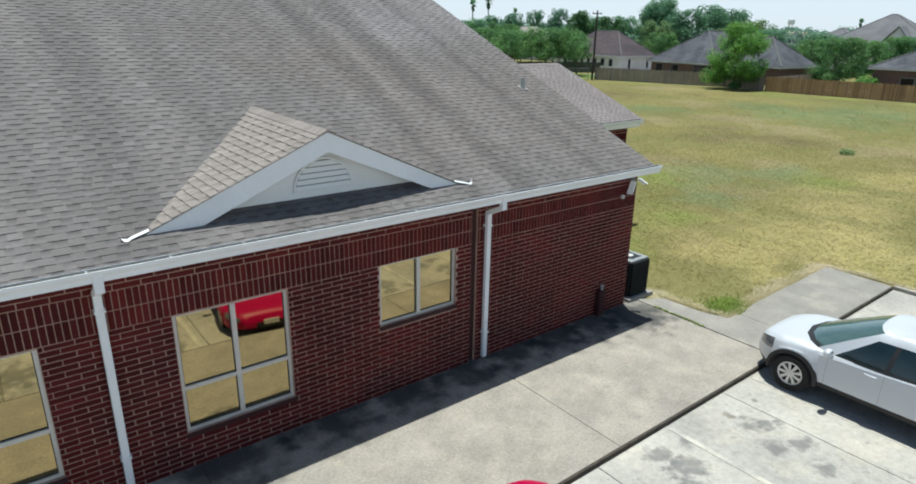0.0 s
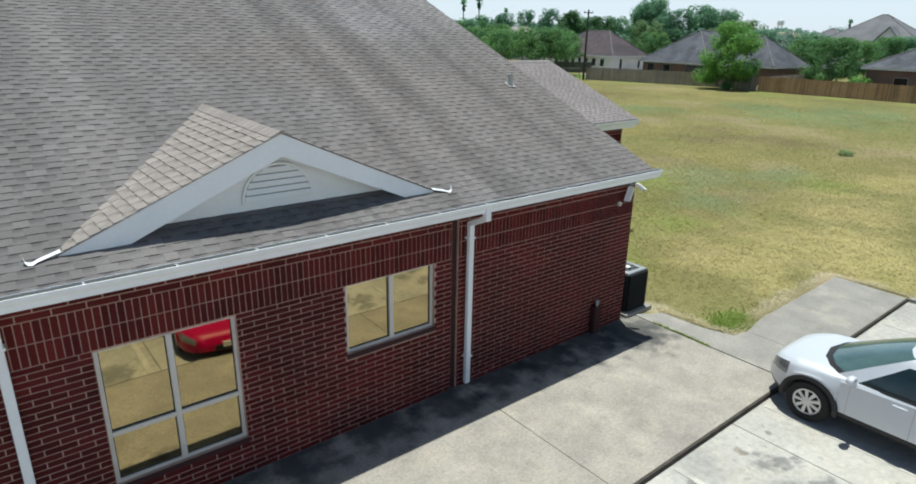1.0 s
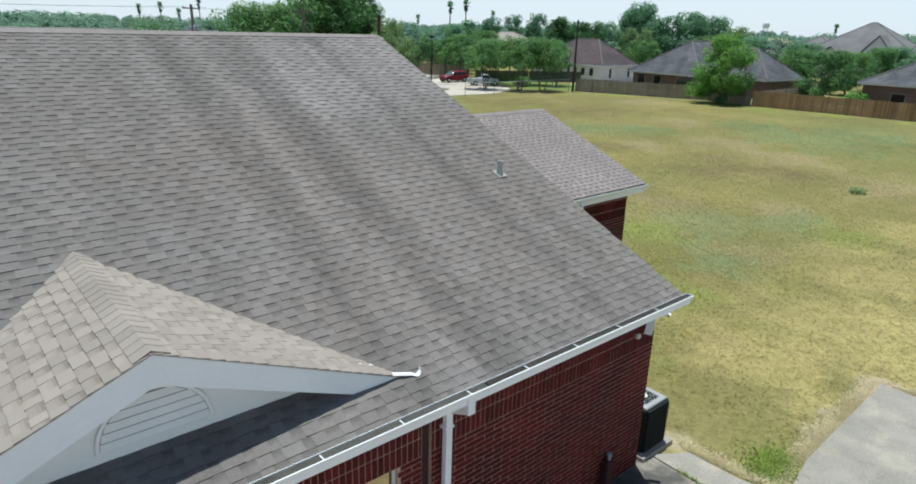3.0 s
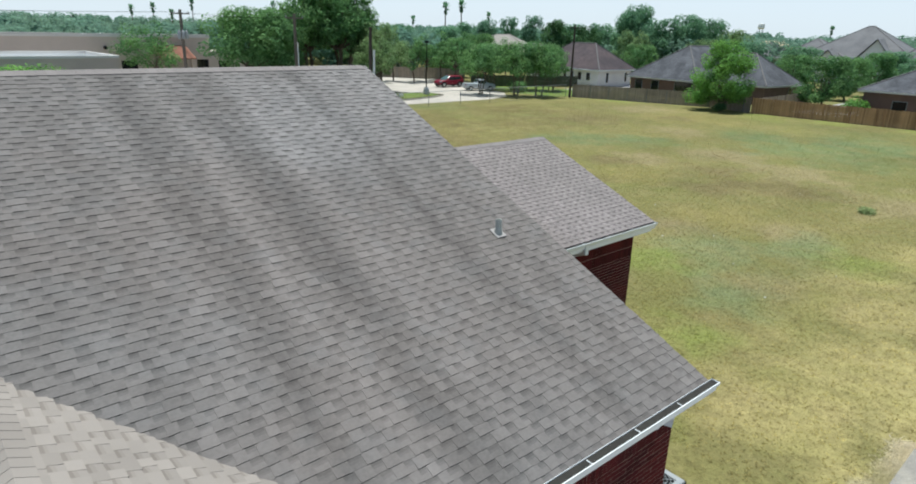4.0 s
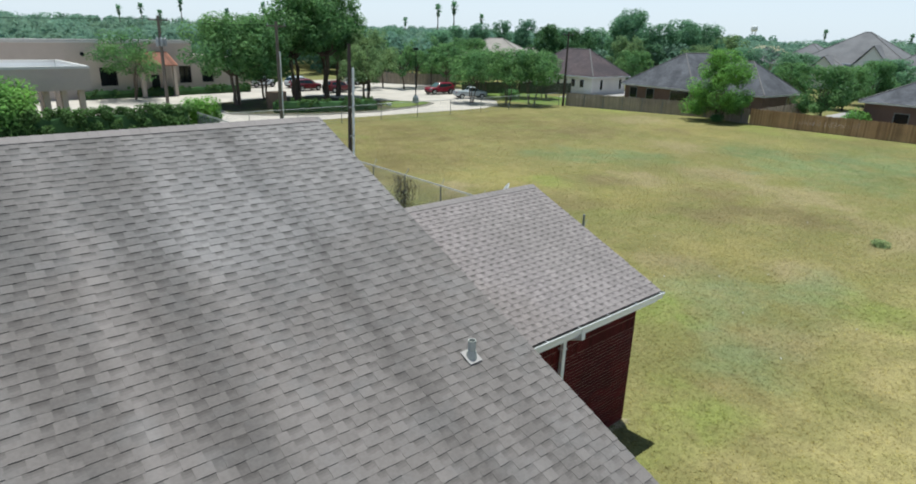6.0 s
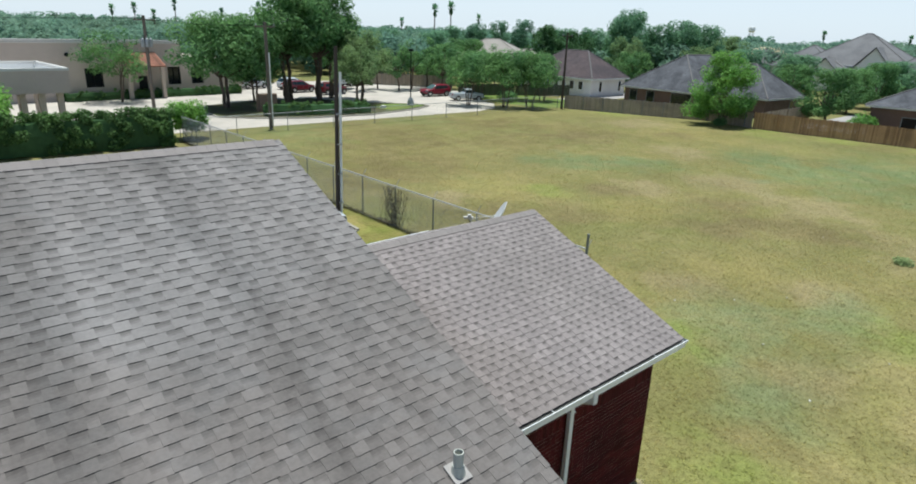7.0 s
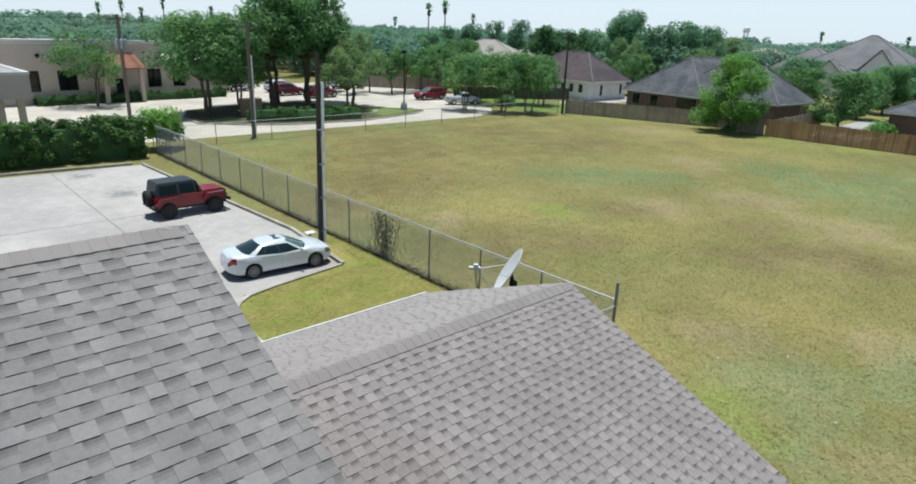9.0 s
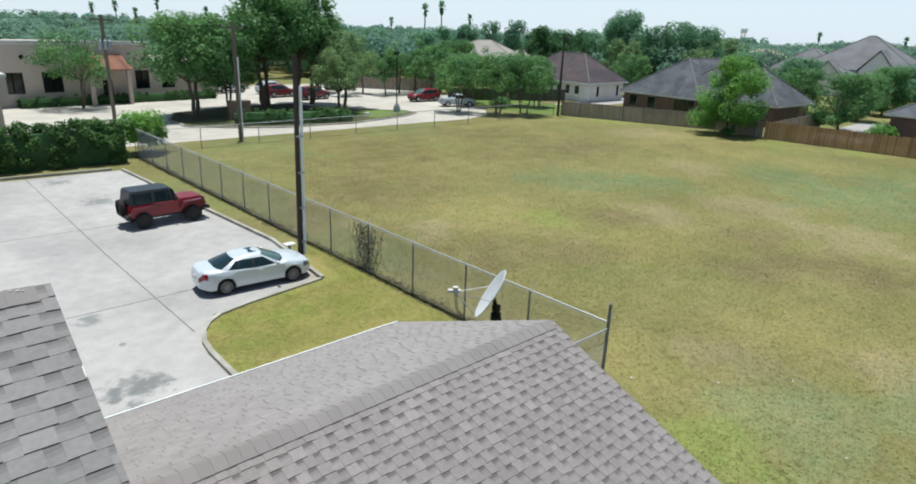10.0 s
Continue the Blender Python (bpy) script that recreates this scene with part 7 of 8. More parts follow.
# palms far off
def palm_model():
    rng = random.Random(3)
    t = thing("palm_tree", "tall slim fan palm far behind the houses", "palm tree", "far palms")
    bm = bmesh.new()
    limb(bm, (0, 0, -0.3), (0.3, 0.1, 15.2), 0.26, 0.17, rng, 6, 0.02)
    part("trunk", bm, BARK, t)
    v, f = [], []
    for k in range(46):
        a = rng.random() * math.tau
        el = rng.uniform(-1.4, 1.2)
        d = Vector((math.cos(a) * math.cos(el), math.sin(a) * math.cos(el), math.sin(el)))
        p = Vector((0.3, 0.1, 15.2))
        tip = p + Vector((d.x, d.y, d.z * 1.45)) * rng.uniform(1.3, 2.0)
        side = d.cross(Vector((0, 0, 1))).normalized() * 0.45
        base = len(v)
        v += [tuple(p), tuple(p.lerp(tip, 0.7) + side), tuple(tip), tuple(p.lerp(tip, 0.7) - side)]
        f.append((base, base + 1, base + 2, base + 3))
    me = bpy.data.meshes.new("fronds")
    me.from_pydata(v, [], f)
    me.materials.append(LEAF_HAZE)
    ob = new("fronds", me)
    ob.parent = t
    return t


PALM = palm_model()
for k, (x, y, s) in enumerate([(56, 255, 0.79), (63, 253, 0.85), (69, 251, 0.72), (76, 249, 0.95), (91, 244, 0.8), (103, 239, 0.97), (150, 212, 0.75), (160, 204, 1.06), (165, 200, 1.13), (173, 192, 0.88), (282, 103, 0.78), (310, 80, 0.75)]):
    put_tree(PALM, x, y, 1.2 if s > 1.0 else 0.85, k * 40.0, s)


# woods all round the horizon
def woods(label, bands, seed, size, per):
    rng = random.Random(seed)
    centres = []
    for (d0, d1, a0, a1, n, h0, h1) in bands:
        for _ in range(n):
            a = radians(rng.uniform(a0, a1))
            d = rng.uniform(d0, d1)
            h = rng.uniform(h0, h1)
            x, y = d * math.cos(a), d * math.sin(a)
            for k in range(7):
                r = h * rng.uniform(0.22, 0.34)
                centres.append(((x + rng.gauss(0, h * 0.33), y + rng.gauss(0, h * 0.33), max(r * 0.6, min(h - r, h * rng.uniform(0.25, 0.9)))), r))
    v, f = leaf_cloud(rng, centres, per, size, 0.85)
    ob = joined("woods", v, f, LEAF_FAR_HAZE)
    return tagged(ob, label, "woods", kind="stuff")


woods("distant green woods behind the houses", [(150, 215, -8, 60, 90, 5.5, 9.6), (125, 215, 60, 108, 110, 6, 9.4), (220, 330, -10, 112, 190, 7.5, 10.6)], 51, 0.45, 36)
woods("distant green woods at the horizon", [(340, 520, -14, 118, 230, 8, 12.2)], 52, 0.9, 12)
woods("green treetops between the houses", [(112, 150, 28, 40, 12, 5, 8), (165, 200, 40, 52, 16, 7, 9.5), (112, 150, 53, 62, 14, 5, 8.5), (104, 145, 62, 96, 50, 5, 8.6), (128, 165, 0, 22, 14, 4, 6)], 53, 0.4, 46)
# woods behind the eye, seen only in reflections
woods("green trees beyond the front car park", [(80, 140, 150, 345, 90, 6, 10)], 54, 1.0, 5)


# ---- far buildings ----
def hip_roof(bm, x0, x1, y0, y1, z0, h, over=0.5, thick=0.18):
    """A hipped roof with eaves, whose ridge runs along the longer side."""
    x0, x1, y0, y1 = x0 - over, x1 + over, y0 - over, y1 + over
    w, d = x1 - x0, y1 - y0
    if w >= d:
        r = [(x0 + d / 2, (y0 + y1) / 2), (x1 - d / 2, (y0 + y1) / 2)]
    else:
        r = [((x0 + x1) / 2, y0 + w / 2), ((x0 + x1) / 2, y1 - w / 2)]
    if (Vector(r[0]) - Vector(r[1])).length < 0.3:
        r[1] = (r[0][0] + 0.3, r[0][1])
    low = [bm.verts.new((x, y, z0 - thick)) for x, y in ((x0, y0), (x1, y0), (x1, y1), (x0, y1))]
    c = [bm.verts.new((x, y, z0)) for x, y in ((x0, y0), (x1, y0), (x1, y1), (x0, y1))]
    a, b = (bm.verts.new((*p, z0 + h)) for p in r)
    bm.faces.new(low[::-1])
    for j in range(4):
        bm.faces.new((low[j], low[(j + 1) % 4], c[(j + 1) % 4], c[j]))
    if w >= d:
        faces = ((c[0], c[1], b, a), (c[1], c[2], b), (c[2], c[3], a, b), (c[3], c[0], a))
    else:
        faces = ((c[0], c[1], a), (c[1], c[2], b, a), (c[2], c[3], b), (c[3], c[0], a, b))
    for f in faces:
        bm.faces.new(f)


def house(label, at, blocks, wall, roof, windows=(), gables=()):
    """Blocks are (x0, x1, y0, y1, wall height, roof rise); windows are (face, place along it, width, sill, head, block)."""
    t = thing("house", label, "house", at=at)
    for x0, x1, y0, y1, h, rise in blocks:
        bm = bmesh.new()
        box(bm, (x0, y0, -0.1), (x1, y1, h))
        part("wall", bm, wall, t)
        bm = bmesh.new()
        hip_roof(bm, x0, x1, y0, y1, h + 0.06, rise)
        rf = part("roof", bm, roof, t)
        bm = bmesh.new()
        w, d = x1 - x0 + 1.0, y1 - y0 + 1.0
        half = min(w, d) / 2
        top = h + 0.09 + rise
        ends = [Vector((x0 - 0.5 + half, y0 - 0.5 + half, top)), Vector((x1 + 0.5 - half, y1 + 0.5 - half, top))]
        for cx, cy, e in ((x0 - 0.5, y0 - 0.5, 0), (x1 + 0.5, y0 - 0.5, 1 if w >= d else 0), (x0 - 0.5, y1 + 0.5, 0 if w >= d else 1), (x1 + 0.5, y1 + 0.5, 1)):
            tube(bm, (cx, cy, h + 0.07), ends[e], 0.09, sides=5)
        tube(bm, ends[0], ends[1], 0.09, sides=5)
        part("ridge_cap", bm, ROOF_TAN if roof is ROOF_TAN else ROOF_CAP, rf)
        bm = bmesh.new()
        for a, b in (((x0 - 0.52, y0 - 0.54), (x1 + 0.52, y0 - 0.50)), ((x0 - 0.54, y0 - 0.5), (x0 - 0.50, y1 + 0.5))):
            box(bm, (*a, h - 0.14), (*b, h + 0.04))
        part("fascia", bm, WHITE_TRIM if wall is WALL_WHITE else WALL_GREY, rf)
    for gx, gy, gw, gz, rise in gables:
        m = Matrix(((0, 0, 1, 0), (1, 0, 0, 0), (0, 1, 0, 0), (0, 0, 0, 1)))
        bm = bmesh.new()
        prism(bm, [(gy - gw / 2, 0.0), (gy + gw / 2, 0.0), (gy + gw / 2, gz), (gy, gz + rise), (gy - gw / 2, gz)], gx, gx + 4.0, m)
        part("gable_front", bm, wall, t, "pale front gable")
        for s in (-1, 1):
            bm = bmesh.new()
            prism(bm, [(gy + s * (gw / 2 + 0.5), gz - 0.35), (gy + s * (gw / 2 + 0.5), gz - 0.15), (gy, gz + rise + 0.25), (gy, gz + rise + 0.05)][::s], gx - 0.4, gx + 7.0, m)
            part("gable_roof", bm, roof, t)
    for face, s, w, z0, z1, k in windows:
        x0, x1, y0, y1, h, rise = blocks[k]
        win = new("window")
        win.parent = t
        if face == "x":
            lo, hi = (x0 - 0.04, s - w / 2, z0), (x0 + 0.02, s + w / 2, z1)
            glo, ghi = (x0 - 0.05, s - w / 2 + 0.08, z0 + 0.08), (x0 - 0.03, s + w / 2 - 0.08, z1 - 0.08)
        else:
            lo, hi = (s - w / 2, y0 - 0.04, z0), (s + w / 2, y0 + 0.02, z1)
            glo, ghi = (s - w / 2 + 0.08, y0 - 0.05, z0 + 0.08), (s + w / 2 - 0.08, y0 - 0.03, z1 - 0.08)
        bm = bmesh.new()
        box(bm, lo, hi)
        part("window_frame", bm, WHITE_TRIM if wall is WALL_WHITE else GALV_DARK, win)
        bm = bmesh.new()
        box(bm, glo, ghi)
        part("pane", bm, DARK_GLASS, win)
    return t


# white-walled house with brown roof behind the pole
house("white brick house with dark brown hipped roof", pose(73.2, 58.2, 0, 0, 0, 0.5), [(0, 8.6, 0, 13.4, 2.6, 3.8), (2.5, 9, 12.0, 17.5, 2.5, 2.6)], WALL_WHITE, ROOF_BROWN,
      [("x", 9.6, 1.2, 0.3, 2.2, 0), ("x", 8.0, 0.7, 0.5, 2.2, 0), ("x", 6.6, 0.7, 0.5, 2.2, 0), ("x", 5.2, 0.8, 0.7, 2.2, 0), ("x", 3.6, 0.9, 0.9, 2.2, 0), ("x", 1.9, 0.9, 0.9, 2.2, 0), ("x", 11.8, 1.0, 0.3, 2.2, 0), ("x", 15.0, 0.8, 0.7, 2.2, 1), ("y", 2.3, 0.7, 0.6, 2.2, 0), ("y", 7.2, 0.7, 0.6, 2.2, 0)])
# brick house with grey roof behind the grey fence, seen on its corner
# its 3 m wide window stands in for the dark garage opening
house("brown brick house with dark grey hipped roof", pose(71.0, 40.1, 0, 0, 0, -4), [(0.2, 22, 0.5, 11.3, 2.3, 4.3), (2.2, 10.4, -7.8, 6, 2.3, 3.7)], WALL_BRICK_FAR, ROOF_GREY,
      [("x", 9.8, 1.3, 0.5, 2.0, 0), ("x", 7.0, 1.3, 0.5, 2.0, 0), ("x", 2.3, 3.0, 0.1, 2.1, 0), ("y", 8.6, 1.0, 0.6, 2.0, 1)])
house("dark brick house with grey roof behind the cedar fence", pose(71.0, 4.0, 0, 0, 0, 2), [(0, 14, 0, 16.5, 2.95, 4.0)], WALL_BRICK_FAR, ROOF_GREY, [("x", 13, 1.4, 0.6, 2.1, 0), ("x", 8, 1.4, 0.6, 2.1, 0)])
house("large grey two-storey house with steep roof", pose(136.0, 31.2, 0, 0, 0, 6), [(0, 18, 3, 22, 4.8, 6.0), (-2, 9, -8, 6, 4.0, 4.6), (-4, 8, 12, 22, 3.6, 2.6)], WALL_WHITE, ROOF_FAR_HAZE, [("x", 19, 1.4, 1.6, 3.0, 2), ("x", 0.0, 1.4, 1.6, 3.0, 1)], gables=[(-1.2, 9.0, 5.4, 4.8, 3.4), (-4.6, 16.2, 5.0, 3.4, 2.6)])
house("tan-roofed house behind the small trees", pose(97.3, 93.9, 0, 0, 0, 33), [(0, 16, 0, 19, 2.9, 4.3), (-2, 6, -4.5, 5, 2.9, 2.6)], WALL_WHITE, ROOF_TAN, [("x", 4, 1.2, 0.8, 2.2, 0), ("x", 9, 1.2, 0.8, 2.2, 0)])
house("grey-roofed house among distant trees", pose(150.5, 52.0, 0, 0, 0, 8), [(0, 16, 0, 13, 3.6, 4.6)], WALL_GREY, ROOF_FAR_HAZE)
house("grey-roofed house among distant trees", pose(152, 62, 0, 0, 0, 20), [(0, 14, 0, 12, 3.4, 3.6)], WALL_GREY, ROOF_FAR_HAZE)
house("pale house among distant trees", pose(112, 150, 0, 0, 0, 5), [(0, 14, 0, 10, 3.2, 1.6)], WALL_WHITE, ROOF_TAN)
house("grey-roofed house at the end of the street", pose(118, 8, 0, 0, 0, 5), [(0, 14, 0, 16, 3.0, 3.2)], WALL_GREY, ROOF_FAR_HAZE)
# house being framed in new timber
t = thing("unfinished_house", "unfinished house roof of new yellow timber", "house", at=pose(166.0, 67.5, 0, 0, 0, 22))
bm = bmesh.new()
box(bm, (0, 0, 0), (12, 12, 5.0))
part("wall", bm, LUMBER, t)
for k in range(15):
    bm = bmesh.new()
    y = 12.0 * k / 14
    for s in (0, 12):
        tube(bm, (s, y, 5.0), (6, 6 + (y - 6) * 0.35, 7.3), 0.12, sides=4)
    part("rafter", bm, LUMBER, t)
# pale drive behind the cedar fence
bm = bmesh.new()
prism(bm, [(69, 20.6), (90, 21.6), (90, 28.0), (69, 27.2)], -0.1, -0.02)
solid("drive", bm, CONCRETE_LOT, "pale concrete drive behind the fence", "drive", "structure")
bm = bmesh.new()
prism(bm, [(66, 54.5), (90, 56), (90, 60.5), (66, 59)], -0.1, -0.02)
solid("drive", bm, CONCRETE_LOT, "pale concrete drive beside the house", "drive", "structure")
# lush grass round the small trees
bm = bmesh.new()
prism(bm, [(56.0, 51.3), (66, 52), (67.5, 54.4), (66, 60), (74, 76), (62, 74), (56.2, 65), (54.6, 58.3)], -0.1, -0.018)
solid("lawn", bm, LAWN_LUSH, "lush green grass under the small trees", "lawn", "structure")
# water tower on the horizon
t = thing("water_tower", "white water tower far away on the horizon", "water tower", at=pose(520, 244.5, 0) @ Matrix.Diagonal((0.5, 0.5, 0.70, 1)))
bm = bmesh.new()
lathe(bm, [(3.6, 21.5), (5.2, 22.5), (5.4, 25.5), (4.6, 27), (1.0, 27.6)], Matrix(), 20)
part("tank", bm, WHITE_METAL, t, smooth=40)
bm = bmesh.new()
for k in range(6):
    a = k * math.tau / 6
    tube(bm, (4.6 * math.cos(a), 4.6 * math.sin(a), 0), (3.6 * math.cos(a), 3.6 * math.sin(a), 22.4), 0.3, sides=6)
part("legs", bm, GREY_METAL, t)

# beige flat-roofed building with tiled porch
b = thing("commercial_building", "beige stucco flat-roofed building with red tiled porch", "building", at=pose(5.0, 80.0, 0, 0, 0, 9))
bm = bmesh.new()
wins = [(3.1, 4.9), (6.6, 8.5), (16.0, 17.6), (19.0, 20.6)]
wall_panels(bm, -45, 17.9, -0.1, 6.1, [(a, c, 1.3, 3.4) for a, c in wins[:3]], 0.0, 0.4)
part("wall", bm, STUCCO, b)
bm = bmesh.new()
wall_panels(bm, 17.9, 26, -0.1, 4.4, [(19.0, 20.6, 1.3, 3.2)], 0.0, 0.4)
part("low_wall", bm, STUCCO, b)
bm = bmesh.new()
box(bm, (-45, 0.4, -0.1), (17.9, 24, 5.8))
part("core", bm, STUCCO, b)
bm = bmesh.new()
box(bm, (17.9, 0.4, -0.1), (26, 20, 4.2))
part("low_core", bm, STUCCO, b)
bm = bmesh.new()
box(bm, (-45.1, -0.1, 6.1), (18.0, 0.5, 6.5))
part("parapet", bm, STUCCO_CAP, b, "pale parapet cap")
for a, c in wins:
    win = new("window")
    win.parent = b
    bm = bmesh.new()
    z1 = 3.4 if a < 17.9 else 3.2
    for lo, hi in (((a, 0.1, 1.3), (a + 0.08, 0.2, z1)), ((c - 0.08, 0.1, 1.3), (c, 0.2, z1)), ((a + 0.08, 0.1, 1.3), (c - 0.08, 0.2, 1.38)), ((a + 0.08, 0.1, z1 - 0.08), (c - 0.08, 0.2, z1)), (((a + c) / 2 - 0.03, 0.1, 1.38), ((a + c) / 2 + 0.03, 0.2, z1 - 0.08))):
        box(bm, lo, hi)
    part("window_frame", bm, BLACK_METAL, win)
    bm = bmesh.new()
    box(bm, (a + 0.08, 0.24, 1.38), (c - 0.08, 0.26, z1 - 0.08))
    part("pane", bm, DARK_GLASS, win)
porch = new("porch")
porch.parent = b
bm = bmesh.new()
c = [(10.2, -2.6, 3.6), (14.6, -2.6, 3.6), (14.6, -0.02, 5.0), (10.2, -0.02, 5.0)]
lo = [bm.verts.new(p) for p in c]
hi = [bm.verts.new((p[0], p[1], p[2] + 0.1)) for p in c]
bm.faces.new(lo[::-1])
bm.faces.new(hi)
for j in range(4):
    bm.faces.new((lo[j], lo[(j + 1) % 4], hi[(j + 1) % 4], hi[j]))
part("porch_roof", bm, TILE_RED, porch)
for k in range(18):
    bm = bmesh.new()
    x = 10.28 + k * 0.25
    tube(bm, (x, -2.68, 3.66), (x, -0.03, 5.1), 0.09, sides=8)
    part("roof_tile", bm, TILE_RED, porch)
for x in (10.45, 14.3):
    bm = bmesh.new()
    box(bm, (x - 0.2, -2.4, -0.1), (x + 0.2, -2.0, 3.6))
    part("porch_column", bm, STUCCO, porch)
bm = bmesh.new()
box(bm, (12.4, -0.08, 0.0), (13.4, -0.02, 2.4))
part("door", bm, DARK_GLASS, b, "dark glazed door")
bm = bmesh.new()
lathe(bm, [(0.2, 0), (0.22, 0.1), (0.1, 0.25)], pose(5.0, 0, 4.9, 90, 0, 0), 12)
part("wall_lamp", bm, BLACK_METAL, b)

# canopy in front of it
cn = thing("drive_canopy", "beige flat drive-through canopy on square columns", "canopy", at=pose(5.3, 54.2, 0, 0, 0, 4))
bm = bmesh.new()
box(bm, (-14, 0, 3.45), (0, 0.22, 5.05))
box(bm, (-14, 8.78, 3.45), (0, 9.0, 5.05))
box(bm, (-0.22, 0.22, 3.45), (0, 8.78, 5.05))
box(bm, (-14, 0.22, 3.45), (-13.78, 8.78, 5.05))
part("fascia", bm, STUCCO, cn)
bm = bmesh.new()
box(bm, (-13.78, 0.22, 3.5), (-0.22, 8.78, 4.45))
part("deck", bm, ROOF_DECK, cn, "white membrane roof deck")
for lo, hi in (((-13.78, 0.221, 4.45), (-0.24, 0.24, 5.05)), ((-13.78, 8.76, 4.45), (-0.24, 8.779, 5.05)), ((-0.24, 0.24, 4.45), (-0.221, 8.76, 5.05))):
    bm = bmesh.new()
    box(bm, lo, hi)
    part("parapet_lining", bm, ROOF_DECK, cn, "white membrane upstand")
for lo, hi in (((-14.05, -0.05, 5.05), (0.05, 0.25, 5.25)), ((-14.05, 8.75, 5.05), (0.05, 9.05, 5.25)), ((-0.2, 0.25, 5.05), (0.05, 8.75, 5.25)), ((-14.05, 0.25, 5.05), (-13.8, 8.75, 5.25))):
    bm = bmesh.new()
    box(bm, lo, hi)
    part("coping", bm, STUCCO_CAP, cn, "white metal coping")
for x in (-0.6, -1.8, -3.0, -4.2):
    for y in (0.8, 8.0):
        bm = bmesh.new()
        box(bm, (x - 0.2, y - 0.2, -0.1), (x + 0.2, y + 0.2, 3.5))
        part("column", bm, STUCCO, cn)

# brown utility cabinet and light pole on the far island
bm = bmesh.new()
box(bm, (23.4, 62.2, 0.0), (25.4, 63.0, 1.9))
bmesh.ops.bevel(bm, geom=bm.edges[:], offset=0.05, segments=1, affect="EDGES")
solid("utility_cabinet", bm, CABINET_BROWN, "brown wooden bin enclosure under the oak", "cabinet")
jb = bmesh.new()
box(jb, (36.5, 59.1, 0.0), (37.1, 59.5, 0.45))
bmesh.ops.bevel(jb, geom=jb.edges[:], offset=0.06, segments=2, affect="EDGES")
solid("junction_box", jb, PLATE, "low white plastic junction box on the island turf", "utility box")
lp = thing("street_lamp", "slim dark lamp post on a concrete foot", "street lamp", at=pose(41.5, 60.4, 0.13))
bm = bmesh.new()
lathe(bm, [(0.45, -0.1), (0.35, 0.6), (0.2, 0.9)], Matrix(), 12)
part("foot", bm, GREY_METAL, lp)
bm = bmesh.new()
tube(bm, (0, 0, 0.85), (0, 0, 6.2), 0.07, 0.05, 8)
part("shaft", bm, BLACK_METAL, lp)
bm = bmesh.new()
box(bm, (-0.2, -0.2, 6.2), (0.2, 0.2, 6.45))
part("lamp_head", bm, BLACK_METAL, lp)


# ---- grass ----
def tufts(name, label, spots, blade, hgt, material, seed, spread=2.6):
    """Small tufts of crossing blades."""
    rng = np.random.default_rng(seed)
    n = len(spots)
    k = 3
    base = np.repeat(spots, k, axis=0)
    ang = rng.uniform(0, math.tau, n * k)
    lean = rng.normal(0, spread, (n * k, 2))
    h = hgt * rng.uniform(0.5, 1.3, n * k)
    w = blade * rng.uniform(0.6, 1.4, n * k)
    side = np.stack([np.cos(ang) * w, np.sin(ang) * w, 0 * w], 1)
    tip = base + np.stack([lean[:, 0] * h, lean[:, 1] * h, h], 1)
    verts = np.stack([base - side, base + side, tip], 1).reshape(-1, 3)
    faces = np.arange(len(verts)).reshape(-1, 3)
    me = bpy.data.meshes.new(name)
    me.from_pydata(verts.tolist(), [], faces.tolist())
    me.materials.append(material)
    return tagged(new(name, me), label, "grass", kind="stuff")


def clear_of(p):
    x, y = p[:, 0], p[:, 1]
    pad = (x < 6.85) & (y < -1.72)
    side = (x < 1.45) & (y < 0.95)
    walkway = (x < 2.7) & (y < -1.9)
    wing = (x < 6.1) & (y > 4.8) & (y < 12.2)
    main = (x < 0.02) & (y > -0.5)
    lot = (y > 17) & (y > 12.5) & (x < 10.9)
    return ~(pad | side | walkway | wing | main | lot)


rg = np.random.default_rng(5)
p = np.stack([rg.uniform(0, 30, 150000), rg.uniform(-9, 24, 150000)], 1)
keep = clear_of(p) & (rg.uniform(0, 1, len(p)) < np.clip(1.25 - (p[:, 0] + np.maximum(p[:, 1] - 6, 0)) / 34, 0.12, 1))
p = p[keep & ~((p[:, 0] < 12.3) & (p[:, 1] > 11.6))]
tufts("grass_tufts", "short dry yellow-green grass tufts on the field", np.column_stack([p, np.full(len(p), -0.035)]), 0.016, 0.018, BLADES, 6)
# upright clumps that give the field its grain farther out
p = np.stack([rg.uniform(3, 64, 190000), rg.uniform(-14, 48, 190000)], 1)
away = np.hypot(p[:, 0] + 4, p[:, 1] + 4)
keep = clear_of(p) & (rg.uniform(0, 1, len(p)) < np.clip(1.5 - away / 60, 0.3, 1)) & (p[:, 0] < 62 - np.maximum(p[:, 1] - 30, 0) * 0.2)
p = p[keep & ~((p[:, 0] < 12.3) & (p[:, 1] > 11.6))]
tufts("grass_clumps", "low dry grass clumps all over the field", np.column_stack([p, np.full(len(p), -0.035)]), 0.022, 0.032, BLADES_CLUMP, 16, 1.3)
p = np.stack([rg.uniform(5.1, 11.9, 30000), rg.uniform(12.2, 26, 30000)], 1)
p = p[(p[:, 1] < 22.0) & ~((p[:, 0] < 5.9) & (p[:, 1] > 20.6)) | (p[:, 0] > 10.95)]
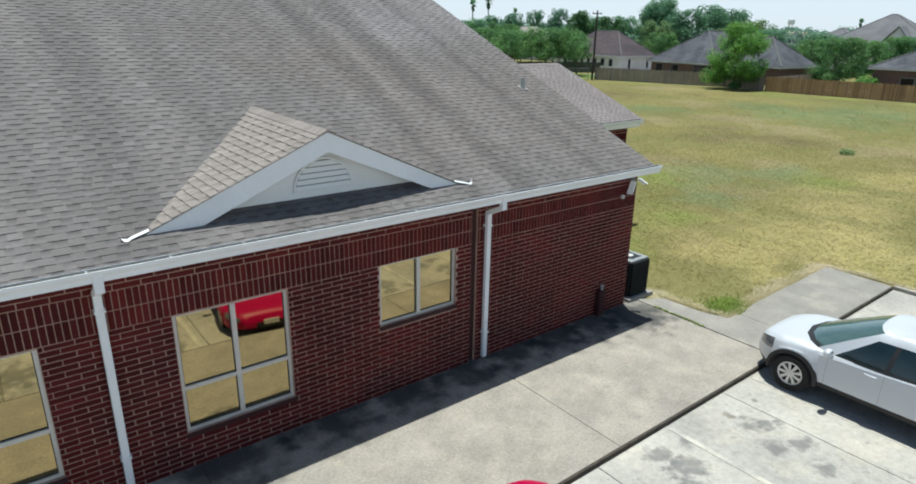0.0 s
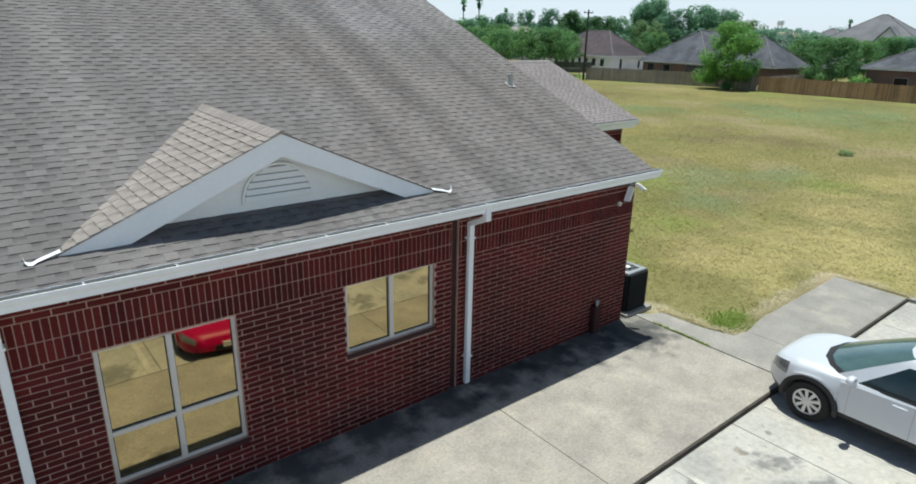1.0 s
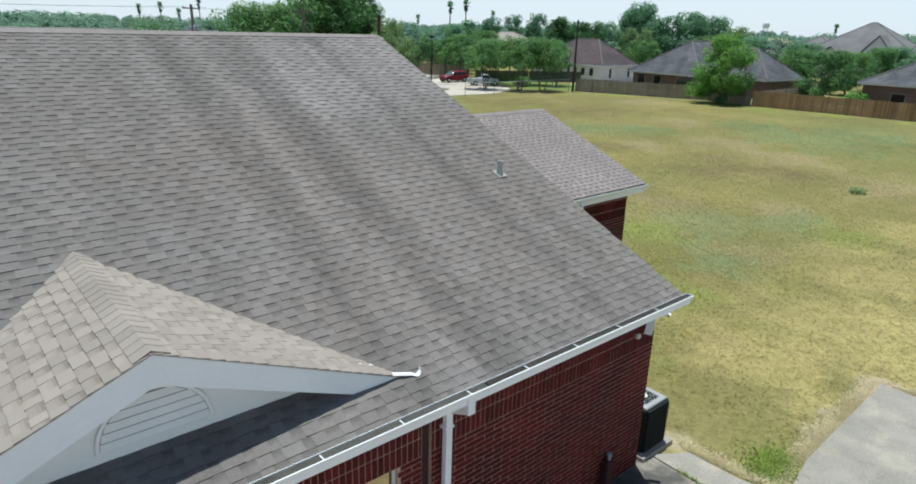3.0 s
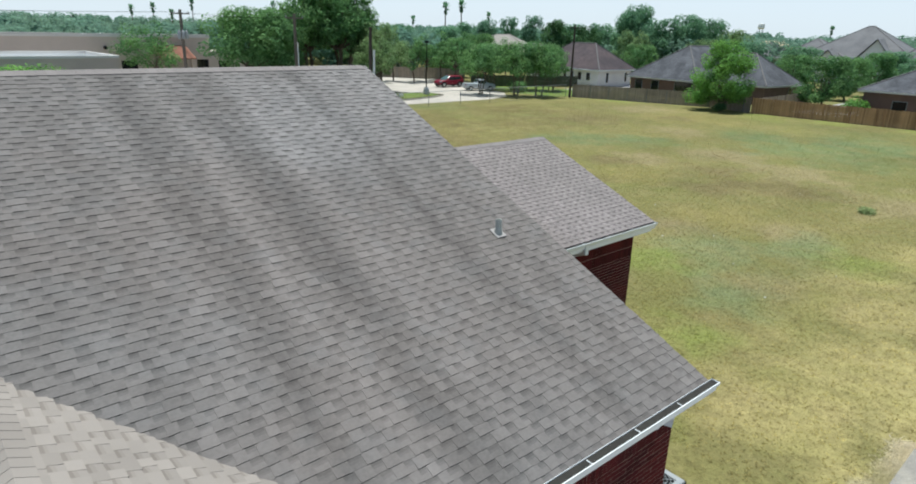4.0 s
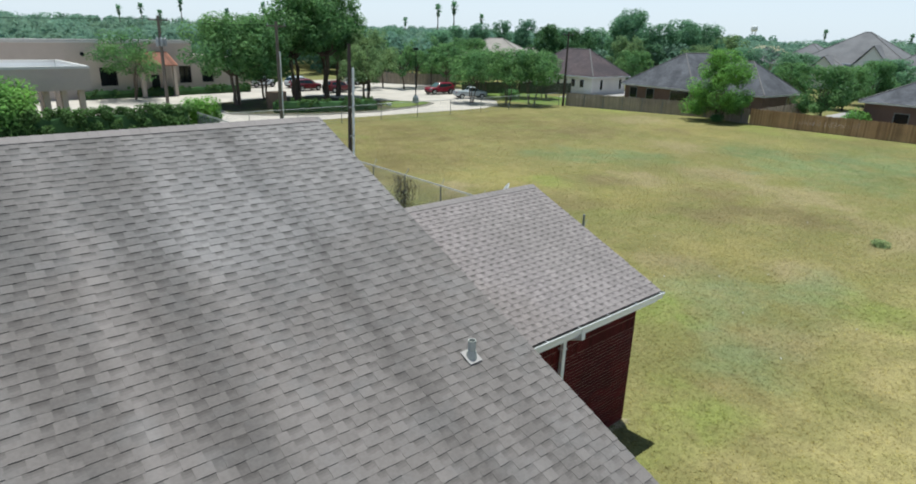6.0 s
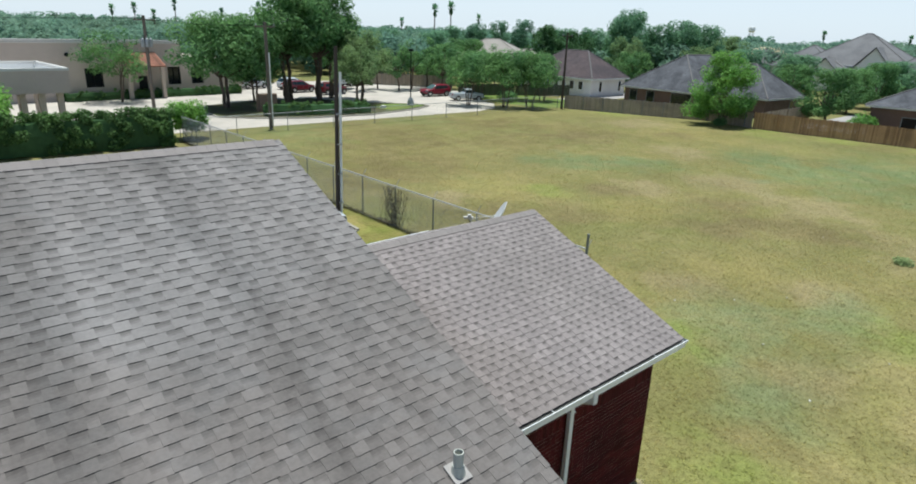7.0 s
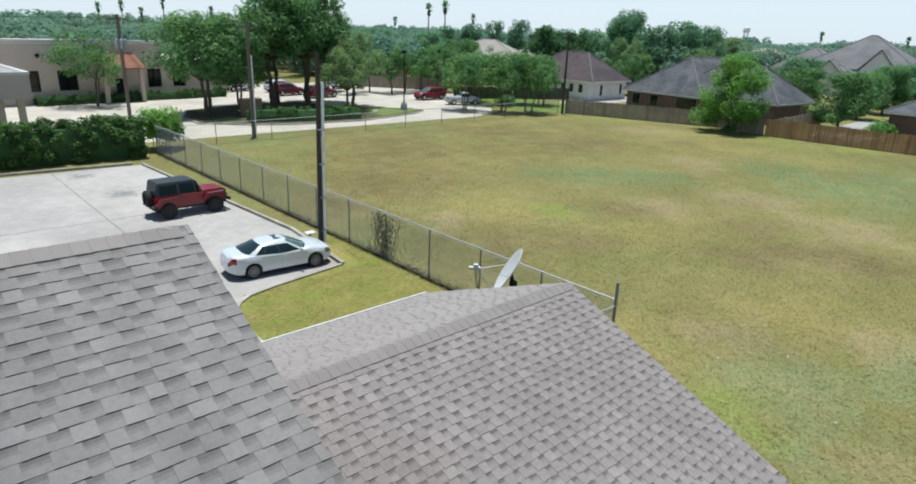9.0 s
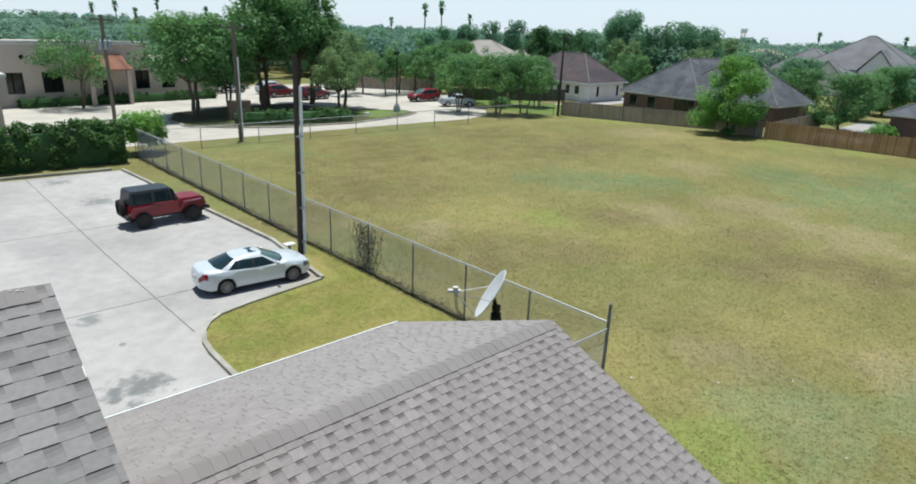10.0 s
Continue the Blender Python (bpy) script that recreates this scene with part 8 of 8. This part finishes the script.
tufts("lawn_tufts", "short green grass tufts on the lawn", np.column_stack([p, np.full(len(p), 0.025)]), 0.016, 0.018, BLADES_GREEN, 7)
# longer grass along the edges of paving
edge = [((1.1, -0.4), (1.35, -1.95)), ((1.35, -1.95), (2.65, -1.86)), ((2.65, -1.86), (6.8, -1.76)), ((6.86, -1.8), (6.9, -9)), ((0.0, 4.7), (6.0, 4.75))]
q = []
for (a, b), n in zip(edge, (2600, 2400, 9000, 6000, 1200)):
    t = rg.uniform(0, 1, n)[:, None]
    q.append(np.array(a) * (1 - t) + np.array(b) * t + np.abs(rg.normal(0, 0.14, (n, 2))) * np.array([0.9, 1.0]) * rg.choice((1.0, 0.5), (n, 1)))
q = np.concatenate(q)
tufts("verge_grass", "pale straw grass along the edge of the paving", np.column_stack([q, np.full(len(q), -0.03)]), 0.013, 0.028, BLADES_STRAW, 10, 1.8)
q = []
t = rg.normal(0, 1, (1600, 2)) * np.array([0.28, 0.20]) + np.array([1.95, -1.55])
q.append(t)
q = np.concatenate(q)
tufts("edge_grass", "fresh green grass along the edge of the paving", np.column_stack([q, np.full(len(q), -0.03)]), 0.016, 0.045, BLADES_FRESH, 8, 0.9)
t = rg.uniform(0, 1, (160, 1))
q = np.array([0.45, -0.55]) * (1 - t) + np.array([0.43, -1.9]) * t + rg.normal(0, 0.02, (160, 2))
tufts("joint_grass", "small green weeds in the paving joint", np.column_stack([q, np.full(len(q), 0.0)]), 0.012, 0.04, BLADES_FRESH, 9, 0.7)
k = rg.uniform(0, 1, (3600, 1))
q = np.array(FC) * (1 - k) + np.array(FE) * k + rg.normal(0, 0.15, (3600, 2))
tufts("fence_weeds", "dark uncut weeds along the foot of the fence", np.column_stack([q, np.full(len(q), -0.03)]), 0.02, 0.07, BLADES_WEED, 12, 1.7)
# scraps of litter in the field
rng = random.Random(91)
bm = bmesh.new()
box(bm, (-0.028, -0.02, 0.0), (0.028, 0.02, 0.012))
scrap = solid("litter_scrap", bm, PLATE, "small white scrap of litter in the dry grass", "litter", group="litter in the field")
scrap.matrix_basis = pose(13.5, 11.2, -0.02)
for x, y in ((15.2, 9.5), (17.0, 8.2), (18.8, 7.1), (12.2, 3.8), (22.5, 7.9), (16.2, 3.1), (25.9, 6.6), (19.4, 12.6), (14.4, 6.0), (28.0, 9.2)):
    copy_thing(scrap, pose(x, y, -0.02, 8, -6, rng.uniform(0, 180)))
# dabs of white sealant on the main ridge
for x, y, r in ((-0.14, 8.33, 0.009), (-0.18, 8.34, 0.006), (-0.11, 8.32, 0.006), (-0.42, 8.33, 0.005), (-0.6, 8.33, 0.004)):
    bm = bmesh.new()
    m = Matrix.Translation((x, y, roof_z(y) + 0.026))
    lathe(bm, [(r, 0.0), (r * 0.9, 0.002), (r * 0.4, 0.004)], m @ Matrix.Diagonal((1.5, 0.8, 1, 1)), 9)
    part("sealant", bm, STUCCO_CAP, main_roof, "dab of white sealant")


# ---- pieces of the walls and roofs ----
def brick_shape(key):
    w, h, d = key
    return [(x, y, z) for x in (0.0, w) for y in (0.0, h) for z in (-0.05, d)]


def lay_bricks(parent, x0, x1, y, holes, near, seed, top=3.24, notch=()):
    """Running bond up to the window heads, two soldier courses above."""
    rng = random.Random(seed)
    BL, BH, J = 0.335, 0.082, 0.014
    items = []

    def free(a, b, c, d):
        return not any(a < h[1] - 0.01 and b > h[0] + 0.01 and c < h[3] - 0.02 and d > h[2] + 0.02 for h in holes)

    def clip(a, b, c, d):
        """The stretches of a..b that no opening takes."""
        runs = [(a, b)]
        for h in holes:
            if c < h[3] - 0.03 and d > h[2] + 0.03:
                runs = [r for p, q in runs for r in ((p, min(q, h[0])), (max(p, h[1]), q)) if r[1] - r[0] > 0.03]
        return runs

    row = 0
    z = 0.0
    while z < 2.44:
        h = min(BH, 2.45 - z)
        a = x0 - (row % 2) * BL / 2
        while a < x1:
            for p, q in clip(max(a, x0), min(a + BL, x1), z, z + h):
                if q - p > 0.04:
                    items.append((p + J / 2, z + J / 2, (round(q - p - J, 2), round(h - J, 3), 0.0 + rng.choice((0.0, 0.001, 0.002)))))
            a += BL
        z += BH
        row += 1
    for z in (2.45, 2.715):
        a = x0
        while a < x1:
            hgt = 0.265
            for p, q in clip(a, min(a + BH, x1), z, z + hgt):
                if q - p > 0.04:
                    items.append((p + J / 2, z + J / 2, (round(q - p - J, 2), round(hgt - J, 3), rng.choice((0.0, 0.001, 0.002)))))
            a += BH
    for k in range(3):
        z = 2.98 + k * 0.0865
        a = x0 - (k % 2) * BL / 2
        while a < x1:
            for p, q in clip(max(a, x0), min(a + BL, x1), z, z + 0.0865):
                if q - p > 0.04:
                    items.append((p + J / 2, z + J / 2, (round(q - p - J, 2), round(0.0865 - J, 3), 0.0)))
            a += BL
    m = plane_frame((0, y, 0), (1, 0, 0), (0, 0, 1))
    pieces("brick", parent, m, items, BRICK, near, brick_shape, lambda key: [0] * 6, BOX_FACES)


lay_bricks(front_wall, -16.0, 0.0, 0.0, [(a, b, c - 0.075, d) for a, b, c, d in WIN] + [(a, b, -1, 4) for a, b in NOTCH],
           lambda u, v: -8.36 < u < -4.9 and v > 0.3, 3)
lay_bricks(wing_wall, 0.3, W_X, W_Y0, [], lambda u, v: u > 4.6, 4)


TAB_FACES = ((0, 4, 8, 10, 6, 2), (1, 3, 7, 11, 9, 5), (0, 1, 5, 4), (2, 6, 7, 3), (0, 2, 3, 1), (4, 5, 9, 8), (8, 9, 11, 10), (10, 11, 7, 6))


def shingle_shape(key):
    """A tab that thins upwards; its weather face has three strips, which put the thin tabs' printed shadow line into
    the colour.
    """
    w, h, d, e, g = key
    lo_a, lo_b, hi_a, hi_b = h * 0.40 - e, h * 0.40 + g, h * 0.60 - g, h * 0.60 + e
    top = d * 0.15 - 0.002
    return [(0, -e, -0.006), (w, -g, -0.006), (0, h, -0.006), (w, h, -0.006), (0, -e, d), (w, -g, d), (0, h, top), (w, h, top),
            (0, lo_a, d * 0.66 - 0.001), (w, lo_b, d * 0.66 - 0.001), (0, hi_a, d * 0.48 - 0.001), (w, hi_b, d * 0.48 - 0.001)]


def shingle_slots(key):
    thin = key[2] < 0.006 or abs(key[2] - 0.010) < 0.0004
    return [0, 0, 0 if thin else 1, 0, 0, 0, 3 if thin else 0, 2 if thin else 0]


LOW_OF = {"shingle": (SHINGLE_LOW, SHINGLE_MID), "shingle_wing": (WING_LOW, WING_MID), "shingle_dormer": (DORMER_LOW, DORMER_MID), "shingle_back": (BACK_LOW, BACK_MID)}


def lay_shingles(parent, m, outline, near, seed, material, expo=0.1385, wide=(0.12, 0.15, 0.18, 0.21), slim=(0.10, 0.13, 0.16), deep=(0.009, 0.0035)):
    """Courses of laminated tabs, thick and thin by turns. outline(v): the stretch of u at that height, and the top."""
    rng = random.Random(seed)
    items = []
    v, top = 0.0, outline(None)
    while v < top:
        u0, u1 = outline(v + expo * 0.5)
        u = u0
        thick = rng.random() < 0.5
        while u < u1 - 0.01:
            w = rng.choice(wide) if thick else rng.choice(slim)
            w = min(w, round(u1 - u, 2))
            if w > 0.015:
                items.append((u, v, (w, round(min(expo, top - v) + 0.02, 3), deep[0] if thick else deep[1], rng.choice((0.0, 0.004, 0.008)), rng.choice((0.0, 0.004, 0.008)))))
            u += max(w, 0.02)
            thick = not thick
        v += expo
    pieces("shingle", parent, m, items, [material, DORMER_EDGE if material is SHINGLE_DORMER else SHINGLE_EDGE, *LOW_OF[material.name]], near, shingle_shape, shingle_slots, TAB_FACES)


norm = math.sqrt(1 + SLOPE * SLOPE)
run_main = (RIDGE_Y - EAVE_Y) * norm
m_main = plane_frame((WEST, EAVE_Y - 0.03, roof_z(EAVE_Y - 0.03)), (1, 0, 0), (0, 1, SLOPE))
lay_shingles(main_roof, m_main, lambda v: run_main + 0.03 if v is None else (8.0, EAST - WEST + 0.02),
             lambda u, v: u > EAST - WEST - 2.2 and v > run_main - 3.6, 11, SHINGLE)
wnorm = math.sqrt(1 + W_SLOPE * W_SLOPE)
run_w = (W_RIDGE - 4.46) * wnorm
m_wing = plane_frame((0.06, 4.43, W_RZ - W_SLOPE * (W_RIDGE - 4.43)), (1, 0, 0), (0, 1, W_SLOPE))
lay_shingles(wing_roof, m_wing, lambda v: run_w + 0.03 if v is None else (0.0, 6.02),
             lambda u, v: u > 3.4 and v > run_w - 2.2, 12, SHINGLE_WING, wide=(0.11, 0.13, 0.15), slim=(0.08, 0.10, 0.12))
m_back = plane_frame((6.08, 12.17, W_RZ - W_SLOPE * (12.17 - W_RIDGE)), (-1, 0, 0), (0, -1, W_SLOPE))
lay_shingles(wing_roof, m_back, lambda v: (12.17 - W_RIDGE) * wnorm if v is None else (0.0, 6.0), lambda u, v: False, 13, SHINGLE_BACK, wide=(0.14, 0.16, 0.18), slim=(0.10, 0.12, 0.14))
# the gable's two slopes: courses run with its ridge, cut off at the valley
peak = Vector((DPX, DY, DPZ))
ridge_dir = (BACK - peak).normalized()
ridge_len = (BACK - peak).length
for x, s in ((DX0, 1), (DX1, -1)):
    foot = Vector((x, DY, DZ))
    up = peak - foot
    lean = up.dot(ridge_dir)
    up = up - ridge_dir * lean
    drun = up.length
    if s == 1:
        m = plane_frame(foot + ridge_dir * ridge_len, -ridge_dir, up)
        rule = lambda v, r=drun, q=lean: r if v is None else (ridge_len * (1 - v / r) - 0.05, ridge_len + 0.06 - q * v / r)
    else:
        m = plane_frame(foot, ridge_dir, up)
        rule = lambda v, r=drun, q=lean: r if v is None else (q * v / r - 0.06, ridge_len * v / r + 0.05)
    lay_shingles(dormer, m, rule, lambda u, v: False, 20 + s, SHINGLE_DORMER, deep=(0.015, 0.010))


def ridge_caps(parent, a, b, slope, material=SHINGLE_CAP):
    """Overlapping bent caps along a ridge from a to b."""
    a, b = Vector(a), Vector(b)
    verts, faces = [], []
    step, w = 0.14, 0.15
    d = (b - a).normalized()
    side = Vector((-d.y, d.x, 0)).normalized()
    for i in range(int((b - a).length / step)):
        base = len(verts)
        for t, lift in ((i * step, 0.024), ((i + 1) * step + 0.05, 0.018)):
            for off in (-w, 0, w):
                p = a + d * t + side * off + Vector((0, 0, (lift if off == 0 else lift - 0.006) - slope * abs(off)))
                verts += [tuple(p), tuple(p - Vector((0, 0, 0.008)))]
        f = [(0, 2, 8, 6), (2, 4, 10, 8), (1, 7, 9, 3), (3, 9, 11, 5), (0, 1, 3, 2), (2, 3, 5, 4), (6, 8, 9, 7), (8, 10, 11, 9), (0, 6, 7, 1), (4, 5, 11, 10)]
        faces += [tuple(base + k for k in q) for q in f]
    joined("ridge_cap", verts, faces, material, parent)


ridge_caps(main_roof, (-18.0, RIDGE_Y, RIDGE_Z), (EAST - 0.03, RIDGE_Y, RIDGE_Z), SLOPE)
ridge_caps(wing_roof, (0.08, W_RIDGE, W_RZ), (6.0, W_RIDGE, W_RZ), W_SLOPE)
ridge_caps(dormer, peak - ridge_dir * 0.04, BACK, d_slope, SHINGLE_DORMER)
